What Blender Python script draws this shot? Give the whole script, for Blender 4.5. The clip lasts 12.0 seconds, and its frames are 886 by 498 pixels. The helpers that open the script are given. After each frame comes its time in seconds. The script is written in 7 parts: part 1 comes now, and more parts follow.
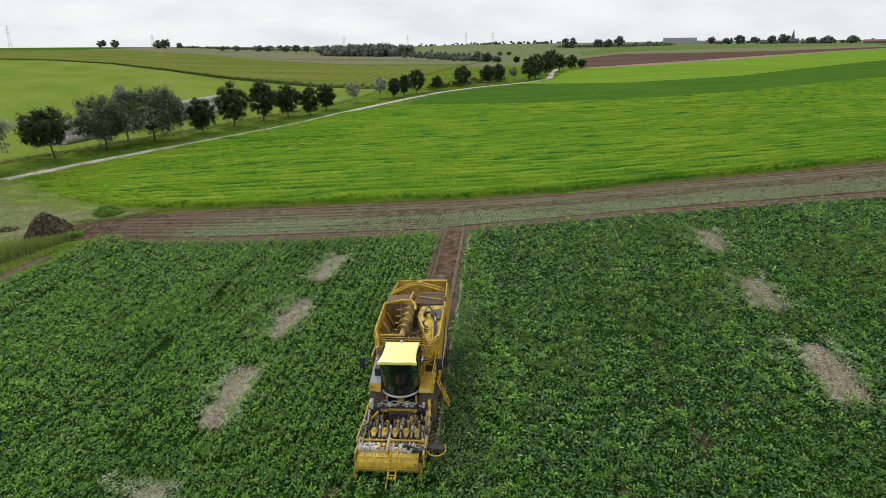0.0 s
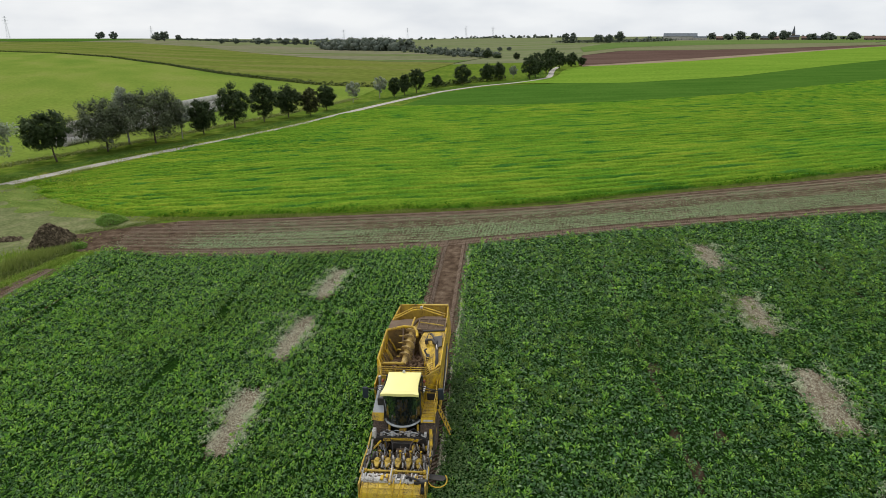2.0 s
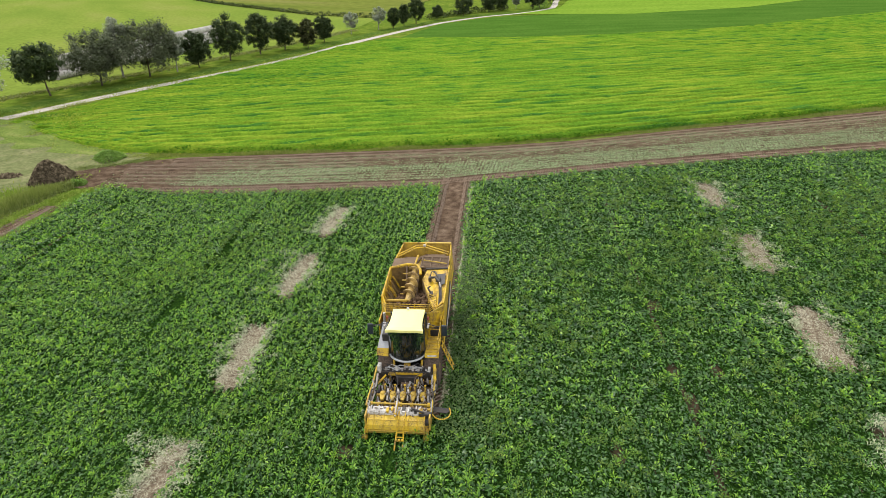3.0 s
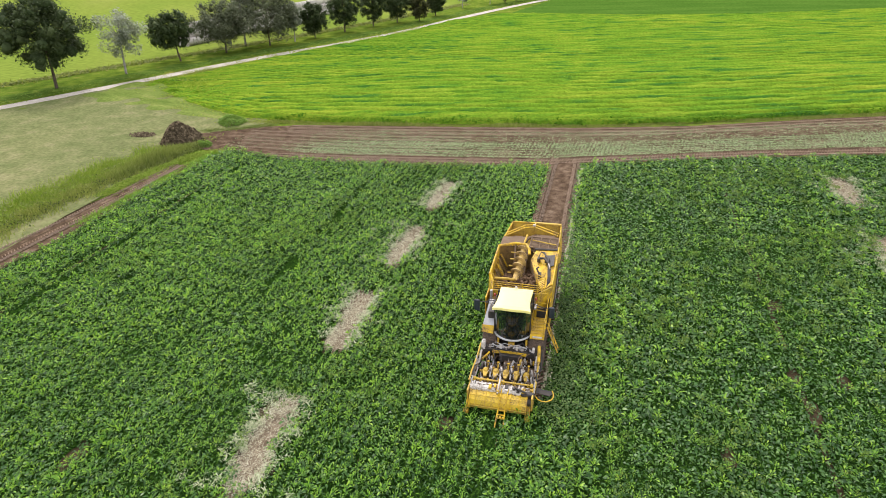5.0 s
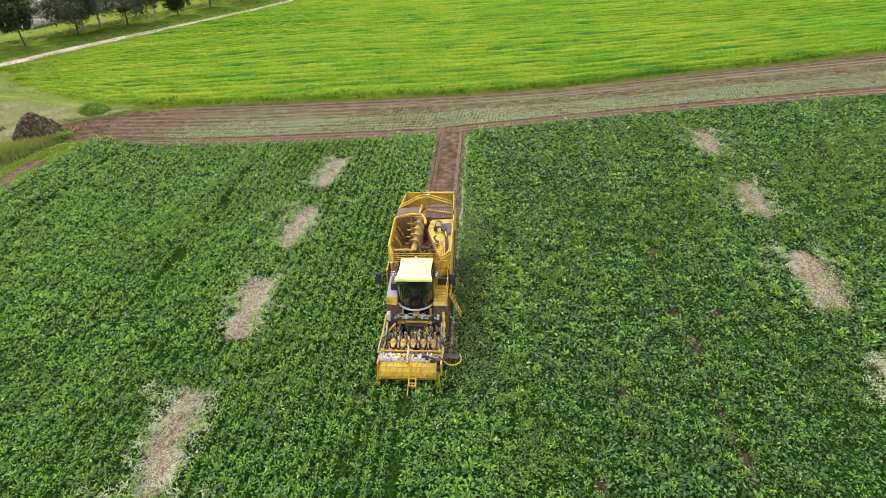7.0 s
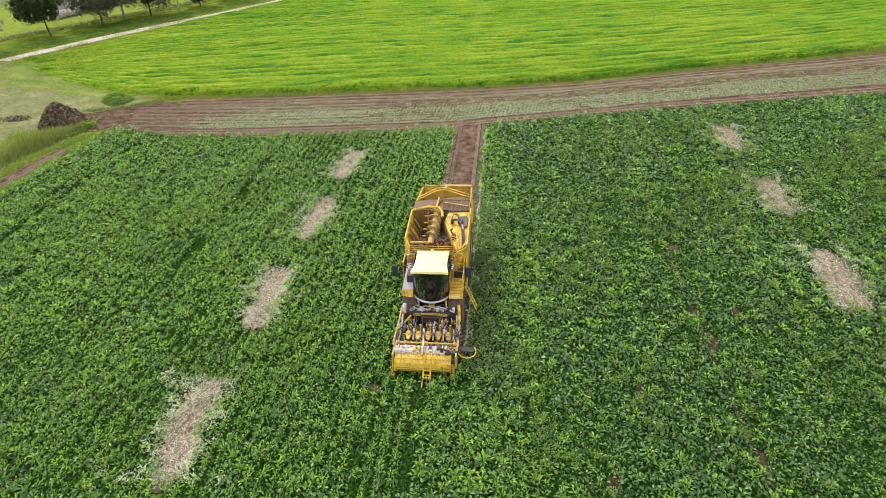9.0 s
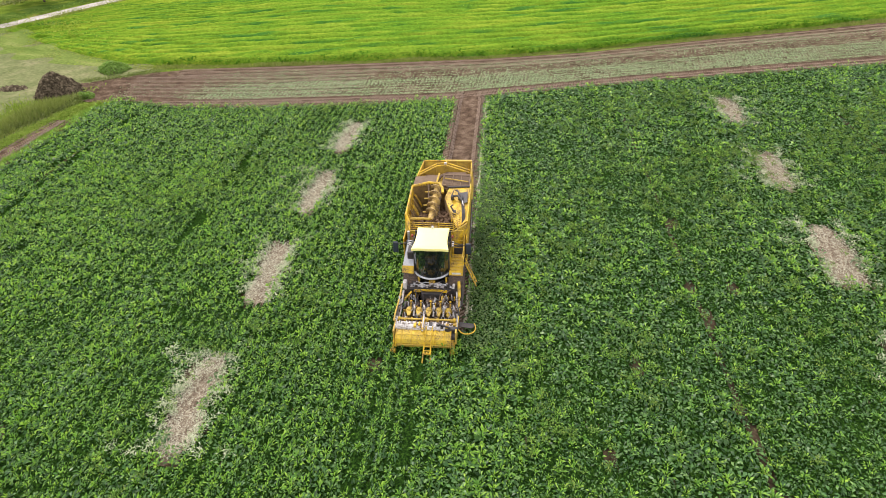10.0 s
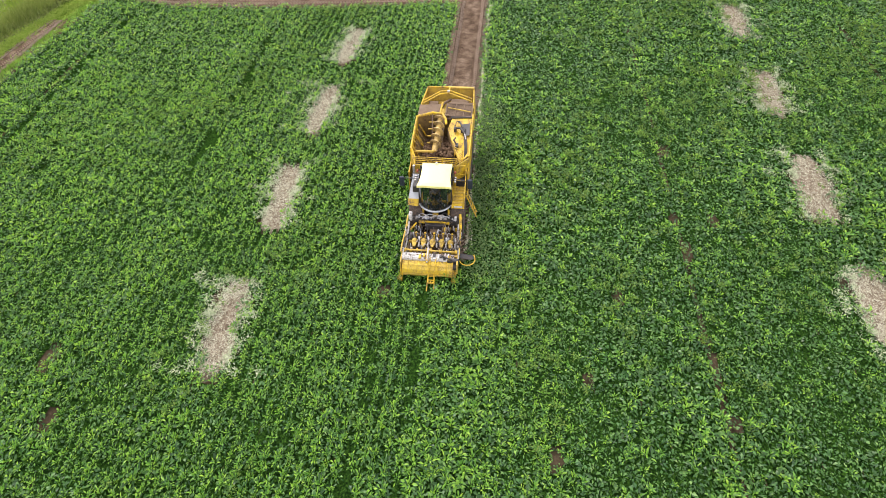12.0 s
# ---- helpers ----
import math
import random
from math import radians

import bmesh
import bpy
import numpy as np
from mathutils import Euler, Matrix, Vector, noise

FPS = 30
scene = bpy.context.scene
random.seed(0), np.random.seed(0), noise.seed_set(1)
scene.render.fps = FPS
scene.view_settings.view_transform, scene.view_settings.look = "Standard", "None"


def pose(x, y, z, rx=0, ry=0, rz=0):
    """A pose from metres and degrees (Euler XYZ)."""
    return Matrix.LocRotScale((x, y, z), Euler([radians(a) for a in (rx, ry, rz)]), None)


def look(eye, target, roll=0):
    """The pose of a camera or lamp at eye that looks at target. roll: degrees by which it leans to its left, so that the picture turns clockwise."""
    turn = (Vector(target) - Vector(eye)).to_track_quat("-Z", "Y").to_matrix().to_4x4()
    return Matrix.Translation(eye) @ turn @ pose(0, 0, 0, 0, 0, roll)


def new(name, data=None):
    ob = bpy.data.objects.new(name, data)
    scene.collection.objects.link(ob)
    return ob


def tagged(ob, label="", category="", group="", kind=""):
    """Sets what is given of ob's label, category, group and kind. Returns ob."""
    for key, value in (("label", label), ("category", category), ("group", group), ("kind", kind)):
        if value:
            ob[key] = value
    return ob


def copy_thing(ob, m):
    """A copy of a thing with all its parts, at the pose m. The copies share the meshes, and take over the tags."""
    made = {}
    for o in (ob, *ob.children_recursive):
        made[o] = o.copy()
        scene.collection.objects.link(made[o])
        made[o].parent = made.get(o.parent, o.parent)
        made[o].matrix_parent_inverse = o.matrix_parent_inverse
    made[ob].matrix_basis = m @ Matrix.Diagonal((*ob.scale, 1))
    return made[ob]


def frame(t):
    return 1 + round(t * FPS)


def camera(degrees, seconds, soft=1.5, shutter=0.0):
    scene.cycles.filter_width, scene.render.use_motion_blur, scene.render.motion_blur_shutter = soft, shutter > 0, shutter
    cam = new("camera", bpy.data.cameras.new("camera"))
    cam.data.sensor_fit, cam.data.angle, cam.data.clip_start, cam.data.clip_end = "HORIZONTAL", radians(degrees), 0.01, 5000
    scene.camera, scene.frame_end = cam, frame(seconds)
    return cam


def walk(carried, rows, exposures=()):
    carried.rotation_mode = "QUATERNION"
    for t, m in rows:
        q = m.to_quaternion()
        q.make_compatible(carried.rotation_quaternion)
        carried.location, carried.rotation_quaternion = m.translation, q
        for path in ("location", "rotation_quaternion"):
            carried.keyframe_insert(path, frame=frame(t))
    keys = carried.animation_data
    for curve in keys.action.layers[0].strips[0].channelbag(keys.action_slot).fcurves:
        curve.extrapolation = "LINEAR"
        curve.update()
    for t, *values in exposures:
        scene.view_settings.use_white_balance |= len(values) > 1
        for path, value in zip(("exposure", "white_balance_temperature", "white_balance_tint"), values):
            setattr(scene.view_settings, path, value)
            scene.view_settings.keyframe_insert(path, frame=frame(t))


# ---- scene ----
# The camera hovers over the field: it rises a little, tilts down, and once glances aside.
cam = camera(69.92, 12.0, soft=0.9)
PATH = [
    (0.0, pose(1.433, 0.174, 18.000, 71.670, 0.484, 0.000)),
    (0.5, pose(1.358, 0.112, 18.797, 71.722, 0.342, -0.007)),
    (1.0, pose(1.324, 0.074, 18.960, 71.710, 0.324, 0.003)),
    (1.5, pose(1.304, 0.120, 19.335, 71.753, 0.292, -0.002)),
    (2.0, pose(1.284, 0.173, 20.006, 71.096, 0.156, -0.009)),
    (2.5, pose(1.213, 0.128, 20.125, 67.426, 0.069, -0.005)),
    (2.7, pose(1.150, 0.140, 20.120, 66.450, 0.060, -0.005)),
    (4.3, pose(0.413, 0.239, 20.069, 63.316, -0.006, 0.099)),
    (4.5, pose(0.118, 0.224, 20.019, 63.341, -0.065, 2.088)),
    (5.0, pose(0.091, 0.230, 20.020, 63.372, -0.045, 9.217)),
    (5.3, pose(0.085, 0.190, 20.040, 63.320, 0.010, 6.200)),
    (5.5, pose(0.080, 0.154, 20.060, 63.280, 0.073, 2.515)),
    (6.0, pose(-0.076, 0.090, 20.033, 63.274, 0.082, -1.533)),
    (6.5, pose(-0.064, 0.039, 20.014, 62.972, 0.105, -1.577)),
    (7.0, pose(-0.047, 0.021, 20.025, 61.037, 0.096, -1.571)),
    (7.2, pose(-0.044, 0.020, 20.020, 60.680, 0.098, -1.540)),
    (8.8, pose(-0.002, 0.000, 19.998, 60.580, 0.134, 0.190)),
    (9.0, pose(0.000, 0.000, 19.998, 60.453, 0.136, 0.202)),
    (9.5, pose(0.024, 0.001, 20.032, 58.317, 0.112, 0.246)),
    (10.0, pose(-0.041, 0.061, 20.512, 57.510, 0.016, 0.217)),
    (10.5, pose(-0.111, 0.060, 21.506, 57.511, -0.165, 0.205)),
    (11.0, pose(-0.225, -0.009, 22.512, 55.826, -0.364, 0.253)),
    (11.5, pose(-0.285, -0.054, 23.585, 51.013, -0.531, 0.379)),
    (12.0, pose(-0.406, -0.016, 24.647, 45.895, -0.762, 0.407)),
]
EXPOSURES = [(0.0, -0.31, 6250, 9), (2.0, -0.34, 6250, 9), (2.3, -0.14, 6300, 9), (2.7, 0.20, 6450, 10), (4.5, 0.52, 6530, 16.5), (7.0, 0.52, 6530, 16.5), (9.5, 0.57, 6500, 19), (11.0, 0.59, 6430, 18.5), (12.0, 0.70, 6350, 18)]
walk(cam, PATH, EXPOSURES)

# ---- light: a bright, thinly clouded sky ----
SUN_FROM = Vector((-0.45, 0.80, 0.95)).normalized()
SUN_ELEVATION = math.asin(SUN_FROM.z)
SUN_TURN = math.atan2(SUN_FROM.x, SUN_FROM.y)
world = bpy.data.worlds.new("sky")
scene.world = world
world.use_nodes = True
wt = world.node_tree
wn = wt.nodes
background = wn["Background"]
sky = wn.new("ShaderNodeTexSky")
sky.sky_type, sky.sun_disc = "NISHITA", False
sky.sun_elevation, sky.sun_rotation = SUN_ELEVATION, SUN_TURN
sky.air_density, sky.dust_density, sky.ozone_density = 1.0, 2.5, 1.0
coords = wn.new("ShaderNodeTexCoord")
stretch = wn.new("ShaderNodeMapping")
stretch.inputs["Scale"].default_value = (4.5, 4.5, 15.0)
clouds = wn.new("ShaderNodeTexNoise")
clouds.inputs["Scale"].default_value, clouds.inputs["Detail"].default_value = 1.6, 6.0
cloud_ramp = wn.new("ShaderNodeValToRGB")
cloud_ramp.color_ramp.elements[0].position, cloud_ramp.color_ramp.elements[1].position = 0.35, 0.62
cloud_ramp.color_ramp.elements[0].color = (14.3, 14.6, 15.0, 1)
cloud_ramp.color_ramp.elements[1].color = (17.0, 17.0, 16.9, 1)
sky_mix = wn.new("ShaderNodeMix")
sky_mix.data_type = "RGBA"
sky_mix.inputs["Factor"].default_value = 0.86
wt.links.new(coords.outputs["Generated"], stretch.inputs["Vector"])
wt.links.new(stretch.outputs["Vector"], clouds.inputs["Vector"])
wt.links.new(clouds.outputs["Fac"], cloud_ramp.inputs["Fac"])
wt.links.new(sky.outputs["Color"], sky_mix.inputs["A"])
wt.links.new(cloud_ramp.outputs["Color"], sky_mix.inputs["B"])
wt.links.new(sky_mix.outputs["Result"], background.inputs["Color"])
background.inputs["Strength"].default_value = 0.075

sun_data = bpy.data.lights.new("sun", "SUN")
sun_data.energy, sun_data.angle, sun_data.color = 2.0, radians(10), (1.0, 0.95, 0.86)
sun = new("sun", sun_data)
sun.matrix_world = look(SUN_FROM * 50, (0, 0, 0))


# ---- materials ----
def ramp_node(nt, stops):
    r = nt.nodes.new("ShaderNodeValToRGB")
    els = r.color_ramp.elements
    els[0].position, els[0].color = stops[0][0], (*stops[0][1], 1)
    els[1].position, els[1].color = stops[-1][0], (*stops[-1][1], 1)
    for p, c in stops[1:-1]:
        e = els.new(p)
        e.color = (*c, 1)
    return r


def noise_node(nt, vec, scale, detail=4.0, stretch_xyz=None, turn=0.0):
    n = nt.nodes.new("ShaderNodeTexNoise")
    n.inputs["Scale"].default_value, n.inputs["Detail"].default_value = scale, detail
    if stretch_xyz:
        mp = nt.nodes.new("ShaderNodeMapping")
        mp.vector_type = "TEXTURE"
        mp.inputs["Scale"].default_value = [1 / c for c in stretch_xyz]
        mp.inputs["Rotation"].default_value = (0, 0, turn)
        nt.links.new(vec, mp.inputs["Vector"])
        vec = mp.outputs["Vector"]
    nt.links.new(vec, n.inputs["Vector"])
    return n.outputs["Fac"]


def mixed(nt, fac, a, b, mode="MIX"):
    m = nt.nodes.new("ShaderNodeMix")
    m.data_type, m.blend_type = "RGBA", mode
    for sock, val in (("Factor", fac), ("A", a), ("B", b)):
        if isinstance(val, (int, float)):
            m.inputs[sock].default_value = val
        elif isinstance(val, tuple):
            m.inputs[sock].default_value = (*val, 1)
        else:
            nt.links.new(val, m.inputs[sock])
    return m.outputs["Result"]


def surface(name, stops, scale, rough=0.8, metal=0.0, fine=None, fine_amount=0.35, bump=0.0, bump_scale=None,
            coarse=None, coarse_scale=0.05, stretch_xyz=None, turn=0.0, island=None, world_space=True, spec=0.0, translucent=0.0,
            object_random=0.0, island_mix=0.65):
    """A procedural surface: a ramp over noise, a finer grain, a coarse tint, relief."""
    m = bpy.data.materials.new(name)
    m.use_nodes = True
    nt = m.node_tree
    bsdf = nt.nodes["Principled BSDF"]
    if world_space:
        vec = nt.nodes.new("ShaderNodeNewGeometry").outputs["Position"]
    else:
        vec = nt.nodes.new("ShaderNodeTexCoord").outputs["Object"]
    main = noise_node(nt, vec, scale, 5.0, stretch_xyz, turn)
    r = ramp_node(nt, stops)
    nt.links.new(main, r.inputs["Fac"])
    col = r.outputs["Color"]
    if island:
        geo = nt.nodes.new("ShaderNodeNewGeometry")
        ir = ramp_node(nt, island)
        nt.links.new(geo.outputs["Random Per Island"], ir.inputs["Fac"])
        col = mixed(nt, island_mix, col, ir.outputs["Color"])
    if coarse:
        cr = ramp_node(nt, coarse)
        nt.links.new(noise_node(nt, vec, coarse_scale, 3.0), cr.inputs["Fac"])
        col = mixed(nt, 0.8, col, cr.outputs["Color"], "MULTIPLY")
    if fine:
        fr = ramp_node(nt, [(0.3, (1 - fine_amount,) * 3), (0.7, (1 + fine_amount * 0.4,) * 3)])
        nt.links.new(noise_node(nt, vec, fine, 3.0), fr.inputs["Fac"])
        col = mixed(nt, 1.0, col, fr.outputs["Color"], "MULTIPLY")
    if object_random:
        info = nt.nodes.new("ShaderNodeObjectInfo")
        orr = ramp_node(nt, [(0.0, (1 - object_random,) * 3), (1.0, (1 + object_random,) * 3)])
        nt.links.new(info.outputs["Random"], orr.inputs["Fac"])
        col = mixed(nt, 1.0, col, orr.outputs["Color"], "MULTIPLY")
    nt.links.new(col, bsdf.inputs["Base Color"])
    bsdf.inputs["Roughness"].default_value, bsdf.inputs["Metallic"].default_value = rough, metal
    bsdf.inputs["Specular IOR Level"].default_value = spec
    if bump:
        b = nt.nodes.new("ShaderNodeBump")
        b.inputs["Strength"].default_value = bump
        b.inputs["Distance"].default_value = 0.05
        nt.links.new(noise_node(nt, vec, bump_scale or scale * 3, 5.0, stretch_xyz, turn), b.inputs["Height"])
        nt.links.new(b.outputs["Normal"], bsdf.inputs["Normal"])
    if translucent:
        tr = nt.nodes.new("ShaderNodeBsdfTranslucent")
        nt.links.new(mixed(nt, 1.0, col, (1.2, 1.25, 0.6), "MULTIPLY"), tr.inputs["Color"])
        ms = nt.nodes.new("ShaderNodeMixShader")
        ms.inputs["Fac"].default_value = translucent
        nt.links.new(bsdf.outputs["BSDF"], ms.inputs[1])
        nt.links.new(tr.outputs["BSDF"], ms.inputs[2])
        nt.links.new(ms.outputs["Shader"], nt.nodes["Material Output"].inputs["Surface"])
    return m


M_GRASS = surface("rough_grass", [(0.3, (0.075, 0.13, 0.018)), (0.55, (0.14, 0.21, 0.028)), (0.75, (0.24, 0.25, 0.06))], 0.6, 0.9,
                  fine=6.0, bump=0.8, bump_scale=5.0, coarse=[(0.35, (0.75, 0.8, 0.8)), (0.65, (1.15, 1.1, 1.0))])
M_YELLOWING = surface("yellowing_leaf", [(0.3, (0.20, 0.27, 0.03)), (0.7, (0.32, 0.36, 0.045))], 0.3, 0.7,
                      island=[(0.0, (0.17, 0.27, 0.035)), (0.6, (0.25, 0.32, 0.050)), (1.0, (0.34, 0.37, 0.075))], translucent=0.35)
M_ROUGH_GREEN = surface("rough_green_grass", [(0.3, (0.105, 0.160, 0.034)), (0.55, (0.160, 0.215, 0.052)), (0.75, (0.235, 0.260, 0.085))], 0.4, 0.9,
                        fine=4.0, bump=0.8, bump_scale=5.0, stretch_xyz=(0.35, 1.3, 1.0), turn=-0.5)
M_DITCH_GRASS = surface("rank_ditch_grass", [(0.3, (0.058, 0.110, 0.018)), (0.55, (0.095, 0.160, 0.026)), (0.75, (0.15, 0.195, 0.042))], 0.7, 0.9,
                        fine=6.0, bump=0.8, bump_scale=5.0)
M_PALE_GRASS = surface("dry_grass", [(0.3, (0.140, 0.165, 0.068)), (0.55, (0.185, 0.200, 0.090)), (0.75, (0.235, 0.23, 0.12))], 0.5, 0.9,
                       fine=3.0, fine_amount=0.3, bump=0.6, bump_scale=3.0, coarse=[(0.35, (0.85, 0.9, 0.85)), (0.65, (1.08, 1.05, 1.05))])
# field soil with the shade under the beet leaves darkened into its colour
M_BEET_SOIL = surface("leaf_shade_field_soil", [(0.3, (0.045, 0.034, 0.020)), (0.7, (0.10, 0.074, 0.046))], 1.5, 0.95, fine=9.0, bump=0.6, bump_scale=8)
M_SOIL = surface("red_brown_soil", [(0.28, (0.066, 0.045, 0.030)), (0.5, (0.126, 0.087, 0.059)), (0.72, (0.225, 0.168, 0.120))], 1.4, 0.95,
                 fine=12.0, fine_amount=0.45, bump=1.0, bump_scale=9.0, coarse=[(0.3, (0.8, 0.78, 0.76)), (0.7, (1.1, 1.1, 1.1))], coarse_scale=0.3)
M_PALE_SOIL = surface("dry_pale_soil", [(0.3, (0.22, 0.155, 0.112)), (0.7, (0.38, 0.295, 0.225))], 4.0, 0.95, fine=20.0, bump=0.8, bump_scale=12)
M_CROP = surface("cover_crop", [(0.34, (0.052, 0.155, 0.024)), (0.41, (0.100, 0.215, 0.019)), (0.50, (0.132, 0.245, 0.020)), (0.70, (0.212, 0.305, 0.030))], 0.75, 0.8,
                 fine=2.6, fine_amount=0.3, bump=1.0, bump_scale=4.0, stretch_xyz=(0.16, 1.1, 1.0), turn=0.2,
                 coarse=[(0.3, (0.75, 0.9, 0.85)), (0.7, (1.2, 1.05, 1.0))], coarse_scale=0.035)
M_CROP_LEAF = surface("cover_crop_leaf", [(0.3, (0.11, 0.24, 0.02)), (0.7, (0.21, 0.36, 0.03))], 0.2, 0.6,
                      island=[(0.0, (0.11, 0.235, 0.020)), (0.5, (0.165, 0.300, 0.026)), (1.0, (0.25, 0.37, 0.042))],
                      coarse=[(0.3, (0.8, 0.95, 0.9)), (0.7, (1.2, 1.05, 1.0))], coarse_scale=0.035, translucent=0.3)
# darker copy of the crop leaf: shade on the near face is in the colour
M_CROP_FRONT_SHADE = surface("shaded_front_crop_leaf", [(0.3, (0.045, 0.140, 0.014)), (0.7, (0.085, 0.205, 0.018))], 0.2, 0.6,
                      island=[(0.0, (0.042, 0.13, 0.012)), (1.0, (0.12, 0.25, 0.018))], translucent=0.3)
M_DARK_CROP = surface("dark_green_crop", [(0.3, (0.052, 0.125, 0.016)), (0.7, (0.082, 0.165, 0.024))], 0.12, 0.85, fine=1.6, fine_amount=0.25,
                      bump=0.5, bump_scale=2.0, stretch_xyz=(0.4, 1.5, 1.0))
M_LIGHT_CROP = surface("light_green_crop", [(0.3, (0.14, 0.25, 0.026)), (0.7, (0.19, 0.30, 0.036))], 0.05, 0.85, fine=0.8, fine_amount=0.25,
                       bump=0.5, bump_scale=1.0, stretch_xyz=(0.4, 1.5, 1.0))
M_FAR_GREEN = surface("far_green_field", [(0.3, (0.105, 0.165, 0.045)), (0.7, (0.15, 0.21, 0.06))], 0.02, 0.9, fine=0.2, fine_amount=0.2, stretch_xyz=(0.4, 1.5, 1.0))
M_FAR_TAN = surface("far_stubble", [(0.3, (0.165, 0.175, 0.085)), (0.7, (0.21, 0.205, 0.115))], 0.02, 0.95, fine=0.2, fine_amount=0.15, stretch_xyz=(0.3, 1.5, 1.0))
M_PLOUGHED = surface("ploughed_field", [(0.3, (0.10, 0.062, 0.05)), (0.7, (0.15, 0.098, 0.078))], 0.04, 0.95, fine=0.6, fine_amount=0.2, stretch_xyz=(0.3, 1.2, 1))
M_TAN = surface("stubble_field", [(0.3, (0.25, 0.19, 0.13)), (0.7, (0.33, 0.26, 0.18))], 0.03, 0.95, fine=0.5, fine_amount=0.15)
M_MEADOW = surface("bright_meadow", [(0.3, (0.138, 0.212, 0.033)), (0.5, (0.180, 0.242, 0.042)), (0.7, (0.225, 0.258, 0.062))], 0.035, 0.85,
                   fine=0.9, fine_amount=0.22, stretch_xyz=(1.0, 0.25, 1.0), turn=0.5, bump=0.4, bump_scale=1.2)
M_OLIVE = surface("olive_field", [(0.3, (0.105, 0.145, 0.026)), (0.5, (0.15, 0.18, 0.036)), (0.7, (0.19, 0.19, 0.06))], 0.018, 0.9,
                  fine=0.25, fine_amount=0.25, stretch_xyz=(0.25, 2.2, 1.0), turn=-0.75)
M_MAUVE = surface("faded_stubble", [(0.34, (0.11, 0.165, 0.045)), (0.44, (0.17, 0.18, 0.085)), (0.52, (0.235, 0.205, 0.155)), (0.60, (0.15, 0.18, 0.07)), (0.70, (0.24, 0.21, 0.165))], 0.010, 0.95,
                  fine=0.1, fine_amount=0.2, stretch_xyz=(0.14, 2.6, 1.0), turn=-0.75)
M_FAR = surface("distant_fields", [(0.3, (0.12, 0.17, 0.05)), (0.5, (0.19, 0.20, 0.11)), (0.7, (0.13, 0.18, 0.05))], 0.004, 0.95,
                fine=0.06, fine_amount=0.2, stretch_xyz=(0.5, 2.0, 1.0))
M_ROAD = surface("pale_concrete_road", [(0.3, (0.42, 0.38, 0.33)), (0.7, (0.56, 0.52, 0.47))], 0.5, 0.9, fine=5.0, fine_amount=0.25, bump=0.3)
M_BEET_LEAF = surface("beet_leaf", [(0.3, (0.030, 0.086, 0.010)), (0.7, (0.070, 0.165, 0.016))], 0.9, 0.41,
                      island=[(0.0, (0.014, 0.056, 0.014)), (0.5, (0.056, 0.168, 0.032)), (0.85, (0.118, 0.285, 0.054)), (1.0, (0.25, 0.45, 0.120))],
                      coarse=[(0.36, (0.62, 0.76, 0.95)), (0.66, (1.25, 1.12, 1.0))], coarse_scale=1.4, spec=0.50, translucent=0.26, island_mix=0.65)
# near-black greens: the shade deep between beet plants is put into the colour
M_BEET_LOWER_SHADE = surface("lower_beet_leaf_shade", [(0.36, (0.008, 0.020, 0.005)), (0.5, (0.018, 0.050, 0.008)), (0.66, (0.045, 0.105, 0.015))], 9.0, 0.6,
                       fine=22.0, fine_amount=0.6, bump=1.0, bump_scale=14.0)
M_BEET_YOUNG = surface("young_beet_leaf", [(0.3, (0.072, 0.205, 0.030)), (0.7, (0.155, 0.355, 0.050))], 1.6, 0.39,
                       island=[(0.0, (0.075, 0.215, 0.025)), (0.5, (0.208, 0.435, 0.036)), (1.0, (0.37, 0.60, 0.070))],
                       coarse=[(0.36, (0.62, 0.74, 0.95)), (0.66, (1.25, 1.12, 0.9))], coarse_scale=2.2, spec=0.36, translucent=0.30, island_mix=0.8)
M_FIELD_WEED = surface("field_weed_leaf", [(0.3, (0.065, 0.13, 0.03)), (0.7, (0.125, 0.20, 0.045))], 0.35, 0.7,
                       island=[(0.0, (0.05, 0.115, 0.026)), (0.6, (0.15, 0.255, 0.055)), (1.0, (0.30, 0.39, 0.09))], translucent=0.25)
M_WILTED = surface("wilted_leaf", [(0.3, (0.30, 0.36, 0.19)), (0.7, (0.48, 0.52, 0.33))], 2.0, 0.8,
                   island=[(0.0, (0.17, 0.25, 0.10)), (0.5, (0.42, 0.47, 0.29)), (1.0, (0.64, 0.66, 0.48))])
M_TORN = surface("torn_beet_leaf", [(0.3, (0.045, 0.085, 0.022)), (0.7, (0.085, 0.13, 0.038))], 1.2, 0.6,
                 island=[(0.0, (0.035, 0.088, 0.020)), (0.6, (0.098, 0.185, 0.042)), (1.0, (0.25, 0.35, 0.13))], spec=0.25, translucent=0.2)
M_LEAF_LITTER = surface("chopped_leaf_litter", [(0.3, (0.15, 0.22, 0.075)), (0.7, (0.25, 0.31, 0.13))], 0.6, 0.85,
                        island=[(0.0, (0.14, 0.22, 0.08)), (0.5, (0.30, 0.41, 0.22)), (1.0, (0.48, 0.55, 0.37))], stretch_xyz=(0.3, 1.5, 1))
M_STRAW = surface("straw", [(0.3, (0.44, 0.42, 0.28)), (0.7, (0.62, 0.60, 0.44))], 3.0, 0.8,
                  island=[(0.0, (0.22, 0.17, 0.11)), (0.45, (0.47, 0.44, 0.31)), (1.0, (0.76, 0.77, 0.61))])
M_PATCH_SOIL = surface("bare_patch_soil", [(0.3, (0.120, 0.086, 0.058)), (0.5, (0.195, 0.148, 0.105)), (0.7, (0.30, 0.25, 0.180))], 2.6, 0.95, fine=14.0, bump=0.8, bump_scale=10)
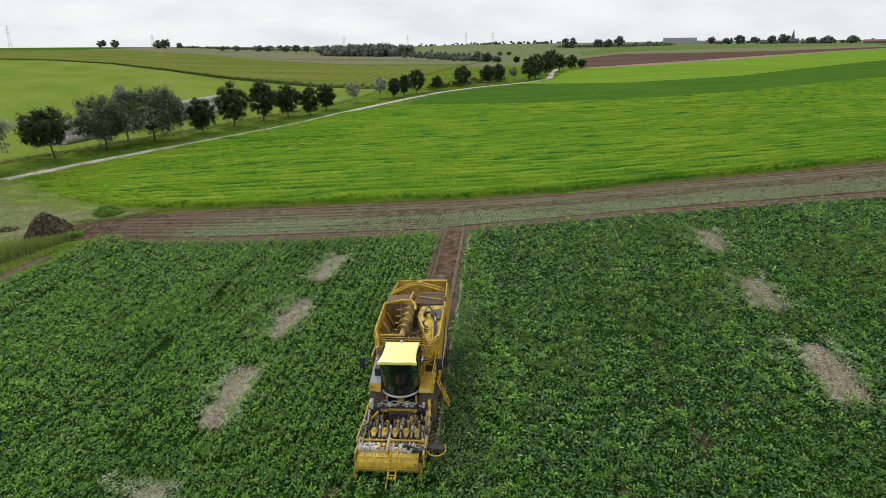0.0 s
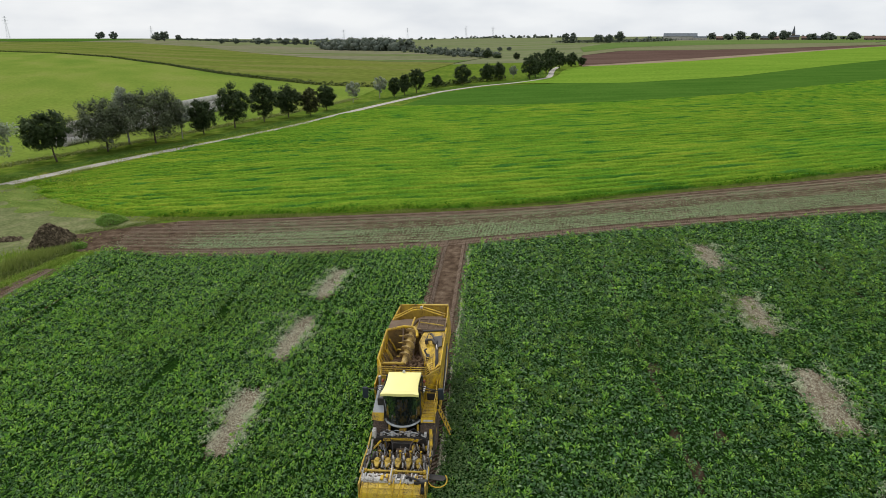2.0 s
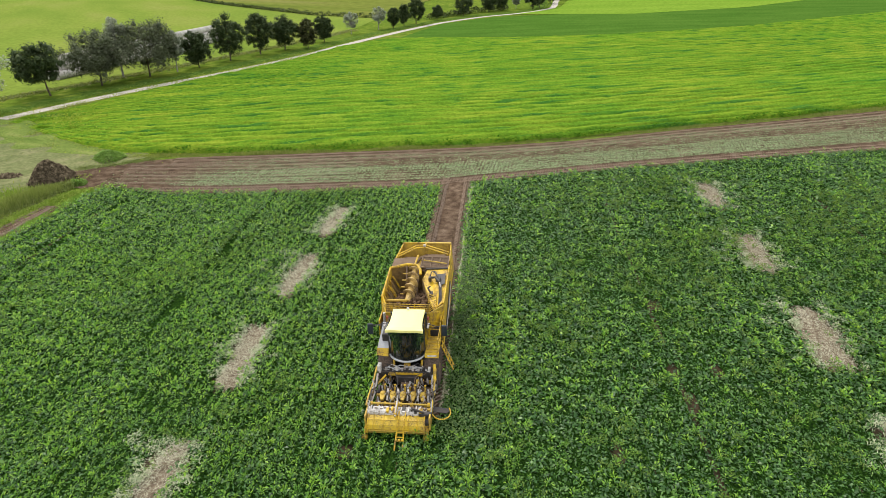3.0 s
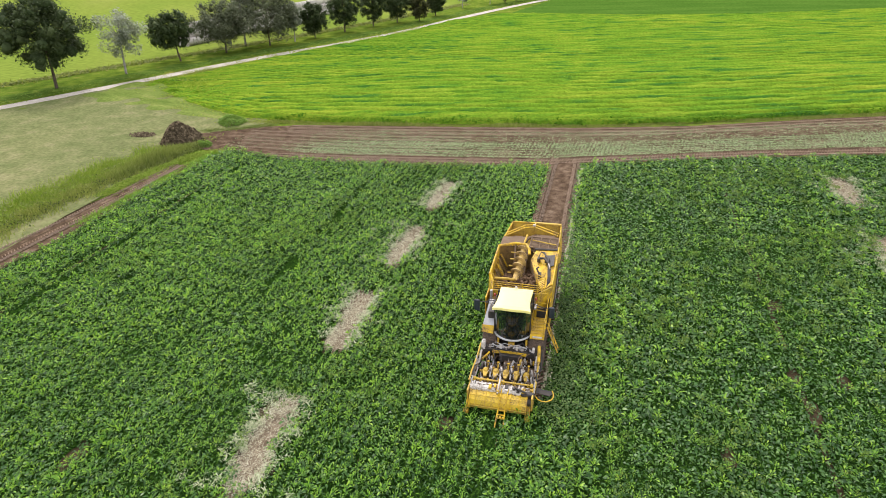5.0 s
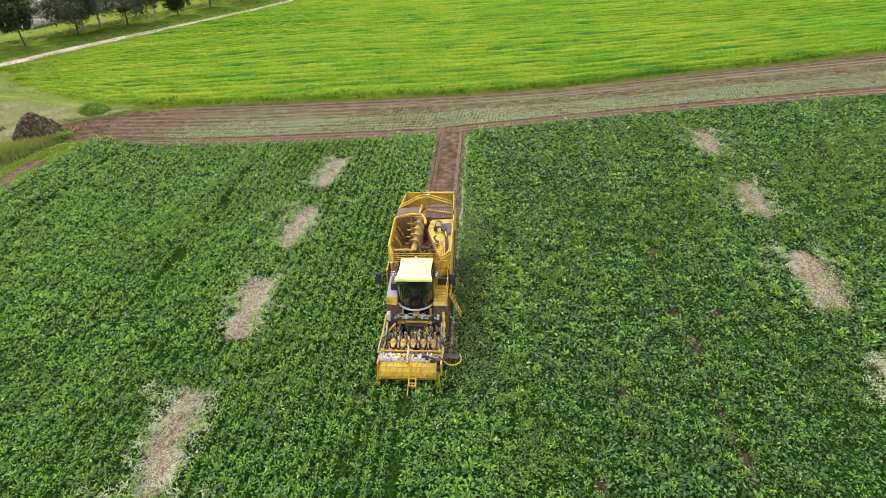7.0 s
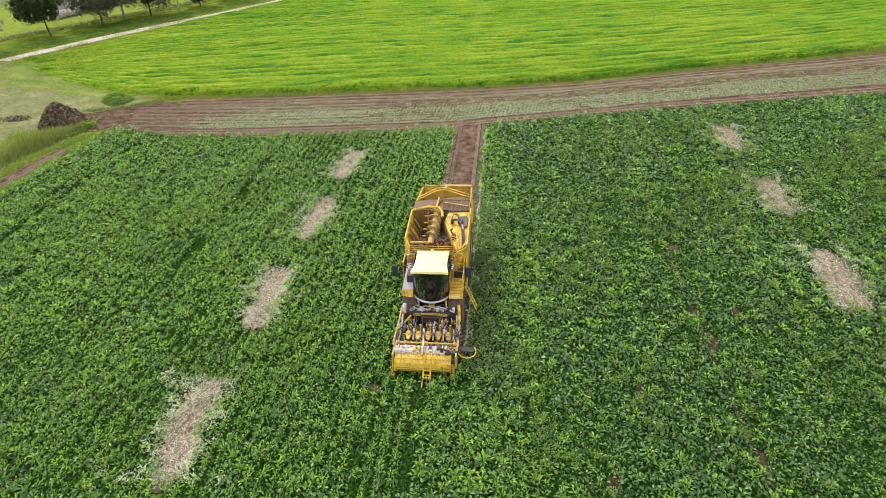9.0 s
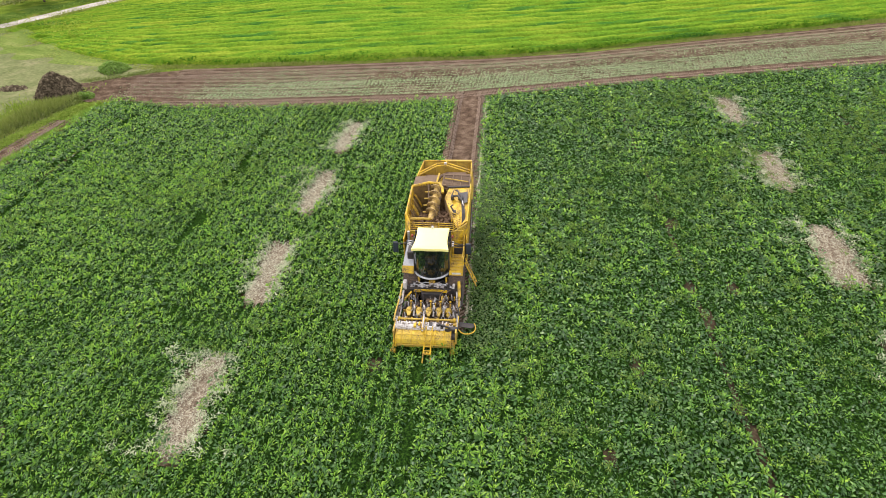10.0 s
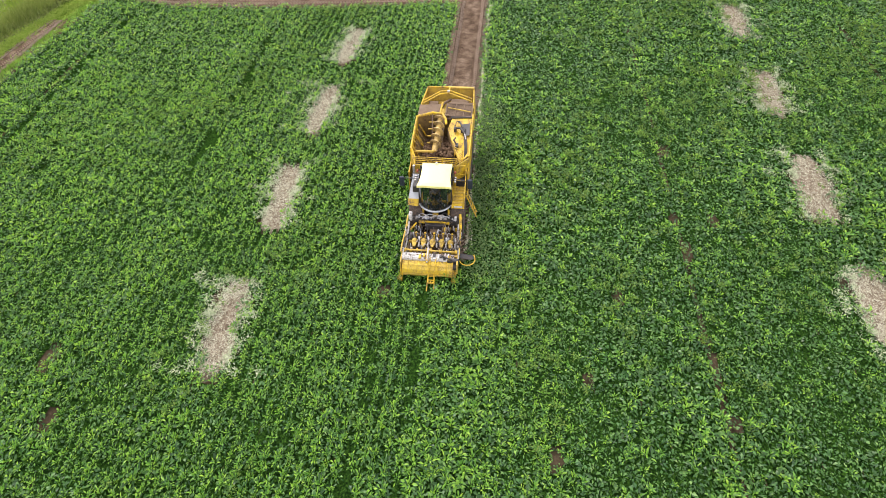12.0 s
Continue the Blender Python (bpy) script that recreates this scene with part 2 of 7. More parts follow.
M_BANK_GRASS = surface("bright_bank_grass", [(0.3, (0.15, 0.24, 0.035)), (0.7, (0.24, 0.33, 0.06))], 0.6, 0.8,
                       island=[(0.0, (0.13, 0.21, 0.03)), (0.6, (0.22, 0.32, 0.055)), (1.0, (0.36, 0.40, 0.11))], translucent=0.3)
M_ROUGH_TUFT = surface("dull_grass_tuft", [(0.3, (0.13, 0.18, 0.05)), (0.7, (0.20, 0.24, 0.08))], 0.5, 0.9, island=[(0.0, (0.12, 0.17, 0.05)), (1.0, (0.24, 0.27, 0.10))], translucent=0.2)
M_BARK = surface("bark", [(0.3, (0.05, 0.04, 0.03)), (0.7, (0.13, 0.11, 0.085))], 3.0, 0.9, bump=0.6, stretch_xyz=(3, 3, 0.7))
M_PALE_BARK = surface("pale_bark", [(0.3, (0.22, 0.21, 0.19)), (0.7, (0.36, 0.35, 0.32))], 3.0, 0.9, bump=0.4)


def foliage(name, dark, mid, light, tr=0.12):
    return surface(name, [(0.3, dark), (0.7, mid)], 0.5, 0.6, island=[(0.0, dark), (0.55, mid), (1.0, light)], translucent=tr, spec=0.06)


M_LINDEN = foliage("linden_leaves", (0.036, 0.056, 0.024), (0.064, 0.092, 0.038), (0.105, 0.135, 0.056), 0.18)
M_WILLOW = foliage("willow_leaves", (0.066, 0.082, 0.048), (0.110, 0.128, 0.074), (0.175, 0.195, 0.118))
M_SILVER = foliage("silver_leaves", (0.19, 0.21, 0.19), (0.33, 0.36, 0.32), (0.50, 0.53, 0.49), 0.3)
M_BROWNISH = foliage("browning_leaves", (0.035, 0.042, 0.018), (0.066, 0.075, 0.030), (0.13, 0.125, 0.050))
# far woods: distance haze is mixed into these paler, greyer leaf colours
M_HAZY_WOODS = foliage("haze_pale_wood_leaves", (0.085, 0.105, 0.085), (0.125, 0.148, 0.115), (0.17, 0.19, 0.145))
M_HEDGE = foliage("hedge_leaves", (0.035, 0.055, 0.014), (0.065, 0.092, 0.022), (0.12, 0.145, 0.04))
M_BUSH = foliage("bush_leaves", (0.12, 0.22, 0.045), (0.22, 0.36, 0.085), (0.36, 0.48, 0.16), 0.45)
M_OLIVE_WEED = foliage("olive_weeds", (0.12, 0.16, 0.05), (0.20, 0.25, 0.08), (0.34, 0.36, 0.16), 0.45)
M_TALLGRASS = foliage("tall_grass", (0.14, 0.18, 0.05), (0.24, 0.28, 0.09), (0.40, 0.39, 0.19), 0.45)


# ---- mesh tools ----
def step(a, b, x):
    t = np.clip((np.asarray(x, float) - a) / (b - a), 0, 1)
    return t * t * (3 - 2 * t)


def ground_z(x, y):
    """Height of the land: a gentle slope near by, a shallow valley ahead, level country far off."""
    x, y = np.asarray(x, float), np.asarray(y, float)
    r, az = np.hypot(x, y), np.degrees(np.arctan2(x, np.maximum(y, 1.0)))
    far = 5.5 - 14.5 * step(-30, -5, az) + 7 * step(0, 28, az)
    return 5.148 * np.tanh(x / 220) + 1.14 * np.tanh(y / 150) + far * step(300, 2200, r) - 16 * step(2400, 4800, r)


def gz(x, y):
    return float(ground_z(x, y))


def fast_mesh(name, verts, faces, mat, uv=None):
    """A mesh from arrays; faces is an (n, k) array of vertex numbers."""
    verts, faces = np.asarray(verts, np.float32), np.asarray(faces, np.int32)
    n, k = faces.shape
    me = bpy.data.meshes.new(name)
    me.vertices.add(len(verts))
    me.vertices.foreach_set("co", verts.ravel())
    me.loops.add(n * k)
    me.loops.foreach_set("vertex_index", faces.ravel())
    me.polygons.add(n)
    me.polygons.foreach_set("loop_start", np.arange(0, n * k, k, dtype=np.int32))
    me.polygons.foreach_set("loop_total", np.full(n, k, np.int32))
    me.update(calc_edges=True)
    me.materials.append(mat)
    return me


def part(name, bm, mat, parent=None, label=""):
    me = bpy.data.meshes.new(name)
    bmesh.ops.recalc_face_normals(bm, faces=bm.faces[:])
    bm.to_mesh(me)
    bm.free()
    me.materials.append(mat)
    ob = new(name, me)
    ob.parent = parent
    if label:
        ob["label"] = label
    return ob


def mesh_part(name, me, parent=None, label=""):
    ob = new(name, me)
    ob.parent = parent
    if label:
        ob["label"] = label
    return ob


def box(bm, x0, x1, y0, y1, z0, z1, bevel=0.0, m=None):
    made = bmesh.ops.create_cube(bm, size=1.0)["verts"]
    mat = Matrix.Translation(((x0 + x1) / 2, (y0 + y1) / 2, (z0 + z1) / 2)) @ Matrix.Diagonal((x1 - x0, y1 - y0, z1 - z0, 1))
    bmesh.ops.transform(bm, matrix=(m or Matrix()) @ mat, verts=made)
    if bevel:
        edges = list({e for v in made for e in v.link_edges})
        bmesh.ops.bevel(bm, geom=edges, offset=bevel, segments=2, affect="EDGES", profile=0.5)


def tube(bm, pts, r, n=8, r1=None):
    """A round bar along a line of points."""
    pts = [Vector(p) for p in pts]
    rings = []
    for i, p in enumerate(pts):
        d = (pts[min(i + 1, len(pts) - 1)] - pts[max(i - 1, 0)]).normalized()
        side = d.cross(Vector((0, 0, 1)) if abs(d.z) < 0.9 else Vector((1, 0, 0))).normalized()
        up = side.cross(d)
        rad = r if r1 is None else r + (r1 - r) * i / (len(pts) - 1)
        rings.append([bm.verts.new(p + rad * (math.cos(a) * side + math.sin(a) * up)) for a in (2 * math.pi * k / n for k in range(n))])
    for a, b in zip(rings, rings[1:]):
        for k in range(n):
            bm.faces.new((a[k], a[(k + 1) % n], b[(k + 1) % n], b[k]))
    bm.faces.new(rings[0][::-1])
    bm.faces.new(rings[-1])


def slab(bm, pts, thick):
    """A plate from a ring of points, thickened along its normal."""
    pts = [Vector(p) for p in pts]
    nrm = Vector((0, 0, 0))
    for a, b in zip(pts, pts[1:] + pts[:1]):
        nrm += a.cross(b)
    nrm.normalize()
    lo = [bm.verts.new(p - nrm * thick / 2) for p in pts]
    hi = [bm.verts.new(p + nrm * thick / 2) for p in pts]
    bm.faces.new(hi)
    bm.faces.new(lo[::-1])
    for i in range(len(pts)):
        j = (i + 1) % len(pts)
        bm.faces.new((lo[i], lo[j], hi[j], hi[i]))


def profile(bm, ring, x0, x1):
    """A closed outline in y and z, drawn out along x."""
    a = [bm.verts.new((x0, y, z)) for y, z in ring]
    b = [bm.verts.new((x1, y, z)) for y, z in ring]
    bm.faces.new(a)
    bm.faces.new(b[::-1])
    for i in range(len(ring)):
        j = (i + 1) % len(ring)
        bm.faces.new((a[i], b[i], b[j], a[j]))


def lathe(bm, ring, centre, axis="X", n=28):
    """An outline of (along, radius) turned round an axis through centre."""
    rows = []
    for along, rad in ring:
        row = []
        for k in range(n):
            a = 2 * math.pi * k / n
            c, s = rad * math.cos(a), rad * math.sin(a)
            p = {"X": (along, c, s), "Y": (c, along, s), "Z": (c, s, along)}[axis]
            row.append(bm.verts.new(Vector(p) + Vector(centre)))
        rows.append(row)
    for a, b in zip(rows, rows[1:]):
        for k in range(n):
            bm.faces.new((a[k], a[(k + 1) % n], b[(k + 1) % n], b[k]))
    bm.faces.new(rows[0])
    bm.faces.new(rows[-1][::-1])


def along(line, n):
    """n points spread evenly along a polyline."""
    p = np.array(line, float)
    d = np.r_[0, np.cumsum(np.hypot(*np.diff(p, axis=0).T))]
    s = np.linspace(0, d[-1], n)
    return np.c_[np.interp(s, d, p[:, 0]), np.interp(s, d, p[:, 1])]


def loft(near, far, nu, nv, lift, height=None):
    """A draped sheet between two lines on the land: points and quads."""
    a, b = along(near, nu), along(far, nu)
    w = np.linspace(0, 1, nv)[:, None, None]
    g = a[None] * (1 - w) + b[None] * w
    z = ground_z(g[..., 0], g[..., 1]) + lift
    if height is not None:
        z = z + height(g[..., 0], g[..., 1], w[..., 0] + 0 * g[..., 0])
    v = np.dstack([g, z]).reshape(-1, 3)
    i = np.arange((nv - 1) * nu).reshape(nv - 1, nu)[:, :-1].ravel()
    return v, np.c_[i, i + 1, i + 1 + nu, i + nu]


def field(name, near, far, nu, nv, lift, mat, label, category="field", height=None):
    v, f = loft(near, far, nu, nv, lift, height)
    return tagged(new(name, fast_mesh(name, v, f, mat)), label, category, kind="structure")


def leaf_cloud(centres, size, tilt=(0.2, 1.2), squash=0.5, rng=None):
    """Small four-sided leaves at the given points, turned at random."""
    n = len(centres)
    yaw = rng.uniform(0, 2 * np.pi, n)
    pitch = rng.uniform(*tilt, n)
    s = size * rng.uniform(0.6, 1.4, n)
    d = np.c_[np.cos(yaw) * np.cos(pitch), np.sin(yaw) * np.cos(pitch), np.sin(pitch)]
    side = np.c_[-np.sin(yaw), np.cos(yaw), rng.uniform(-0.5, 0.5, n)] * (s * squash)[:, None]
    d = d * s[:, None]
    v = np.stack([centres - d * 0.5, centres + side * 0.5, centres + d * 0.5, centres - side * 0.5], 1).reshape(-1, 3)
    return v, np.arange(4 * n).reshape(n, 4)


def wave(x, y, k, seed=0):
    """A cheap smooth field of bumps between about -1 and 1."""
    r = np.random.RandomState(seed)
    out = 0
    for _ in range(6):
        a, p, q = r.uniform(0, 2 * np.pi), r.uniform(0, 2 * np.pi), r.uniform(0.6, 1.7) * k
        out = out + np.sin(q * (np.cos(a) * x + np.sin(a) * y) + p)
    return out / 3.0


# ---- the land ----
g_axis = np.concatenate([-np.geomspace(4600, 140, 34), np.linspace(-130, 130, 53), np.geomspace(140, 4600, 34)])
gx, gy = np.meshgrid(g_axis, g_axis)
gv = np.c_[gx.ravel(), gy.ravel(), ground_z(gx.ravel(), gy.ravel())]
gn = len(g_axis)
gi = np.arange((gn - 1) * gn).reshape(gn - 1, gn)[:, :-1].ravel()
ground_me = fast_mesh("ground", gv, np.c_[gi, gi + 1, gi + 1 + gn, gi + gn], M_GRASS)
ground_me.materials.append(M_FAR)
centre = gv[np.c_[gi, gi + 1 + gn]].mean(1)
ground_me.polygons.foreach_set("material_index", (np.hypot(centre[:, 0], centre[:, 1]) > 420).astype(np.int32))
ground = tagged(new("ground", ground_me), "rolling grassy farmland reaching to the horizon", "ground", kind="structure")

HEAD_NEAR = [(-36.6, 60.9), (-35.6, 59.5), (-34.3, 58.9), (-33.0, 58.8), (-30.9, 59.2), (-25.1, 57.0), (-18.7, 56.6), (-10.4, 56.8), (0.6, 57.2), (3.8, 58.2), (19.6, 61.5), (33.6, 63.7), (49.2, 65.9), (110, 76)]
HEAD_FAR = [(-37.9, 64.7), (-35.9, 65.7), (-34.2, 66.6), (-31.7, 67.9), (-26.9, 69.0), (-16.1, 69.2), (-6.1, 69.7), (4.6, 70.3), (16.1, 71.9), (30.9, 76.0), (46.8, 79.9), (62, 83.9), (118, 97)]
CROP_NEAR = [(-59.5, 88.5), (-47, 78.0), (-36.5, 71.4), (-26.9, 70.4), (-16.1, 70.3), (-6.1, 70.9), (4.6, 71.3), (16.1, 73.1), (30.9, 77.3), (46.8, 81.2), (62, 85.5), (118, 99)]
CROP_FAR = [(-57.5, 93.0), (-46, 112.5), (-31.5, 137), (-23, 160), (-12, 172.5), (-6.1, 172.9), (18.3, 168.1), (48.2, 170.4), (82.3, 180.8), (149.8, 219.7), (215, 262)]
DARK_NEAR = [(-12, 172.5), (-6.1, 172.9), (18.3, 168.1), (48.2, 170.4), (82.3, 180.8), (149.8, 219.7), (300, 320)]
DARK_FAR = [(0, 213), (4.8, 218), (16.7, 233), (41.0, 240.3), (64.7, 232.3), (112.3, 249.8), (239.3, 355.1), (420, 520)]
LIGHT_NEAR = [(27, 243), (41.0, 240.3), (64.7, 232.3), (112.3, 249.8), (239.3, 355.1), (420, 520)]
LIGHT_FAR = [(46.5, 266), (60, 318), (73.5, 342), (95.5, 347.6), (153.2, 381), (245.7, 465), (431.8, 646), (640, 860)]
field("headland", HEAD_NEAR, HEAD_FAR, 420, 60, 0.075, M_SOIL, "bare red-brown soil headland with wheel tracks", "soil",
      lambda x, y, w: 0.035 * np.sin(w * 2 * np.pi * 14 + 0.6 * wave(x, y, 0.3, 2)) + 0.02 * wave(x, y, 3.0, 3))
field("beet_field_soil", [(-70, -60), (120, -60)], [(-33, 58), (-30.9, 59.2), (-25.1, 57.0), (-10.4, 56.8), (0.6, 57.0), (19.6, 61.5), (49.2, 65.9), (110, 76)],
      90, 60, 0.008, M_BEET_SOIL, "soil under the beet crop, coloured dark for the leaf shade", "soil")
field("dark_crop_field", DARK_NEAR, DARK_FAR, 60, 20, 0.12, M_DARK_CROP, "dark green field of young crop")
field("light_crop_field", LIGHT_NEAR, LIGHT_FAR, 60, 24, 0.15, M_LIGHT_CROP, "light green field of young crop")
field("stubble_field", [(73.5, 342), (95.5, 347.6), (153.2, 381), (245.7, 465), (431.8, 646), (640, 860)],
      [(80, 372), (108, 392), (177.5, 443), (259, 491), (431.8, 650), (640, 864)], 40, 8, 0.15, M_TAN, "tan stubble field")
field("ploughed_field", [(74, 352), (96, 362), (160, 408), (259, 491), (431.8, 650), (640, 864)],
      [(92, 440), (103, 484), (156, 573), (219, 560), (300, 580), (473, 712), (680, 900)], 40, 12, 0.22, M_PLOUGHED, "brown ploughed field")
field("stubble_field", [(103, 486), (156, 575), (219, 562), (300, 582), (473, 714)], [(120, 560), (190, 690), (300, 750), (420, 800), (560, 860)],
      40, 8, 0.3, M_FAR_TAN, "olive-tan stubble field beyond the ploughed land")
field("dark_crop_field", [(120, 560), (190, 690), (300, 750), (420, 800), (560, 860)], [(150, 720), (260, 1010), (430, 1120), (650, 1180), (900, 1250)],
      40, 8, 0.4, M_FAR_GREEN, "pale green field below the village")
DITCH = [(-700, 915), (-564, 844), (-456, 781), (-326, 654), (-199, 481), (-116, 353), (-82, 306), (-50, 263.5), (-25, 243.9)]
field("meadow", [(-116, 40), (-80, 92), (-71, 108), (-63, 122), (-54.5, 138), (-46, 156), (-36, 178), (-26, 206), (-22, 240)],
      DITCH, 60, 40, 0.10, M_MEADOW, "bright yellow-green mown meadow", height=lambda x, y, w: 0.0 * x)
field("olive_field", DITCH, [(-1500, 1500), (-1186, 1600), (-700, 1500), (-420, 1150), (-260, 860), (-140, 640), (-50, 480), (10, 420)],
      60, 30, 0.2, M_OLIVE, "olive-green field on the far slope")
field("faded_field", [(-1500, 1500), (-1186, 1600), (-700, 1500), (-420, 1150), (-260, 860), (-140, 640), (-50, 480), (10, 420)],
      [(-1700, 1900), (-1200, 2300), (-545, 1670), (-176, 1130), (-20, 800), (20, 600), (40, 520)], 60, 20, 0.3, M_MAUVE, "faded mauve stubble field")
field("dark_crop_field", [(-1560, 1480), (-1186, 1620), (-860, 1560)], [(-1800, 1900), (-1420, 2250), (-960, 2150)], 30, 10, 0.7, M_DARK_CROP, "dark green field on the skyline")
field("grass_track", [(-37.8, 30), (-37.4, 42), (-36.8, 50.5), (-35.8, 57.5), (-36.6, 60.9), (-37.8, 64.6), (-34.4, 66.9), (-31.5, 70.0), (-42, 76.5), (-58, 88)],
      [(-110, 30), (-104, 36), (-92, 44), (-84, 52), (-78, 60), (-72, 70), (-64.5, 84)], 40, 40, 0.07, M_PALE_GRASS, "dry mown grass beside the field", "grass",
      lambda x, y, w: 0.03 * wave(x, y, 1.5, 8))
field("rough_grass", [(-65.5, 80.5), (-60.8, 77.8), (-53, 74.8), (-46, 72.4), (-39.5, 70.6), (-34.5, 69.2)], [(-62.0, 90), (-57.5, 89), (-46.5, 78.6), (-38, 72.6), (-33, 70.6)], 60, 20, 0.12, M_ROUGH_GREEN, "rough green grass between the road and the bare ground", "grass",
      lambda x, y, w: 0.10 * wave(x, y, 0.9, 9) * np.minimum(1, 6 * w) - 0.10 * (1 - np.minimum(1, 5 * w)))
field("soil_track", [(-37.3, 20), (-35.3, 36), (-34.5, 42.5), (-33.9, 50), (-33.7, 54)], [(-40.6, 20), (-38.6, 36), (-37.2, 42.5), (-36.2, 50), (-35.3, 54.5)], 80, 12, 0.03, M_SOIL,
      "bare soil wheel track along the beet field", "soil", lambda x, y, w: 0.03 * np.sin(w * 18))
ROAD_LOW = [(-84, 50), (-72, 70), (-61.7, 88.7), (-57.9, 96.1), (-53.5, 104.7), (-48.0, 114.2), (-41.2, 124.9), (-33.4, 138.5), (-28.2, 149.8), (-24.2, 161.0),
            (-17.8, 176.5), (-9.6, 195.1), (0.5, 215.8), (8.3, 226.5), (17.0, 237), (26, 243), (35.9, 252.5), (45.6, 268), (49.6, 286), (52.5, 303), (57, 324), (63, 345)]
road_line = along(ROAD_LOW, 60)
road_dir = np.gradient(road_line, axis=0)
road_dir /= np.hypot(*road_dir.T)[:, None]
road_out = np.c_[-road_dir[:, 1], road_dir[:, 0]]
ROAD_HIGH = [tuple(p) for p in road_line + road_out * 2.5]
field("road", [tuple(p) for p in road_line], ROAD_HIGH, 120, 5, 0.07, M_ROAD, "narrow pale concrete farm road", "road")
field("verge", ROAD_HIGH, [tuple(p) for p in road_line + road_out * 9.0], 120, 16, 0.05, M_DITCH_GRASS, "rough grass verge with a shallow ditch", "grass",
      lambda x, y, w: -0.45 * np.exp(-((w - 0.22) / 0.12) ** 2) + 0.08 * wave(x, y, 1.2, 5))
field("verge", [tuple(p) for p in road_line - road_out * 3.2], [tuple(p) for p in road_line], 120, 8, 0.03, M_GRASS, "green grass verge beside the road", "grass",
      lambda x, y, w: 0.05 * wave(x, y, 1.6, 6))

# ---- the beet crop ----
ROW = np.array([0.085, 1.0]) / math.hypot(0.085, 1.0)   # the way the rows run
ACROSS = np.array([ROW[1], -ROW[0]])
STRIP_AT = np.array([1.0, 42.2])                 # a point on the middle of the harvested strip
STRIP_HALF = 1.42
TILL = 24.2                                              # the strip begins under the header
PATCHES = [  # centre, half width, half length
    ((-7.97, 48.9), 0.60, 2.75), ((-8.98, 39.5), 0.66, 3.0), ((-10.0, 29.7), 0.72, 2.9), ((-11.0, 19.8), 0.70, 2.8),
    ((24.7, 53.0), 0.88, 3.3), ((23.4, 41.4), 0.92, 3.1), ((22.2, 30.3), 0.96, 3.1), ((21.6, 20.6), 0.95, 2.9)]
BARE = [(-18.9, 17.8, 0.34), (-17.5, 14.5, 0.26), (6.4, 16.6, 0.14), (12.35, 18.8, 0.19), (12.4, 17.9, 0.14), (12.3, 14.4, 0.19), (15.25, 27.3, 0.24),
        (13.1, 25.2, 0.20), (13.05, 24.5, 0.18), (13.1, 27.6, 0.18), (14.1, 34.3, 0.26), (-3.35, 22.0, 0.22), (4.5, 12.7, 0.22), (8.7, 21.5, 0.2)]
LINES = [(-28.1, 54.8, 0.19), (-15.2, 43.2, 0.21), (-29.0, 54.8, 0.05), (-3.87, 15.0, 0.13), (-1.83, 15.0, 0.11), (33.0, 50.0, 0.06), (12.17, 16.0, 0.02)]


def patch_frame(c):
    slant = 0.035 + 0.0072 * max(0.0, c[1] - 29.7) if c[0] < 0 else 0.155
    lean = np.array([slant, 1.0]) / math.hypot(slant, 1.0)
    return lean, np.array([lean[1], -lean[0]]), np.array(c)


def patch_shape(c, ly):
    """How far the middle of a patch wanders, and how its width changes, along its length."""
    k = c[0] * 0.7 + c[1] * 0.31
    return 0.07 * np.sin(0.85 * ly + k), 0.95 + 0.10 * np.sin(0.75 * ly + 2.1 * k)


def in_strip(p):
    d = p - STRIP_AT
    return (np.abs(d @ ACROSS) < STRIP_HALF) & (p[:, 1] > TILL)


rng = np.random.RandomState(4)
far_edge = np.array(HEAD_NEAR)
u = np.arange(-75, 100, 0.50)
w = np.arange(-24, 82, 0.33)
uu, ww = np.meshgrid(u, w)
uu, ww = uu.ravel(), ww.ravel()
uu = uu + rng.normal(0, 1, uu.size) * np.where(uu < -2, 0.045, 0.085)
ww = ww + rng.normal(0, 0.10, ww.size)
plants = uu[:, None] * ACROSS + ww[:, None] * ROW


def growing(p, inset=0.0):
    """Where the beet stands: inside the field, off the strip, the dead patches, the bare spots and the gaps between rows."""
    x, y = p.T
    ok = (y < np.interp(x, far_edge[:, 0], far_edge[:, 1]) - 0.25 - inset) & (y > -16) & (x < 62)
    ok &= x > np.interp(y, [0, 36, 43.3, 51.3, 58.2, 60], [-40, -35.2, -34.3, -33.4, -32.2, -31]) + 0.15 + inset
    d = p - STRIP_AT
    ok &= ~((np.abs(d @ ACROSS) < STRIP_HALF + inset) & (y > TILL))
    rag = 0.34 * wave(x, y, 2.0, 11) + 0.28 * wave(x, y, 5.0, 19) + rng.normal(0, 0.12, len(p)) + inset
    for c, hw, hl in PATCHES:
        lean, side, c0 = patch_frame(c)
        d = p - c0
        bend, wide = patch_shape(c, d @ lean)
        reach = (np.abs(d @ side - bend) / np.maximum(0.2, hw * wide + 0.10 + 0.7 * rag)) ** 3 + (np.abs(d @ lean) / (hl + 0.22 + rag)) ** 3
        ok &= reach > 1
    for x0, y0, br in BARE:
        d = p - (x0, y0)
        ok &= np.hypot(d @ ACROSS, 0.55 * (d @ ROW)) > br + inset
    for i, (lx, ly, half) in enumerate(LINES):
        ahead = i in (3, 4)
        if inset and i in (0, 1, 3, 4):                  # only the upper leaves part there
            continue
        ok &= ~((y < (22.5 if ahead else 99)) & (y > (29 if i == 1 else -20)) & (np.abs((p - (lx, ly)) @ ACROSS) < half + inset * 0.5 + (0.06 if ahead else 0.09) * wave(x, y, 0.9, 12)))
    return ok


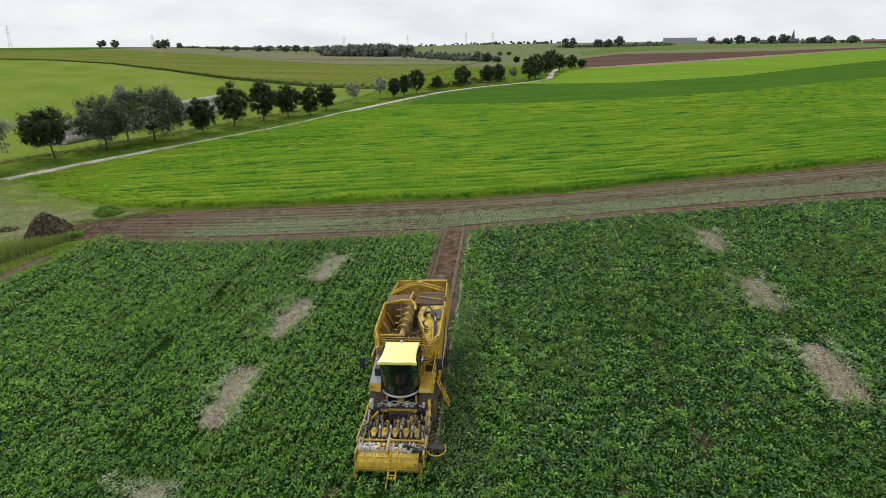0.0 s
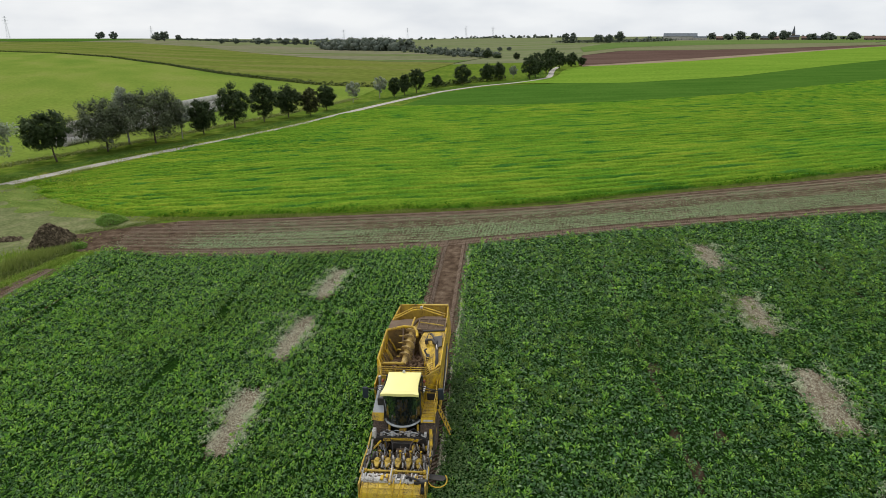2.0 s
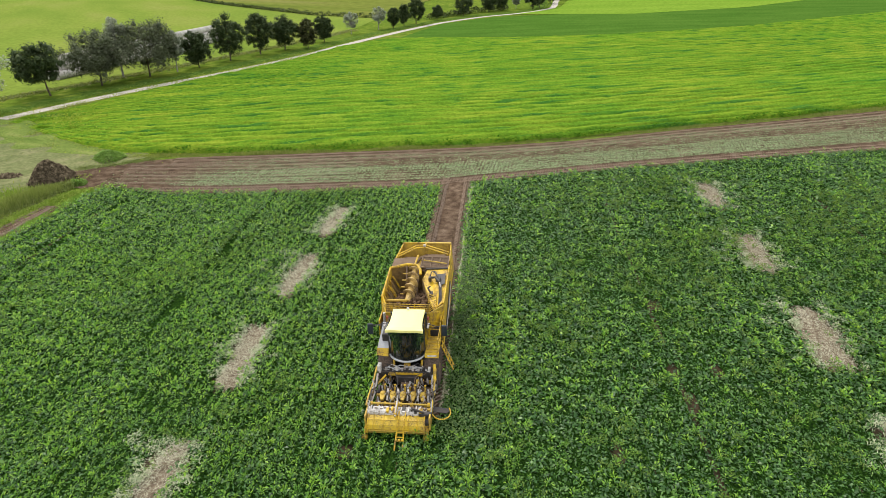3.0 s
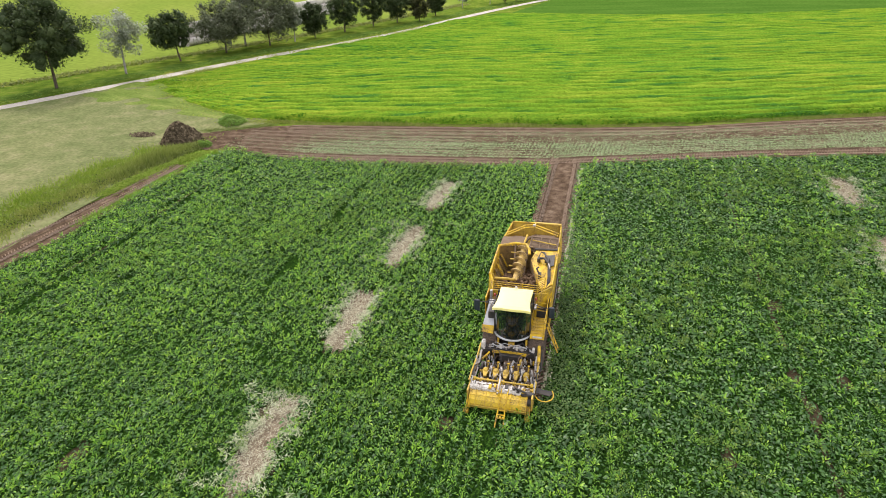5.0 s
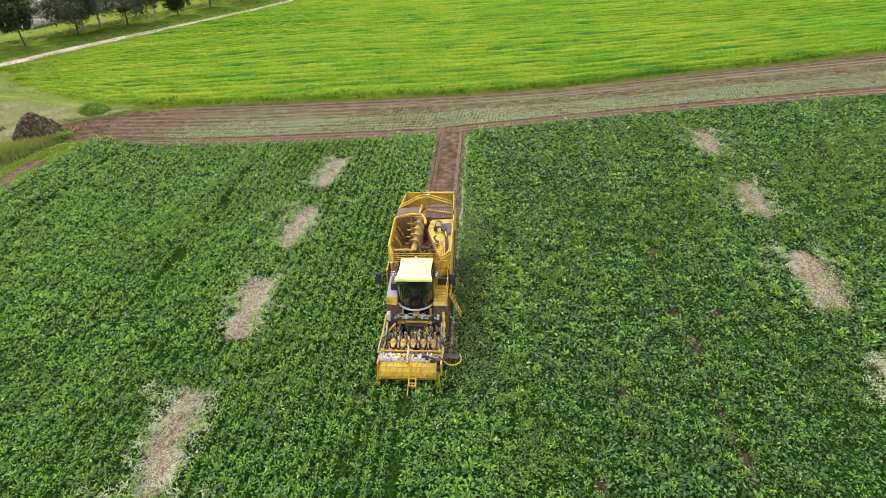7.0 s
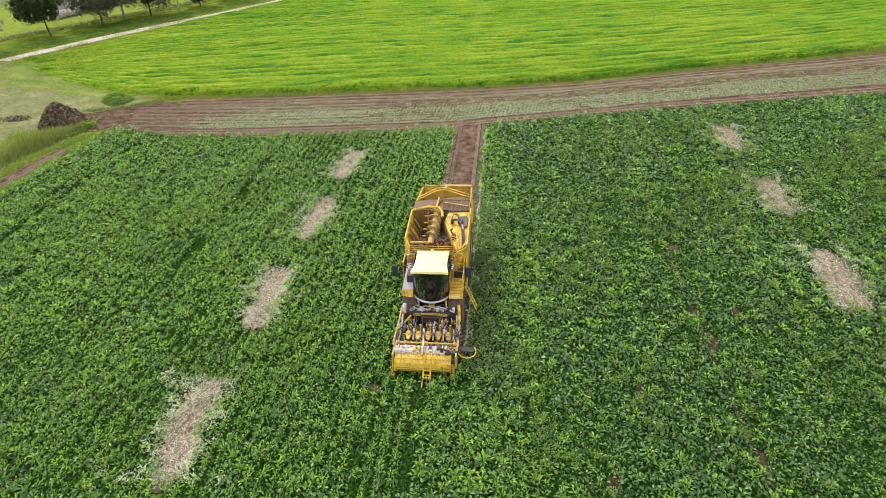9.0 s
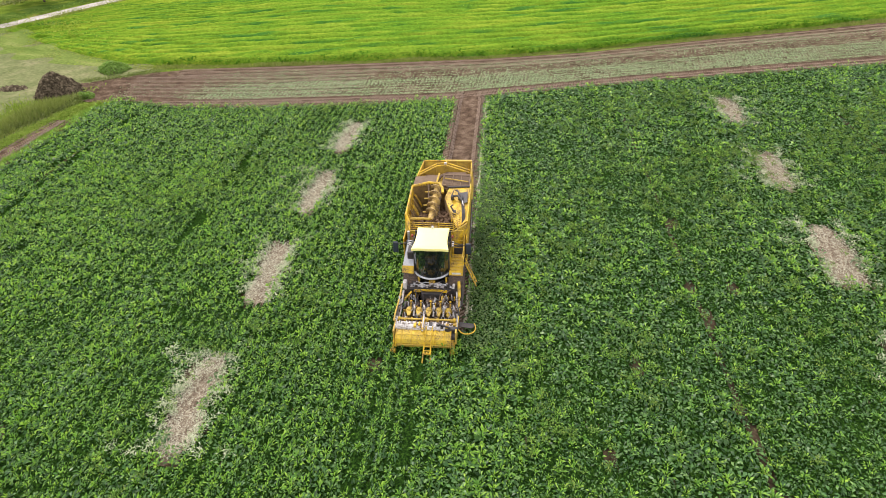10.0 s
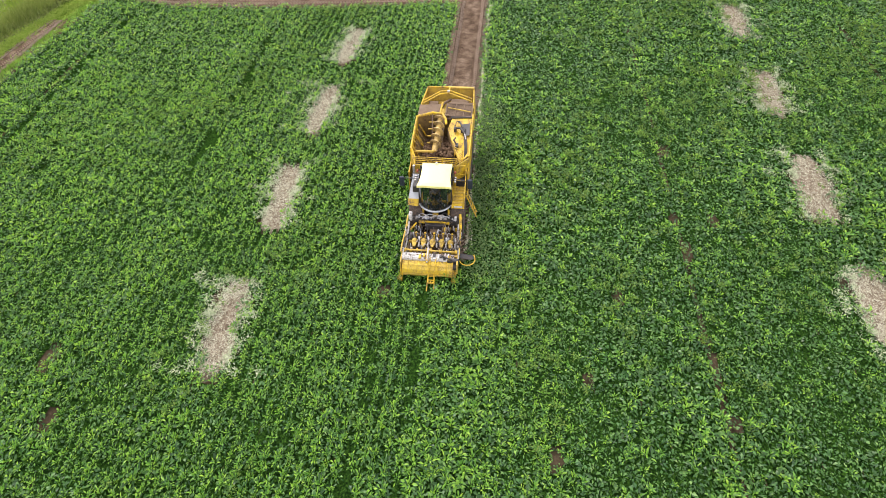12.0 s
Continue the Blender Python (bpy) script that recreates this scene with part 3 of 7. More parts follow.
keep = growing(plants)
keep &= rng.uniform(0, 1, len(plants)) > 0.01 + 0.06 * (wave(plants[:, 0], plants[:, 1], 0.35, 13) > 1.0)
plants = plants[keep]

# a sheet for the lower foliage, mounded along each row, coloured near-black for shade
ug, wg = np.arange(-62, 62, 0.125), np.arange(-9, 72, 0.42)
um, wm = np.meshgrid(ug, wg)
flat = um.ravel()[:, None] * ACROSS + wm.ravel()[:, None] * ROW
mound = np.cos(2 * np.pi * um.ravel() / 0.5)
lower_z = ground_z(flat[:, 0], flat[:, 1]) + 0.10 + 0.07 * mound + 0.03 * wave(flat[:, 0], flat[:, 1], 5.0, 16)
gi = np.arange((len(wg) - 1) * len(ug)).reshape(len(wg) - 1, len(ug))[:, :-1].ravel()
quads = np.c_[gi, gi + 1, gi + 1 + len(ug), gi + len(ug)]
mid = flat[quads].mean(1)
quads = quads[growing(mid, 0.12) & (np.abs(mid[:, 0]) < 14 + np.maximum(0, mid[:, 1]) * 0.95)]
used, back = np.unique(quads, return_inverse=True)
me = fast_mesh("lower_foliage_shade_sheet", np.c_[flat, lower_z][used], back.reshape(-1, 4), M_BEET_LOWER_SHADE)
tagged(new("lower_foliage_shade_sheet", me), "sheet for the lower beet leaves, coloured dark for the shade between plants", "crop", kind="stuff")


def beet_leaves(pts, leaves, seed, wide, long, rises, stalk, stations=(0.52,), halves=(1.0,), spread=0.02):
    """Rosettes of glossy, arching, folded leaves: upright and short at the heart, long and drooping outside."""
    r = np.random.RandomState(seed)
    n = len(pts) * leaves
    base = np.repeat(pts, leaves, 0) + r.normal(0, spread, (n, 2))
    rowed = np.c_[(pts - STRIP_AT) @ ACROSS, (pts - STRIP_AT) @ ROW]
    vigour = 0.98 + 0.13 * wave(pts[:, 0], pts[:, 1], 0.25, 14) + np.random.RandomState(77).normal(0, 0.22, len(pts))
    vigour = np.repeat((vigour + 0.17 * wave(rowed[:, 0] * 2.6, rowed[:, 1] * 0.30, 1.0, 15)).clip(0.55, 1.5), leaves)
    k = np.tile(np.arange(leaves), len(pts))
    tier = (k + 0.5) / leaves
    yaw = k * 2.4 + np.repeat(r.uniform(0, 6.3, len(pts)), leaves) + r.normal(0, 0.35, n)
    rise = rises[1] + (rises[0] - rises[1]) * tier + r.normal(0, 0.16, n)
    bend = r.uniform(0.5, 1.7, n)
    length = long * vigour * (0.78 + 0.42 * tier) * r.uniform(0.8, 1.2, n)
    width = wide * vigour * (0.75 + 0.4 * tier) * r.uniform(0.8, 1.25, n)
    roll, fold = r.normal(0, 0.38, n), r.uniform(0.05, 0.75, n)
    out = np.c_[np.cos(yaw), np.sin(yaw), np.zeros(n)]
    side = np.c_[-np.sin(yaw), np.cos(yaw), np.zeros(n)]
    up = np.array([0.0, 0.0, 1.0])
    steep = (rise + 0.45).clip(0.3, 1.5)[:, None]
    p = np.c_[base, ground_z(base[:, 0], base[:, 1]) + 0.10 * vigour]
    p = p + (np.cos(steep) * out + np.sin(steep) * up) * (stalk * vigour * r.uniform(0.6, 1.3, n))[:, None]
    cols, last = [p], 0.0
    for s, half in zip((*stations, 1.0), (*halves, 0.0)):
        a = (rise - bend * ((s + last) / 2 - 0.15))[:, None]
        p = p + (np.cos(a) * out + np.sin(a) * up) * (length * (s - last))[:, None]
        last = s
        if not half:
            cols.append(p)
            break
        nrm = np.cos(a) * up - np.sin(a) * out
        lean, lift = np.cos(roll)[:, None] * side + np.sin(roll)[:, None] * nrm, np.cos(roll)[:, None] * nrm - np.sin(roll)[:, None] * side
        for sgn in (-1, 0, 1):
            curl = (fold + r.normal(0, 0.30, n))[:, None]
            cols.append(p + abs(sgn) * (width * half)[:, None] * (sgn * np.cos(curl) * lean + np.sin(curl) * lift))
    narrow = np.where(base[:, 0] < -2, 0.30, 0.10)[:, None]              # the rows stand apart, most of all on one side
    for c in cols:
        c[:, :2] -= narrow * ((c[:, :2] - base) @ ACROSS)[:, None] * ACROSS
    m = len(cols)
    tri = [(0, 1, 2), (0, 2, 3)]
    for b in range(1, m - 4, 3):
        tri += [(b, b + 3, b + 4), (b, b + 4, b + 1), (b + 1, b + 4, b + 5), (b + 1, b + 5, b + 2)]
    tri += [(m - 4, m - 1, m - 3), (m - 3, m - 1, m - 2)]
    o = (np.arange(n) * m)[:, None]
    return np.stack(cols, 1).reshape(-1, 3), np.concatenate([o + np.array(q) for q in tri], 0)


below = (np.abs(plants[:, 0]) < 9) & (plants[:, 1] > -7) & (plants[:, 1] < 9)
beside = ((plants[:, 0] > 9 + plants[:, 1] * 0.76) | (plants[:, 0] < -12 - plants[:, 1] * 0.92) | (plants[:, 1] < 9)) & ~below          # rows well to the side are thinned out
beside_pts = np.concatenate([plants[beside & (plants[:, 1] >= 9)][::4], plants[beside & (plants[:, 1] < 9)][::3]])
plants = plants[~beside]
near_rows = plants[:, 1] < 25
far_rows = plants[:, 1] > 44
mid_rows = ~near_rows & ~far_rows
hearty = (plants[:, 0] < 5) | (rng.uniform(0, 1, len(plants)) < 0.35)      # past x = 5 only about a third of the plants get young leaves
thrown = (plants - STRIP_AT) @ ACROSS
hearty &= ~((thrown > 1.2) & (thrown < 4.2 + rng.normal(0, 0.8, len(plants))) & (plants[:, 1] > 22 + rng.normal(0, 1.5, len(plants))) & (rng.uniform(0, 1, len(plants)) < 0.75 - 0.03 * (plants[:, 1] - 24)))   # hidden under thrown leaves
for part_pts, leaves, seed, wide, long, rises, stalk, mat in (
        (plants[near_rows], 14, 21, 0.055, 0.205, (-0.25, 0.75), 0.25, M_BEET_LEAF), (plants[near_rows & hearty], 16, 24, 0.033, 0.170, (0.50, 1.35), 0.28, M_BEET_YOUNG),
        (plants[mid_rows], 10, 22, 0.060, 0.225, (-0.25, 0.75), 0.24, M_BEET_LEAF), (plants[mid_rows & hearty], 11, 25, 0.048, 0.205, (0.50, 1.35), 0.28, M_BEET_YOUNG),
        (plants[far_rows], 7, 28, 0.080, 0.26, (-0.2, 0.8), 0.24, M_BEET_LEAF), (plants[far_rows & hearty], 6, 29, 0.063, 0.225, (0.50, 1.35), 0.28, M_BEET_YOUNG),
        (beside_pts, 8, 23, 0.13, 0.40, (0.0, 1.0), 0.18, M_BEET_LEAF)):
    v, f = beet_leaves(part_pts, leaves, seed, wide, long, rises, stalk)
    me = fast_mesh("sugar_beet_crop", v, f, mat)
    me.polygons.foreach_set("use_smooth", np.ones(len(f), bool))
    tagged(new("sugar_beet_crop", me), "dense green sugar beet leaves in rows", "crop", kind="stuff")

# fine-leaved weeds that have come up through the beet, mostly on the side not yet reached
wq = rng.uniform((-32, 6), (52, 58), (9500, 2))
thick_w = wave(wq[:, 0], wq[:, 1], 0.28, 61) + 0.5 * wave(wq[:, 0], wq[:, 1], 0.9, 62) + np.where(wq[:, 0] > 3, 0.42, -0.55)
near_edge = np.interp(wq[:, 0], far_edge[:, 0], far_edge[:, 1]) - 1.0
wq = wq[(thick_w > rng.uniform(-0.1, 1.1, len(wq))) & ~in_strip(wq) & (wq[:, 1] < near_edge) & (np.abs((wq - (-1.1, 22.7)) @ ACROSS) > 2.0)]
m = 32
cen = np.repeat(wq, m, 0) + rng.normal(0, 0.14, (len(wq) * m, 2))
tall = np.repeat(rng.uniform(0.54, 0.76, len(wq)), m)
v, f = leaf_cloud(np.c_[cen, ground_z(cen[:, 0], cen[:, 1]) + tall * rng.uniform(0.72, 1.05, len(cen))], 0.115, (0.0, 1.3), 0.42, rng)
tagged(new("field_weeds", fast_mesh("field_weeds", v, f, M_FIELD_WEED)), "light green fine-leaved weeds standing in the beet", "weeds", kind="stuff")

# pale wilted leaves scattered round the dead patches
wl = []
for c, hw, hl in PATCHES:
    lean, side, c0 = patch_frame(c)
    for _ in range(48):
        s = rng.choice([-1, 1], p=(0.6, 0.4))
        q = c0 + side * s * (hw + rng.gamma(1.2, 0.42)) + lean * rng.uniform(-hl - 0.2, hl + 0.6)
        m = rng.randint(8, 50)
        wl.append(np.c_[q + rng.normal(0, 0.17, (m, 2)), rng.uniform(0.30, 0.50, m)])
    for _ in range(26):                                  # a paler fringe sags over both long edges
        q = c0 + side * rng.choice([-1, 1]) * (hw + rng.normal(0.04, 0.10)) + lean * rng.uniform(-hl, hl + 0.3)
        m = rng.randint(20, 60)
        wl.append(np.c_[q + rng.normal(0, 0.12, (m, 2)), rng.uniform(0.14, 0.40, m)])
wl = np.concatenate(wl)
wl[:, 2] += ground_z(wl[:, 0], wl[:, 1])
v, f = leaf_cloud(wl, 0.17, (-0.5, 0.9), 0.16, rng)
tagged(new("wilted_beet_leaves", fast_mesh("wilted_beet_leaves", v, f, M_WILTED)), "pale wilted beet leaves round the dead patches", "leaves", kind="stuff")


def straw_patch(c, hw, hl, seed):
    """A dead patch: bare soil under a litter of pale dry stalks."""
    r = np.random.RandomState(seed)
    lean, side, c0 = patch_frame(c)
    bm = bmesh.new()
    n = 40
    mid = bm.verts.new((*c0, gz(*c0) + 0.05))
    ring = []
    for k in range(n):
        a = 2 * math.pi * k / n
        ca, sa = math.cos(a), math.sin(a)
        ly = math.copysign(abs(sa) ** 0.6, sa) * (hl + 0.25 + r.normal(0, 0.25))
        bend, wide = patch_shape(c, ly)
        q = c0 + side * (bend + math.copysign(abs(ca) ** 0.6, ca) * (hw * wide + 0.02 + r.normal(0, 0.14))) + lean * ly
        ring.append(bm.verts.new((*q, gz(*q) + 0.02)))
    for k in range(n):
        bm.faces.new((mid, ring[k], ring[(k + 1) % n]))
    ob = part("dead_crop_patch", bm, M_PATCH_SOIL)
    tagged(ob, "bare patch of soil strewn with pale straw among the beet", "crop patch", "dead patches in the field")
    m = 8500
    lx, ly = r.uniform(-1, 1, m) * (hw + 0.16), r.uniform(-1, 1, m) * (hl + 0.3)
    thick = 0.6 * wave(lx * 3 + seed, ly * 1.4, 1.0, seed) + 0.35 * (lx < -hw * 0.2) + 0.3 * (lx > hw * 0.7) + 1.5 * r.uniform(-1, 1, m) > 0.10
    thick &= np.abs(lx / (hw + 0.16)) ** 3 + np.abs(ly / (hl + 0.3)) ** 3 < r.uniform(0.75, 1.1, m)
    lx, ly = lx[thick], ly[thick]
    bend, wide = patch_shape(c, ly)
    lx = bend + lx * wide
    q = c0 + lx[:, None] * side + ly[:, None] * lean
    cen = np.c_[q, ground_z(q[:, 0], q[:, 1]) + r.uniform(0.10, 0.28, len(q))]
    v, f = leaf_cloud(cen, 0.165, (-0.3, 0.5), 0.085, r)
    mesh_part("straw", fast_mesh("straw", v, f, M_STRAW), ob, "pale dry stalks")["kind"] = "stuff"


for i, (c, hw, hl) in enumerate(PATCHES):
    straw_patch(c, hw, hl, 50 + i)

# ---- the harvested strip behind the machine ----
s0 = STRIP_AT + ROW * (TILL - STRIP_AT[1])
s1 = STRIP_AT + ROW * 17.2
field("harvested_strip", [tuple(s0 - ACROSS * 1.5), tuple(s1 - ACROSS * 1.5)], [tuple(s0 + ACROSS * 1.5), tuple(s1 + ACROSS * 1.5)], 160, 44, 0.10, M_SOIL,
      "freshly lifted strip of bare red-brown soil", "soil",
      lambda x, y, w: -0.06 * (np.exp(-((w - 0.17) / 0.11) ** 2) + np.exp(-((w - 0.83) / 0.11) ** 2)) + 0.015 * wave(x, y, 5.0, 4) + 0.008 * np.sin(w * 60))


def tread_marks(line, half, gap, name, label):
    """A wheel's row of raised, slanting tread marks pressed into soil, with pale dry crests."""
    pts = along(line, max(2, int(np.hypot(*np.diff(np.array(line), axis=0).T).sum() / gap)))
    d = np.gradient(pts, axis=0)
    d /= np.hypot(*d.T)[:, None]
    sd = np.c_[d[:, 1], -d[:, 0]]
    vs, fs = [], []
    for sgn in (-1, 1):
        a = pts + sd * sgn * half * 0.12
        b = pts + sd * sgn * half + d * gap * 0.9
        wdt = d * gap * 0.17
        quad = [a - wdt, a + wdt, b + wdt, b - wdt]
        top = [(a), (b)]
        ring = np.stack([np.c_[q, ground_z(q[:, 0], q[:, 1]) + 0.06] for q in quad] +
                        [np.c_[q, ground_z(q[:, 0], q[:, 1]) + 0.135] for q in top], 1)
        o = (np.arange(len(pts)) * 6)[:, None] + sum(len(x) for x in vs)
        vs.append(ring.reshape(-1, 3))
        fs += [o + np.array(q) for q in ((0, 4, 5, 3), (4, 1, 2, 5))]
    ob = new(name, fast_mesh(name, np.concatenate(vs), np.concatenate(fs), M_PALE_SOIL))
    return tagged(ob, label, "tracks", kind="stuff")


n = 5200
along_s = rng.uniform(0.02, 1, n)
q = s0 + (s1 - s0) * along_s[:, None] + ACROSS * (1.44 + 0.07 * wave(along_s * 60, 0 * along_s, 1.0, 37) + rng.gamma(1.3, 0.07, n))[:, None]
q = q[(wave(along_s * 45, 0 * along_s, 1.0, 38) > rng.uniform(-1.4, 0.9, n)) & (q[:, 1] < 56.5)]
n = len(q)
v, f = leaf_cloud(np.c_[q, ground_z(q[:, 0], q[:, 1]) + rng.uniform(0.10, 0.34, n)], 0.17, (-0.3, 0.6), 0.22, rng)
tagged(new("strip_edge_litter", fast_mesh("strip_edge_litter", v, f, M_STRAW)), "pale dry leaf litter along the edge of the lifted strip", "leaves", kind="stuff")
for off in (-1.05, 1.05):
    tread_marks([tuple(s0 + ACROSS * off), tuple(s1 + ACROSS * off)], 0.33, 0.30, "tyre_tracks", "tyre tread marks in the harvested strip")
HEAD_MID = [(-27, 57.6), (-18.7, 57.3), (-10.4, 57.5), (0.6, 57.9), (3.8, 58.8), (19.6, 62.1), (33.6, 64.3), (49.2, 66.6), (110, 76.8)]
for off, half in ((0.1, 0.3), (0.75, 0.28), (8.9, 0.3), (10.0, 0.3), (11.0, 0.25)):
    scale = np.array(HEAD_FAR)[-9:] - np.array(HEAD_NEAR)[-9:]
    line = [tuple(np.array(a) + np.array(sc) * off / 12.2) for a, sc in zip(HEAD_MID, scale)]
    tread_marks(line, half, 0.27, "tyre_tracks", "rows of tyre tread marks in the headland soil")
for off in (1.8, 3.0, 4.1, 5.2, 6.4, 7.6):
    scale = np.array(HEAD_FAR)[-9:-6] - np.array(HEAD_NEAR)[-9:-6]
    line = [tuple(np.array(p0) + np.array(sc) * off / 12.2) for p0, sc in zip([(-31.5, 58.6)] + HEAD_MID[1:3], scale)]
    tread_marks(line, 0.26, 0.27, "tyre_tracks", "rows of tyre tread marks in the headland soil")
tread_marks([(-36.9, 33), (-35.7, 41.5), (-34.9, 50), (-34.5, 54)], 0.35, 0.25, "tyre_tracks", "tyre tread marks in the soil track")
tread_marks([(-38.6, 33), (-36.9, 41.5), (-35.9, 50), (-35.2, 54)], 0.2, 0.25, "tyre_tracks", "tyre tread marks in the soil track")

# clods on the bare soil
n = 3000
t = rng.uniform(0, 1, n)
a, b = along(HEAD_NEAR, 400), along(HEAD_FAR, 400)
k = (rng.uniform(0, 1, n) * 330).astype(int)
q = a[k] * (1 - t[:, None]) + b[k] * t[:, None]
strip_q = s0 + (s1 - s0) * rng.uniform(0, 1, (2000, 1)) + ACROSS * rng.uniform(-1.55, 1.55, (2000, 1))
q = np.concatenate([q, strip_q])
size = rng.uniform(0.02, 0.065, len(q))
octa = np.array([(1, 0, 0), (-1, 0, 0), (0, 1, 0), (0, -1, 0), (0, 0, 1), (0, 0, -0.4)])
faces8 = np.array([(0, 2, 4), (2, 1, 4), (1, 3, 4), (3, 0, 4), (2, 0, 5), (1, 2, 5), (3, 1, 5), (0, 3, 5)])
cv = np.c_[q, ground_z(q[:, 0], q[:, 1]) + 0.08][:, None, :] + octa[None] * size[:, None, None] * rng.uniform(0.7, 1.4, (len(q), 6, 1))
tagged(new("soil_clods", fast_mesh("soil_clods", cv.reshape(-1, 3), (faces8[None] + (np.arange(len(q)) * 6)[:, None, None]).reshape(-1, 3), M_SOIL)),
       "crumbled clods of red-brown soil", "soil", kind="stuff")

# the swath of chopped leaves that lies along the headland
n = 120000
t = np.concatenate([rng.uniform(0.17, 0.54, n * 3 // 4), rng.uniform(0.50, 0.86, n // 4)])
n = len(t)
k = (rng.uniform(0.04, 1, n) * 330).astype(int).clip(0, 398)
q = a[k] * (1 - t[:, None]) + b[k] * t[:, None] + rng.normal(0, 0.10, (n, 2))
stripes = 0.66 + 0.55 * np.sin(t * 105 + 0.8 * wave(q[:, 0], q[:, 1], 0.12, 32)) + 0.35 * wave(q[:, 0] * 0.35, q[:, 1] * 2.0, 1.0, 31)
thin = rng.uniform(0, 1, n) < np.clip((q[:, 0] + 27) / 9, 0.04, 1) * stripes * np.where(t > 0.52, 1.3, 2.0)
q = q[thin]
v, f = leaf_cloud(np.c_[q, ground_z(q[:, 0], q[:, 1]) + rng.uniform(0.10, 0.15, len(q))], 0.135, (-0.2, 0.35), 0.5, rng)
tagged(new("leaf_litter", fast_mesh("leaf_litter", v, f, M_LEAF_LITTER)), "grey-green swath of chopped beet leaves on the headland", "leaves", kind="stuff")
# torn leaves thrown to the side of the machine
n = 30000
back, aside = 21.5 + 36 * rng.uniform(0, 1, n) + rng.normal(0, 1.6, n), 1.2 + rng.gamma(1.9, 0.85, n)
q = STRIP_AT + ROW * (back - STRIP_AT[1])[:, None] + ACROSS * aside[:, None]
thrown = wave(q[:, 0], q[:, 1], 0.8, 35) + 0.6 * wave(q[:, 0], q[:, 1], 2.2, 36) + 1.0 - 0.10 * np.maximum(0, back - 26) - 0.28 * aside - 0.5 * np.maximum(0, 24 - back)
q = q[(thrown > rng.uniform(-1.4, 1.2, n)) & ((aside > 1.55) | (back < TILL - 0.6)) & (q[:, 1] < np.interp(q[:, 0], far_edge[:, 0], far_edge[:, 1]) - 0.4)]
v, f = leaf_cloud(np.c_[q, ground_z(q[:, 0], q[:, 1]) + rng.uniform(0.42, 0.60, len(q))], 0.125, (-0.5, 0.8), 0.42, rng)
tagged(new("torn_leaves", fast_mesh("torn_leaves", v, f, M_TORN)), "torn dull green leaves thrown beside the lifted strip", "leaves", kind="stuff")


# ---- the bright cover crop beyond the headland ----
CROP_ROWS = 42


def crop_height(x, y, w):
    """Wavy, broken rows of bushy plants, with lumps along each row."""
    across = w * CROP_ROWS + 0.20 * wave(x, y, 0.045, 41)
    gap = np.exp(-((across % 1.0 - 0.5) / 0.17) ** 2)
    deep = np.clip(0.75 + 0.6 * wave(x * 0.25, y, 0.22, 43), 0.1, 1.3)
    edge = step(0.0, 0.010, w) * (0.12 + 0.88 * step(-54, -30, x + 0.25 * (y - 70)))
    lumps = 0.06 * wave(x, y, 1.9, 44) + 0.06 * wave(x, y * 1.3, 4.0, 46)
    return edge * (0.66 - 0.50 * gap * deep + lumps)


near_w = np.linspace(0, 1, 380) ** 1.35
a, b = along(CROP_NEAR, 260), along(CROP_FAR, 260)
g = a[None] * (1 - near_w[:, None, None]) + b[None] * near_w[:, None, None]
cz = ground_z(g[..., 0], g[..., 1]) + 0.03 + crop_height(g[..., 0], g[..., 1], near_w[:, None] + 0 * g[..., 0])
ci = np.arange(379 * 260).reshape(379, 260)[:, :-1].ravel()
me = fast_mesh("cover_crop_field", np.dstack([g, cz]).reshape(-1, 3), np.c_[ci, ci + 1, ci + 261, ci + 260], M_CROP)
tagged(new("cover_crop_field", me), "bright green cover crop in wavy rows", "field", kind="structure")
n = 40000
wv = rng.uniform(0, 1, n) ** 2.0
a, b = along(CROP_NEAR, 900), along(CROP_FAR, 900)
k = (rng.uniform(0, 1, n) * 820).astype(int)
q = a[k] * (1 - wv[:, None]) + b[k] * wv[:, None] + rng.normal(0, 0.12, (n, 2))
z = ground_z(q[:, 0], q[:, 1]) + 0.05 + crop_height(q[:, 0], q[:, 1], wv) + rng.uniform(-0.05, 0.05, n)
v, f = leaf_cloud(np.c_[q, z], 0.20, (-0.25, 0.4), 0.6, rng)
tagged(new("cover_crop_leaves", fast_mesh("cover_crop_leaves", v, f, M_CROP_LEAF)), "bright green leaves of the cover crop", "crop", kind="stuff")
# the coarser front row of the crop, its leaves coloured darker for the shaded face
n = 15000
wv = rng.uniform(0, 0.016, n)
k = (rng.uniform(0, 1, n) * 880).astype(int)
q = a[k] * (1 - wv[:, None]) + b[k] * wv[:, None] + rng.normal(0, 0.1, (n, 2))
here = (q[:, 0] > -32) & (wave(q[:, 0], q[:, 1], 1.1, 47) > rng.uniform(-1.6, 0.6, n))
q, wv = q[here], wv[here]
z = ground_z(q[:, 0], q[:, 1]) + 0.1 + 0.6 * rng.uniform(0, 1, len(q)) * (0.8 + 0.3 * wave(q[:, 0], q[:, 1], 1.6, 48))
v, f = leaf_cloud(np.c_[q, z], 0.26, (-0.4, 0.9), 0.7, rng)
tagged(new("front_crop_row", fast_mesh("front_crop_row", v, f, M_CROP_FRONT_SHADE)), "coarse plants along the edge of the cover crop, coloured dark for its shaded face", "crop", kind="stuff")


# ---- trees ----
LEAF_OF = {"linden": (M_LINDEN, M_BARK), "willow": (M_WILLOW, M_BARK), "silver": (M_SILVER, M_PALE_BARK), "brown": (M_BROWNISH, M_BARK), "wood": (M_HAZY_WOODS, M_BARK)}
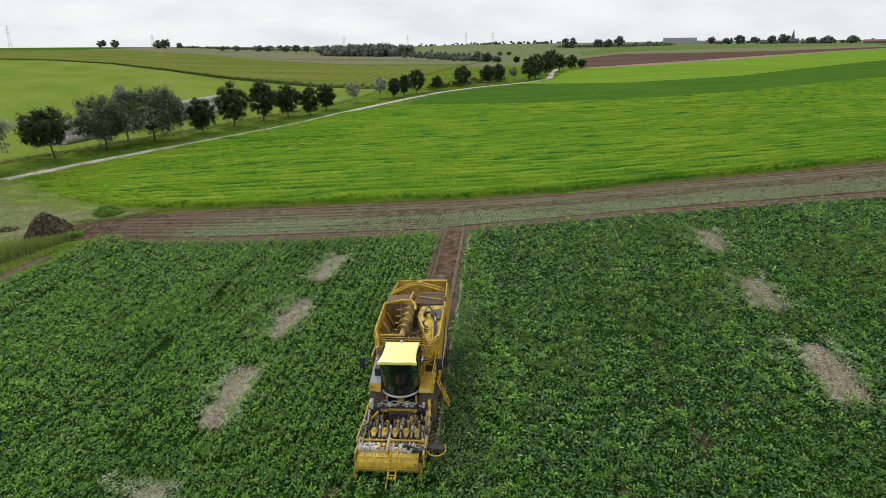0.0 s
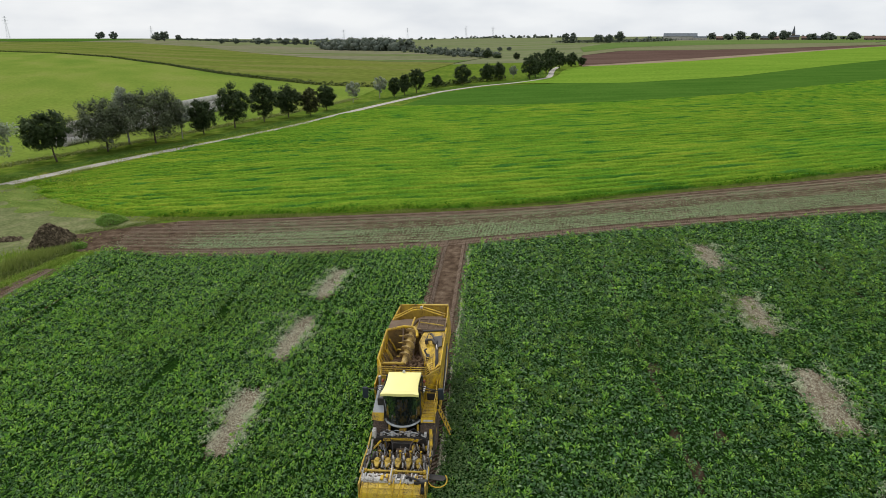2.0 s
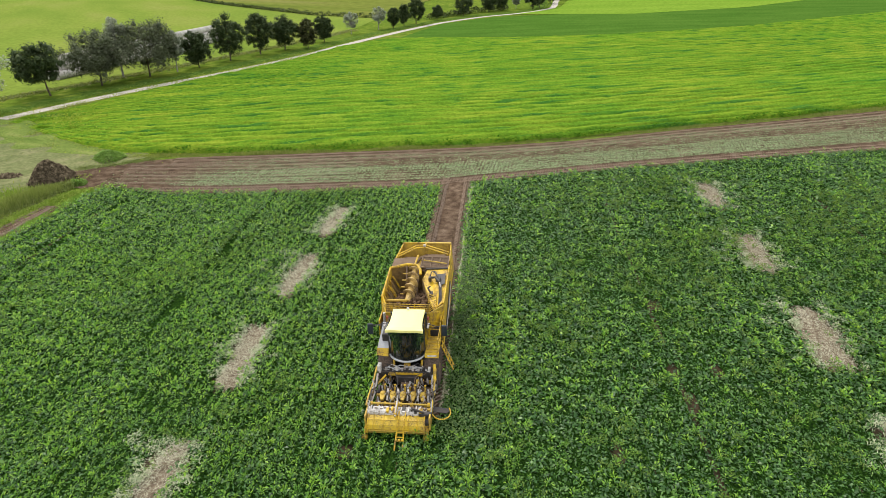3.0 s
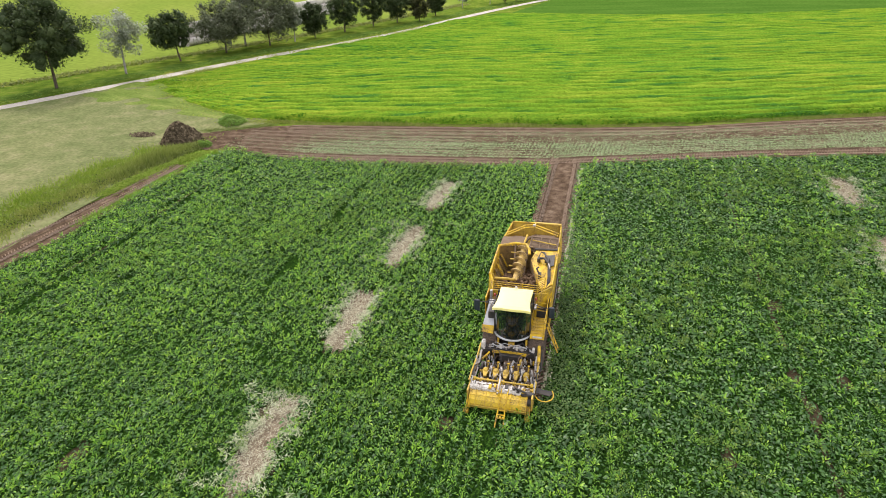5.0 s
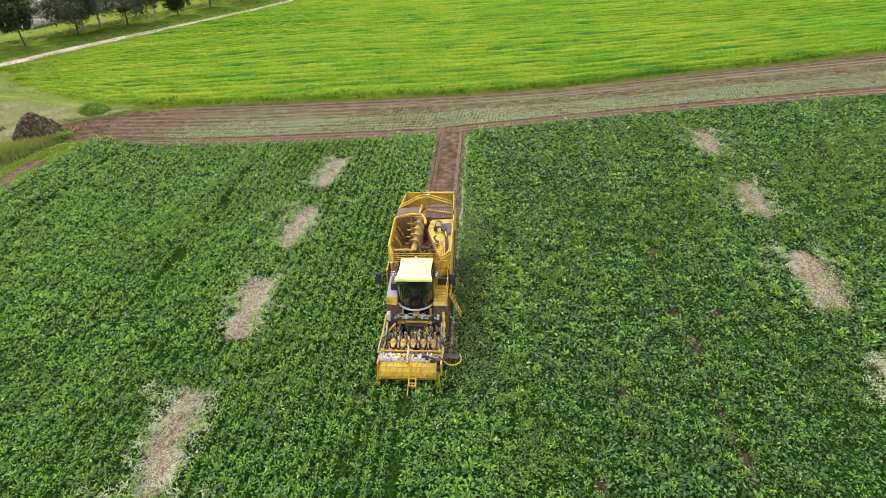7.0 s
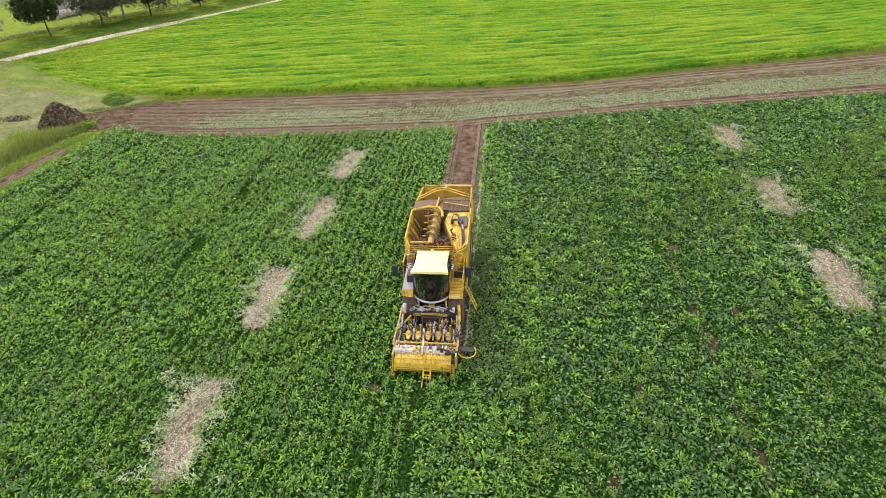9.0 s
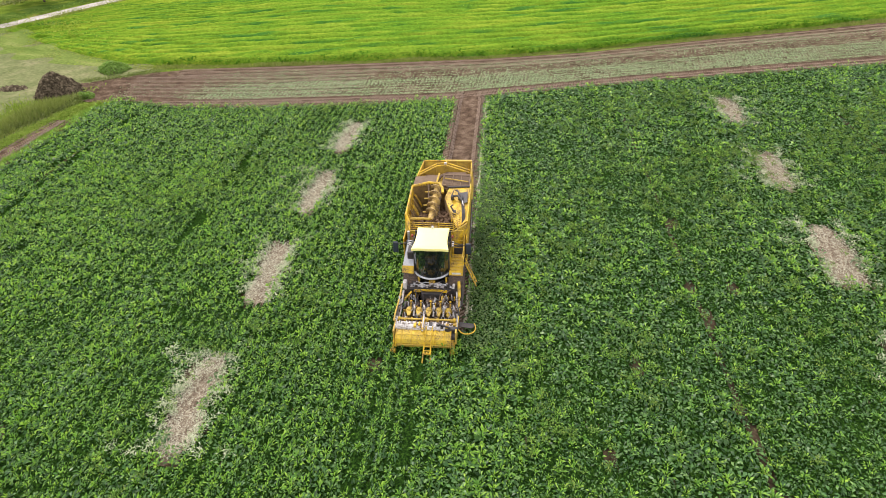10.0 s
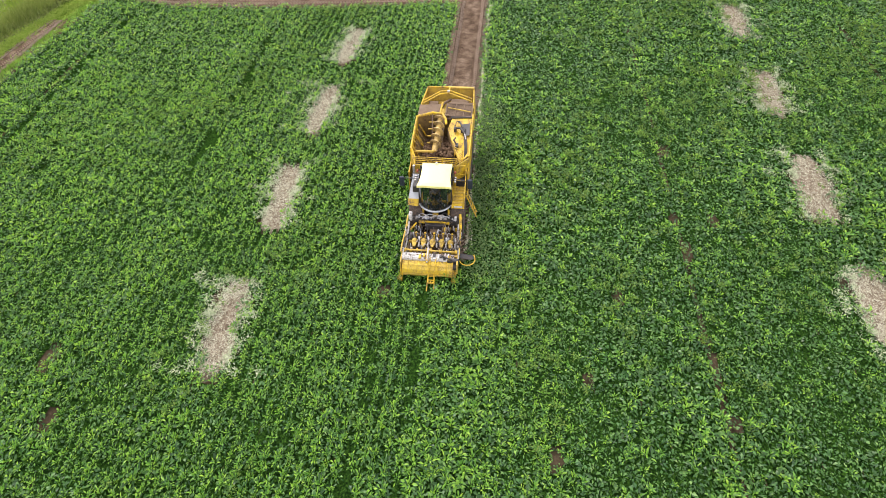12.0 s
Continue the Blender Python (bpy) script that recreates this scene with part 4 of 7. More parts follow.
TREE_WORDS = {"linden": "dark green leafy lime tree with a rounded crown", "willow": "grey-green willow with a loose drooping crown",
              "silver": "pale silvery thin-leaved young poplar tree", "brown": "browning tree with a low dense crown", "wood": "distant leafy tree"}


ball = bmesh.new()
bmesh.ops.create_icosphere(ball, subdivisions=1, radius=1.0)
ball.verts.index_update()
BALL = np.array([tuple(q.co) for q in ball.verts])
BALL_FACES = np.array([[q.index for q in fc.verts] for fc in ball.faces])
ball.free()


def tree(x, y, height, width, kind, seed, leaves=2600, leaf=0.42, lean=0.0, skirt=None):
    """A tapered trunk with limbs and a crown of many small leaves in clumps."""
    r = np.random.RandomState(seed)
    leaf_mat, bark = LEAF_OF[kind]
    root = new("tree")
    root.location = (x, y, gz(x, y) - 0.05)
    tagged(root, TREE_WORDS[kind], "tree", "trees along the farm road")
    low = {"linden": 0.22, "willow": 0.12, "silver": 0.25, "brown": 0.05, "wood": 0.05}[kind] if skirt is None else skirt
    cz, ch = height * (1 + low) / 2, height * (1 - low) / 2
    bm = bmesh.new()
    tr = max(0.10, height * 0.018)
    top = Vector((lean + r.normal(0, 0.15), r.normal(0, 0.15), height * 0.72))
    mid = Vector((lean * 0.3 + r.normal(0, 0.06), r.normal(0, 0.06), height * (low + 0.12)))
    tube(bm, [(-lean * 0.2, 0, 0), tuple(mid * 0.5), tuple(mid), tuple((mid + top) / 2), tuple(top)], tr, 8, tr * 0.3)
    nc = {"silver": 40, "willow": 110, "wood": 50}.get(kind, 130)
    clumps = []
    for i in range(nc):
        for _ in range(20):
            d = r.normal(0, 1, 3)
            d /= np.linalg.norm(d)
            rad = r.uniform(0.2, 1.0) ** 0.55 * 0.90
            p = d * rad
            wide = 1.0 - 0.25 * max(0, p[2]) ** 2
            if kind == "willow" and p[2] < -0.2:
                wide *= 1.05
            c = np.array([p[0] * width / 2 * wide + lean, p[1] * width / 2 * wide, cz + p[2] * ch])
            if c[2] > height * low * 0.9:
                break
        clumps.append(c)
    for c in clumps[::5 if kind != "silver" else 1]:
        s = mid.lerp(top, float(np.clip((c[2] / height - low - 0.1) * 0.9, 0, 0.9)))
        e = Vector(c)
        m = s.lerp(e, 0.5) + Vector((0, 0, 0.08 * height * (1 if kind != "willow" else 1.6)))
        tube(bm, [s, m, e], tr * 0.36, 5, tr * 0.08)
    part("trunk", bm, bark, root, "tapered trunk with limbs")
    pts, hearts = [], []
    per = max(6, leaves // nc)
    spread = width * {"silver": 0.085, "willow": 0.075, "wood": 0.10}.get(kind, 0.078)
    for c in clumps:
        s = spread * r.uniform(0.7, 1.35)
        q = r.normal(0, 1, (per, 3)).clip(-1.8, 1.8)
        q /= np.maximum(np.linalg.norm(q, axis=1)[:, None], 1e-6) / (0.45 + 0.95 * r.uniform(0, 1, (per, 1)) ** 0.8)
        q *= (s, s, s * 0.9)
        if kind == "willow":
            q[:, 2] -= np.abs(q[:, 0]) * 0.4
        pts.append(c + q)
        if kind != "silver" and math.dist(c, (lean, 0, cz)) < 0.42 * max(width, ch * 2) * (0.95 if kind == "willow" else 1):
            hearts.append(c + BALL * (s * {"willow": 0.40, "wood": 0.95}.get(kind, 0.67)) * r.uniform(0.5, 1.32, (len(BALL), 1)))
    v, f = leaf_cloud(np.concatenate(pts), leaf * (0.8 if kind == "willow" else 1.0), (-1.0, 1.0), 0.6, r)
    f = np.concatenate([f[:, [0, 1, 2]], f[:, [0, 2, 3]]])
    if hearts:
        o = (np.arange(len(hearts)) * len(BALL))[:, None, None] + len(v)
        f = np.concatenate([f, (BALL_FACES[None] + o).reshape(-1, 3)])
        v = np.concatenate([v, np.concatenate(hearts)])
    mesh_part("crown", fast_mesh("crown", v, f, leaf_mat), root)
    return root


ROADSIDE = [(-71.9, 84.9, 14.2, 13.6, "linden"), (-68.0, 96.2, 11.8, 8.4, "silver"), (-64.9, 107.5, 9.6, 8.4, "linden"), (-60.4, 116.4, 10.8, 11.4, "willow"),
            (-60.1, 124.2, 12.6, 6.5, "silver"), (-55.3, 125.0, 11.6, 13.6, "willow"), (-51.9, 129.9, 8.6, 4.5, "silver"), (-49.3, 134.9, 8.0, 6.6, "linden"),
            (-45.5, 143.8, 10.6, 8.0, "linden"), (-41.3, 152.9, 10.1, 7.2, "linden"), (-37.1, 159.6, 8.9, 7.3, "linden"), (-31.9, 161.4, 7.7, 5.3, "brown"),
            (-29.9, 173.0, 7.6, 5.7, "linden"), (-25.3, 191.6, 6.6, 4.8, "silver")]
ROADSIDE_BEYOND = [(-18.4, 202.0, 7.1, 5.4, "silver"), (-14.0, 203.4, 7.1, 4.4, "linden"),
            (-11.1, 209.4, 7.3, 4.5, "linden"), (-7.6, 216.7, 9.0, 6.2, "linden"), (-0.9, 228.4, 5.7, 4.1, "linden"), (8.5, 243.4, 8.3, 7.0, "linden"),
            (18.6, 257.4, 7.6, 6.5, "linden"), (23.4, 261.8, 8.0, 6.1, "linden"), (30.1, 269.2, 6.0, 3.9, "silver"), (36.4, 265.9, 10.6, 7.7, "linden"),
            (39.7, 271.7, 11.4, 7.3, "linden"), (47.6, 294.6, 11.4, 7.9, "linden"), (53.7, 319.0, 12.5, 8.7, "linden"), (59.2, 326.9, 9.2, 7.7, "linden"),
            (68.6, 345.6, 7.8, 7.5, "linden"), (75.8, 354.4, 5.0, 5.2, "linden"), (51.0, 446.7, 5.4, 4.8, "linden"), (40.8, 480.8, 3.1, 6.9, "linden"),
            (33.9, 488.0, 6.3, 7.9, "linden"), (28.5, 522.0, 5.3, 9.3, "linden")]
for i, (x, y, h, wd, kind) in enumerate(ROADSIDE + ROADSIDE_BEYOND):
    d = math.hypot(x, y)
    count = int({"linden": 10500, "willow": 20000, "silver": 5000, "brown": 6500}[kind] * (1.6 if i == 0 else 1 if d < 190 else 0.36))
    tree(x, y, h * 0.93, wd * (1.08 if kind == "willow" else 1.02), kind, 100 + i, count, 0.34 if d < 190 else 0.42, lean=-0.9 if i == 2 else 0.0,
         skirt=None if kind != "linden" or i < 7 else 0.04 if i > 22 else 0.10)


# ---- hedges, woods and far trees ----
def clump_row(name, line, n, size, height, depth, mat, label, category, seed, kind="stuff"):
    r = np.random.RandomState(seed)
    p = along(line, 400)
    k = r.randint(0, 400, n)
    xy = p[k] + r.normal(0, depth, (n, 2))
    hump = 0.72 + 0.28 * wave(xy[:, 0], xy[:, 1], 2.2 / max(height, 1.0), seed)
    z = ground_z(xy[:, 0], xy[:, 1]) + height * hump * r.uniform(0, 1, n) ** 0.6
    v, f = leaf_cloud(np.c_[xy, z], size, (-1.0, 1.0), 0.7, r)
    f = np.concatenate([f[:, [0, 1, 2]], f[:, [0, 2, 3]]])
    if height > 6:                                   # a wood: rounded crowns of unequal size, leafy on the outside
        m = max(40, n // 30)
        rad = height * r.uniform(0.16, 0.36, m)
        c = np.c_[xy[:m], ground_z(xy[:m, 0], xy[:m, 1]) + np.maximum(height * hump[:m] * r.uniform(0.35, 1.0, m) - rad, rad * 0.5)]
        hv = c[:, None, :] + BALL[None] * rad[:, None, None] * r.uniform(0.62, 0.88, (m, len(BALL), 1))
        k2 = np.repeat(np.arange(m), n // m)
        d = r.normal(0, 1, (len(k2), 3))
        d *= (rad[k2] * r.uniform(0.72, 1.12, len(k2)) / np.linalg.norm(d, axis=1))[:, None]
        v, f = leaf_cloud(c[k2] + d, size * 0.8, (-1.0, 1.0), 0.7, r)
        f = np.concatenate([f[:, [0, 1, 2]], f[:, [0, 2, 3]]])
        f = np.concatenate([f, (BALL_FACES[None] + (np.arange(m) * len(BALL))[:, None, None] + len(v)).reshape(-1, 3)])
        v = np.concatenate([v, hv.reshape(-1, 3)])
    return tagged(new(name, fast_mesh(name, v, f, mat)), label, category, kind=kind)


clump_row("ditch_hedge", DITCH, 32000, 0.5, 1.8, 0.55, M_HEDGE, "long dark hedge along a ditch across the meadow", "hedge", 61)
clump_row("verge_weeds", [tuple(p) for p in (road_line + road_out * 4.2)[4:52]], 14000, 0.18, 0.4, 1.1, M_FIELD_WEED, "rough green weeds along the road ditch", "weeds", 62)
clump_row("roadside_hedge", [(-4, 232), (4, 243), (14, 256), (26, 266)], 2200, 0.6, 2.2, 1.0, M_HEDGE, "low hedge between the roadside trees", "hedge", 63)
clump_row("far_wood", [(-172, 1080), (-150, 980), (-100, 900), (-45, 800)], 22000, 2.2, 19, 11, M_HAZY_WOODS, "dense dark wood on the far slope", "wood", 64)
clump_row("far_wood", [(-28, 740), (-5, 640), (22, 545), (36, 500)], 6000, 1.7, 8.0, 7, M_HAZY_WOODS, "belt of trees in the valley", "wood", 65)
clump_row("far_tree_belt", [(-900, 2260), (-620, 1950), (-420, 1800), (-250, 1620), (-200, 1500)], 9000, 3.4, 10, 9, M_HAZY_WOODS, "tree belt on the horizon", "wood", 66)
clump_row("far_tree_belt", [(-760, 2600), (-300, 2750), (100, 2800), (420, 2500)], 5000, 7.0, 14, 20, M_HAZY_WOODS, "thin tree belt on the horizon", "wood", 67)
clump_row("far_tree_belt", [(420, 1480), (560, 1330), (720, 1260), (900, 1220), (1050, 1200)], 5000, 3.2, 9, 9, M_HAZY_WOODS, "village trees and hedges on the skyline", "wood", 68)
clump_row("far_tree_belt", [(195, 1120), (240, 1080), (300, 1060), (400, 1170)], 2500, 3.0, 5, 6, M_HAZY_WOODS, "hedge on the skyline", "wood", 69)


def far_tree(azimuth, dist, height, width, seed):
    a = radians(azimuth)
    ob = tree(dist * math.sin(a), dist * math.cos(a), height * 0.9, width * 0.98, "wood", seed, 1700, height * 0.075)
    tagged(ob, "distant dark tree standing on the skyline", "tree", "skyline trees")


for i, (az, dist, h, wd) in enumerate([(-27.1, 2150, 28, 28), (-26.2, 2150, 26, 28), (-23.1, 2050, 26, 36), (-22.6, 2050, 30, 30), (-21.6, 2050, 20, 20), (10.5, 1120, 18, 14),
                                       (11.1, 1100, 18, 13), (13.2, 1050, 14, 18), (14.0, 1040, 14, 18), (14.9, 1000, 20, 16), (22.0, 1330, 16, 16), (23.2, 1320, 13, 20),
                                       (24.0, 1320, 17, 22), (25.1, 1300, 14, 18), (26.3, 1300, 16, 18), (27.1, 1290, 19, 22), (28.9, 1300, 13, 20), (30.1, 1310, 13, 28), (31.6, 1310, 14, 26),
                                       (-18.3, 1650, 13, 18), (-17.2, 1650, 15, 19), (-15.4, 1650, 13, 26), (-14.7, 1650, 13, 20), (-13.3, 1600, 15, 22),
                                       (-12.4, 1580, 20, 22), (-11.6, 1580, 15, 20), (3.0, 620, 5, 5), (4.0, 640, 5, 5), (5.0, 660, 5, 6), (5.8, 680, 4, 6)]):
    far_tree(az, dist, h, wd, 300 + i)


# ---- buildings and masts on the skyline ----
M_BRICK = surface("village_brick", [(0.3, (0.16, 0.125, 0.105)), (0.7, (0.22, 0.175, 0.145))], 0.5, 0.9, fine=4.0)
M_TILES = surface("roof_tiles", [(0.3, (0.18, 0.115, 0.095)), (0.7, (0.25, 0.165, 0.135))], 0.4, 0.8, fine=3.0)
M_SLATE = surface("slate_roof", [(0.3, (0.10, 0.11, 0.13)), (0.7, (0.17, 0.18, 0.20))], 0.4, 0.6, fine=3.0)
M_SHEET = surface("grey_sheet_roof", [(0.3, (0.15, 0.17, 0.19)), (0.7, (0.22, 0.24, 0.26))], 0.2, 0.5, fine=2.0)
M_WALL = surface("pale_wall", [(0.3, (0.42, 0.40, 0.36)), (0.7, (0.55, 0.53, 0.48))], 0.3, 0.9, fine=2.0)
M_WINDOW = surface("dark_window", [(0.3, (0.02, 0.025, 0.03)), (0.7, (0.05, 0.055, 0.06))], 1.0, 0.2)
M_STEEL = surface("galvanised_steel", [(0.3, (0.38, 0.40, 0.42)), (0.7, (0.48, 0.50, 0.52))], 1.0, 0.5, 0.6)


def house(azimuth, dist, length, deep, eaves, ridge, wall_mat, roof_mat, name, label, turn=0.0):
    a = radians(azimuth)
    x, y = dist * math.sin(a), dist * math.cos(a)
    root = new(name)
    root.matrix_basis = pose(x, y, gz(x, y) - 0.3, 0, 0, turn - azimuth)
    tagged(root, label, "house" if name == "house" else name, "village on the skyline")
    bm = bmesh.new()
    box(bm, -length / 2, length / 2, -deep / 2, deep / 2, 0, eaves, 0.05)
    part("wall", bm, wall_mat, root)
    bm = bmesh.new()
    ring = [(-deep / 2 - 0.5, eaves - 0.1), (deep / 2 + 0.5, eaves - 0.1), (deep / 2 + 0.5, eaves + 0.15), (0, ridge), (-deep / 2 - 0.5, eaves + 0.15)]
    profile(bm, ring, -length / 2 - 0.4, length / 2 + 0.4)
    part("roof", bm, roof_mat, root)
    for k in range(max(2, int(length / 5))):
        bm = bmesh.new()
        wx = -length / 2 + (k + 0.5) * length / max(2, int(length / 5))
        box(bm, wx - 0.6, wx + 0.6, -deep / 2 - 0.06, -deep / 2 + 0.1, 1.0, 2.4, 0.03)
        part("window", bm, M_WINDOW, root)
    return root


house(19.6, 1400, 62, 26, 7.0, 13, M_WALL, M_SHEET, "barn", "long farm barn with a grey sheet roof")
house(21.1, 1390, 24, 16, 4.5, 7.0, M_WALL, M_SHEET, "barn", "lower farm shed with a pale wall")
for az, dist, ln, rf in ((22.6, 1340, 14, M_TILES), (25.8, 1340, 16, M_SLATE), (26.5, 1345, 13, M_TILES), (28.6, 1320, 15, M_TILES), (29.4, 1330, 14, M_SLATE),
                         (32.6, 1300, 14, M_TILES), (33.3, 1310, 16, M_TILES), (33.9, 1300, 14, M_TILES), (34.6, 1320, 16, M_TILES)):
    house(az, dist, ln, 9, 3.4, 6.8, M_BRICK, rf, "house", "brick village house with a " + ("slate" if rf is M_SLATE else "red tiled") + " roof")
church = house(27.7, 1330, 20, 10, 5, 9, M_BRICK, M_SLATE, "church", "brick village church with a slate spire")
bm = bmesh.new()
box(bm, -2.6, 2.6, -2.6, 2.6, 0, 11, 0.1)
part("tower", bm, M_BRICK, church)
bm = bmesh.new()
bmesh.ops.create_cone(bm, segments=8, radius1=2.9, radius2=0.05, depth=14, cap_ends=True, matrix=Matrix.Translation((0, 0, 17.9)))
part("spire", bm, M_SLATE, church, "pointed slate spire")


def pylon(azimuth, dist, height):
    """A lattice mast: four legs that taper, with rungs, braces and three pairs of arms."""
    a = radians(azimuth)
    x, y = dist * math.sin(a), dist * math.cos(a)
    root = new("power_pylon")
    root.matrix_basis = pose(x, y, gz(x, y) - 0.5, 0, 0, 20 - azimuth)
    tagged(root, "grey steel lattice power pylon on the skyline", "pylon", "pylons on the skyline")

    def at(sx, sy, z):
        hw = 4.2 * (1 - 0.86 * (z / height) ** 0.8)
        return (sx * hw, sy * hw, z)
    for sx, sy in ((1, 1), (1, -1), (-1, 1), (-1, -1)):
        bm = bmesh.new()
        tube(bm, [at(sx, sy, z) for z in np.linspace(0, height, 7)], 0.17, 5)
        part("leg", bm, M_STEEL, root)
    bm = bmesh.new()
    zs = np.linspace(0, height, 9)
    for z0, z1 in zip(zs, zs[1:]):
        for (p, q) in (((1, 1), (1, -1)), ((1, -1), (-1, -1)), ((-1, -1), (-1, 1)), ((-1, 1), (1, 1))):
            tube(bm, [at(*p, z0), at(*q, z1)], 0.09, 4)
    part("brace", bm, M_STEEL, root)
    for z, ln in ((0.68, 8), (0.8, 10), (0.92, 7)):
        bm = bmesh.new()
        tube(bm, [(-ln, 0, height * z), (0, 0, height * z + 1.2), (ln, 0, height * z)], 0.22, 4)
        part("arm", bm, M_STEEL, root)


for az, dist, h in ((-33.0, 2300, 66), (-23.5, 2600, 44), (-8.4, 2750, 44), (-3.0, 2750, 48), (2.0, 2700, 50), (4.3, 2750, 46)):
    pylon(az, dist, h)

# ---- wrapped bales stacked beyond the trees ----
M_BALE = surface("weathered_bale_wrap", [(0.3, (0.36, 0.34, 0.31)), (0.7, (0.54, 0.52, 0.48))], 0.8, 0.5, fine=5.0, fine_amount=0.15, bump=0.12, object_random=0.07)


def bale(p, turn):
    bm = bmesh.new()
    lathe(bm, [(-0.62, 0.55), (-0.60, 0.72), (-0.52, 0.78), (0.52, 0.78), (0.60, 0.72), (0.62, 0.55)], (0, 0, 0.78), "X", 16)
    ob = part("round_bale", bm, M_BALE)
    ob.matrix_basis = pose(*p, 0, 0, turn)
    return tagged(ob, "grey wrapped round bale in a long stack", "bale", "stacked bales beside the meadow")


b0, b1 = np.array([-75.0, 124.0]), np.array([-62.0, 186.0])
bd = (b1 - b0) / np.hypot(*(b1 - b0))
bs = np.array([bd[1], -bd[0]])
turn = math.degrees(math.atan2(bd[1], bd[0]))
first = None
for layer, (offs, start) in enumerate((((0.0, 1.6, 3.2), 0), ((0.8, 2.4), 2), ((1.6,), 3))):
    for o in offs:
        for k in range(start, 48):
            p = b0 + bd * k * 1.245 + bs * o
            m = (p[0], p[1], gz(*p) + layer * 1.36)
            if first is None:
                first = bale(m, turn)
            else:
                copy_thing(first, pose(*m, 0, 0, turn))

# ---- the corner of the field: heap, bush, bank ----
M_HEAP = surface("heap_of_earth", [(0.3, (0.058, 0.046, 0.030)), (0.55, (0.135, 0.108, 0.070)), (0.75, (0.26, 0.22, 0.145))], 2.5, 0.95, fine=9.0, fine_amount=0.5, bump=1.0, bump_scale=6.0)


def heap(name, x, y, rx, ry, h, seed, label):
    n = 70
    g = np.linspace(-1, 1, n)
    hx, hy = np.meshgrid(g, g)
    rr = np.hypot(hx, hy)
    wx, wy = x + hx * rx, y + hy * ry
    z = h * np.clip(1 - rr ** 1.35, -0.1, 1) * (0.82 + 0.30 * wave(wx, wy, 1.3, seed)) + 0.12 * wave(wx, wy, 5.2, seed + 1) * (rr < 1)
    v = np.c_[wx.ravel(), wy.ravel(), (ground_z(wx, wy) + z).ravel()]
    i = np.arange((n - 1) * n).reshape(n - 1, n)[:, :-1].ravel()
    ob = new(name, fast_mesh(name, v, np.c_[i, i + 1, i + 1 + n, i + n], M_HEAP))
    tagged(ob, label, "heap")
    r = np.random.RandomState(seed)
    q = r.normal(0, 0.48, (int(2600 * min(1.0, h)), 2))
    q = q[np.hypot(*q.T) < 1.12]
    qq = np.c_[x + q[:, 0] * rx, y + q[:, 1] * ry]
    qz = ground_z(qq[:, 0], qq[:, 1]) + h * np.maximum(0.0, 1 - np.hypot(*q.T) ** 1.35) * (0.82 + 0.30 * wave(qq[:, 0], qq[:, 1], 1.3, seed))
    s = 0.04 + r.gamma(1.5, 0.045, len(qq)).clip(0, 0.22)
    cv = np.c_[qq, qz][:, None, :] + octa[None] * s[:, None, None] * r.uniform(0.7, 1.4, (len(qq), 6, 1))
    clod = mesh_part("loose_earth", fast_mesh("loose_earth", cv.reshape(-1, 3), (faces8[None] + (np.arange(len(qq)) * 6)[:, None, None]).reshape(-1, 3), M_HEAP), ob, "lumps of earth")
    clod["kind"] = "stuff"


heap("earth_mound", -38.35, 61.4, 2.3, 2.2, 2.9, 71, "heap of brown earth and clods at the field corner")
heap("earth_mound", -44.4, 63.4, 1.6, 0.8, 0.22, 73, "low spill of brown earth on the grass")


def bush(x, y, wd, h, mat, seed, label, n=2600, size=0.22):
    r = np.random.RandomState(seed)
    d = r.normal(0, 1, (n, 3))
    d /= np.linalg.norm(d, axis=1)[:, None]
    rad = r.uniform(0.5, 1.0, n) ** 0.5 * (0.85 + 0.2 * wave(d[:, 0] * 3, d[:, 1] * 3, 1.5, seed))
    p = np.c_[x + d[:, 0] * rad * wd / 2, y + d[:, 1] * rad * wd / 2 * 0.8, np.abs(d[:, 2]) * rad * h]
    p[:, 2] += ground_z(p[:, 0], p[:, 1])
    v, f = leaf_cloud(p, size, (-0.6, 1.2), 0.5, r)
    tagged(new("bush", fast_mesh("bush", v, f, mat)), label, "bush")


bush(-36.4, 68.9, 4.0, 1.3, M_BUSH, 81, "bright green leafy bush at the edge of the cover crop", 3600, 0.18)
bush(-35.2, 60.2, 1.8, 0.8, M_BUSH, 82, "small leafy weed clump beside the earth heap", 900)
for i in range(6):
    bush(-42 - 3.4 * i + rng.normal(0, 1), 79 + 2.2 * i + rng.normal(0, 1.5), rng.uniform(2, 4.5), 0.5, M_CROP_LEAF, 90 + i, "low tuft of green weeds on the verge", 500)


def grass_tufts(name, line, n, depth, tall, mat, label, seed):
    r = np.random.RandomState(seed)
    p = along(line, 300)
    q = p[r.randint(0, 300, n)] + r.normal(0, depth, (n, 2))
    hgt = tall * r.uniform(0.4, 1.1, n) * (0.75 + 0.35 * wave(q[:, 0], q[:, 1], 0.9, seed))
    z = ground_z(q[:, 0], q[:, 1])
    yaw = r.uniform(0, 6.3, n)
    s = np.c_[np.cos(yaw), np.sin(yaw)] * 0.045
    tip = q + r.normal(0, 0.22, (n, 2)) * hgt[:, None]
    v = np.stack([np.c_[q - s, z], np.c_[q + s, z], np.c_[tip, z + hgt]], 1).reshape(-1, 3)
    tagged(new(name, fast_mesh(name, v, np.arange(3 * n).reshape(n, 3), mat)), label, "grass", kind="stuff")


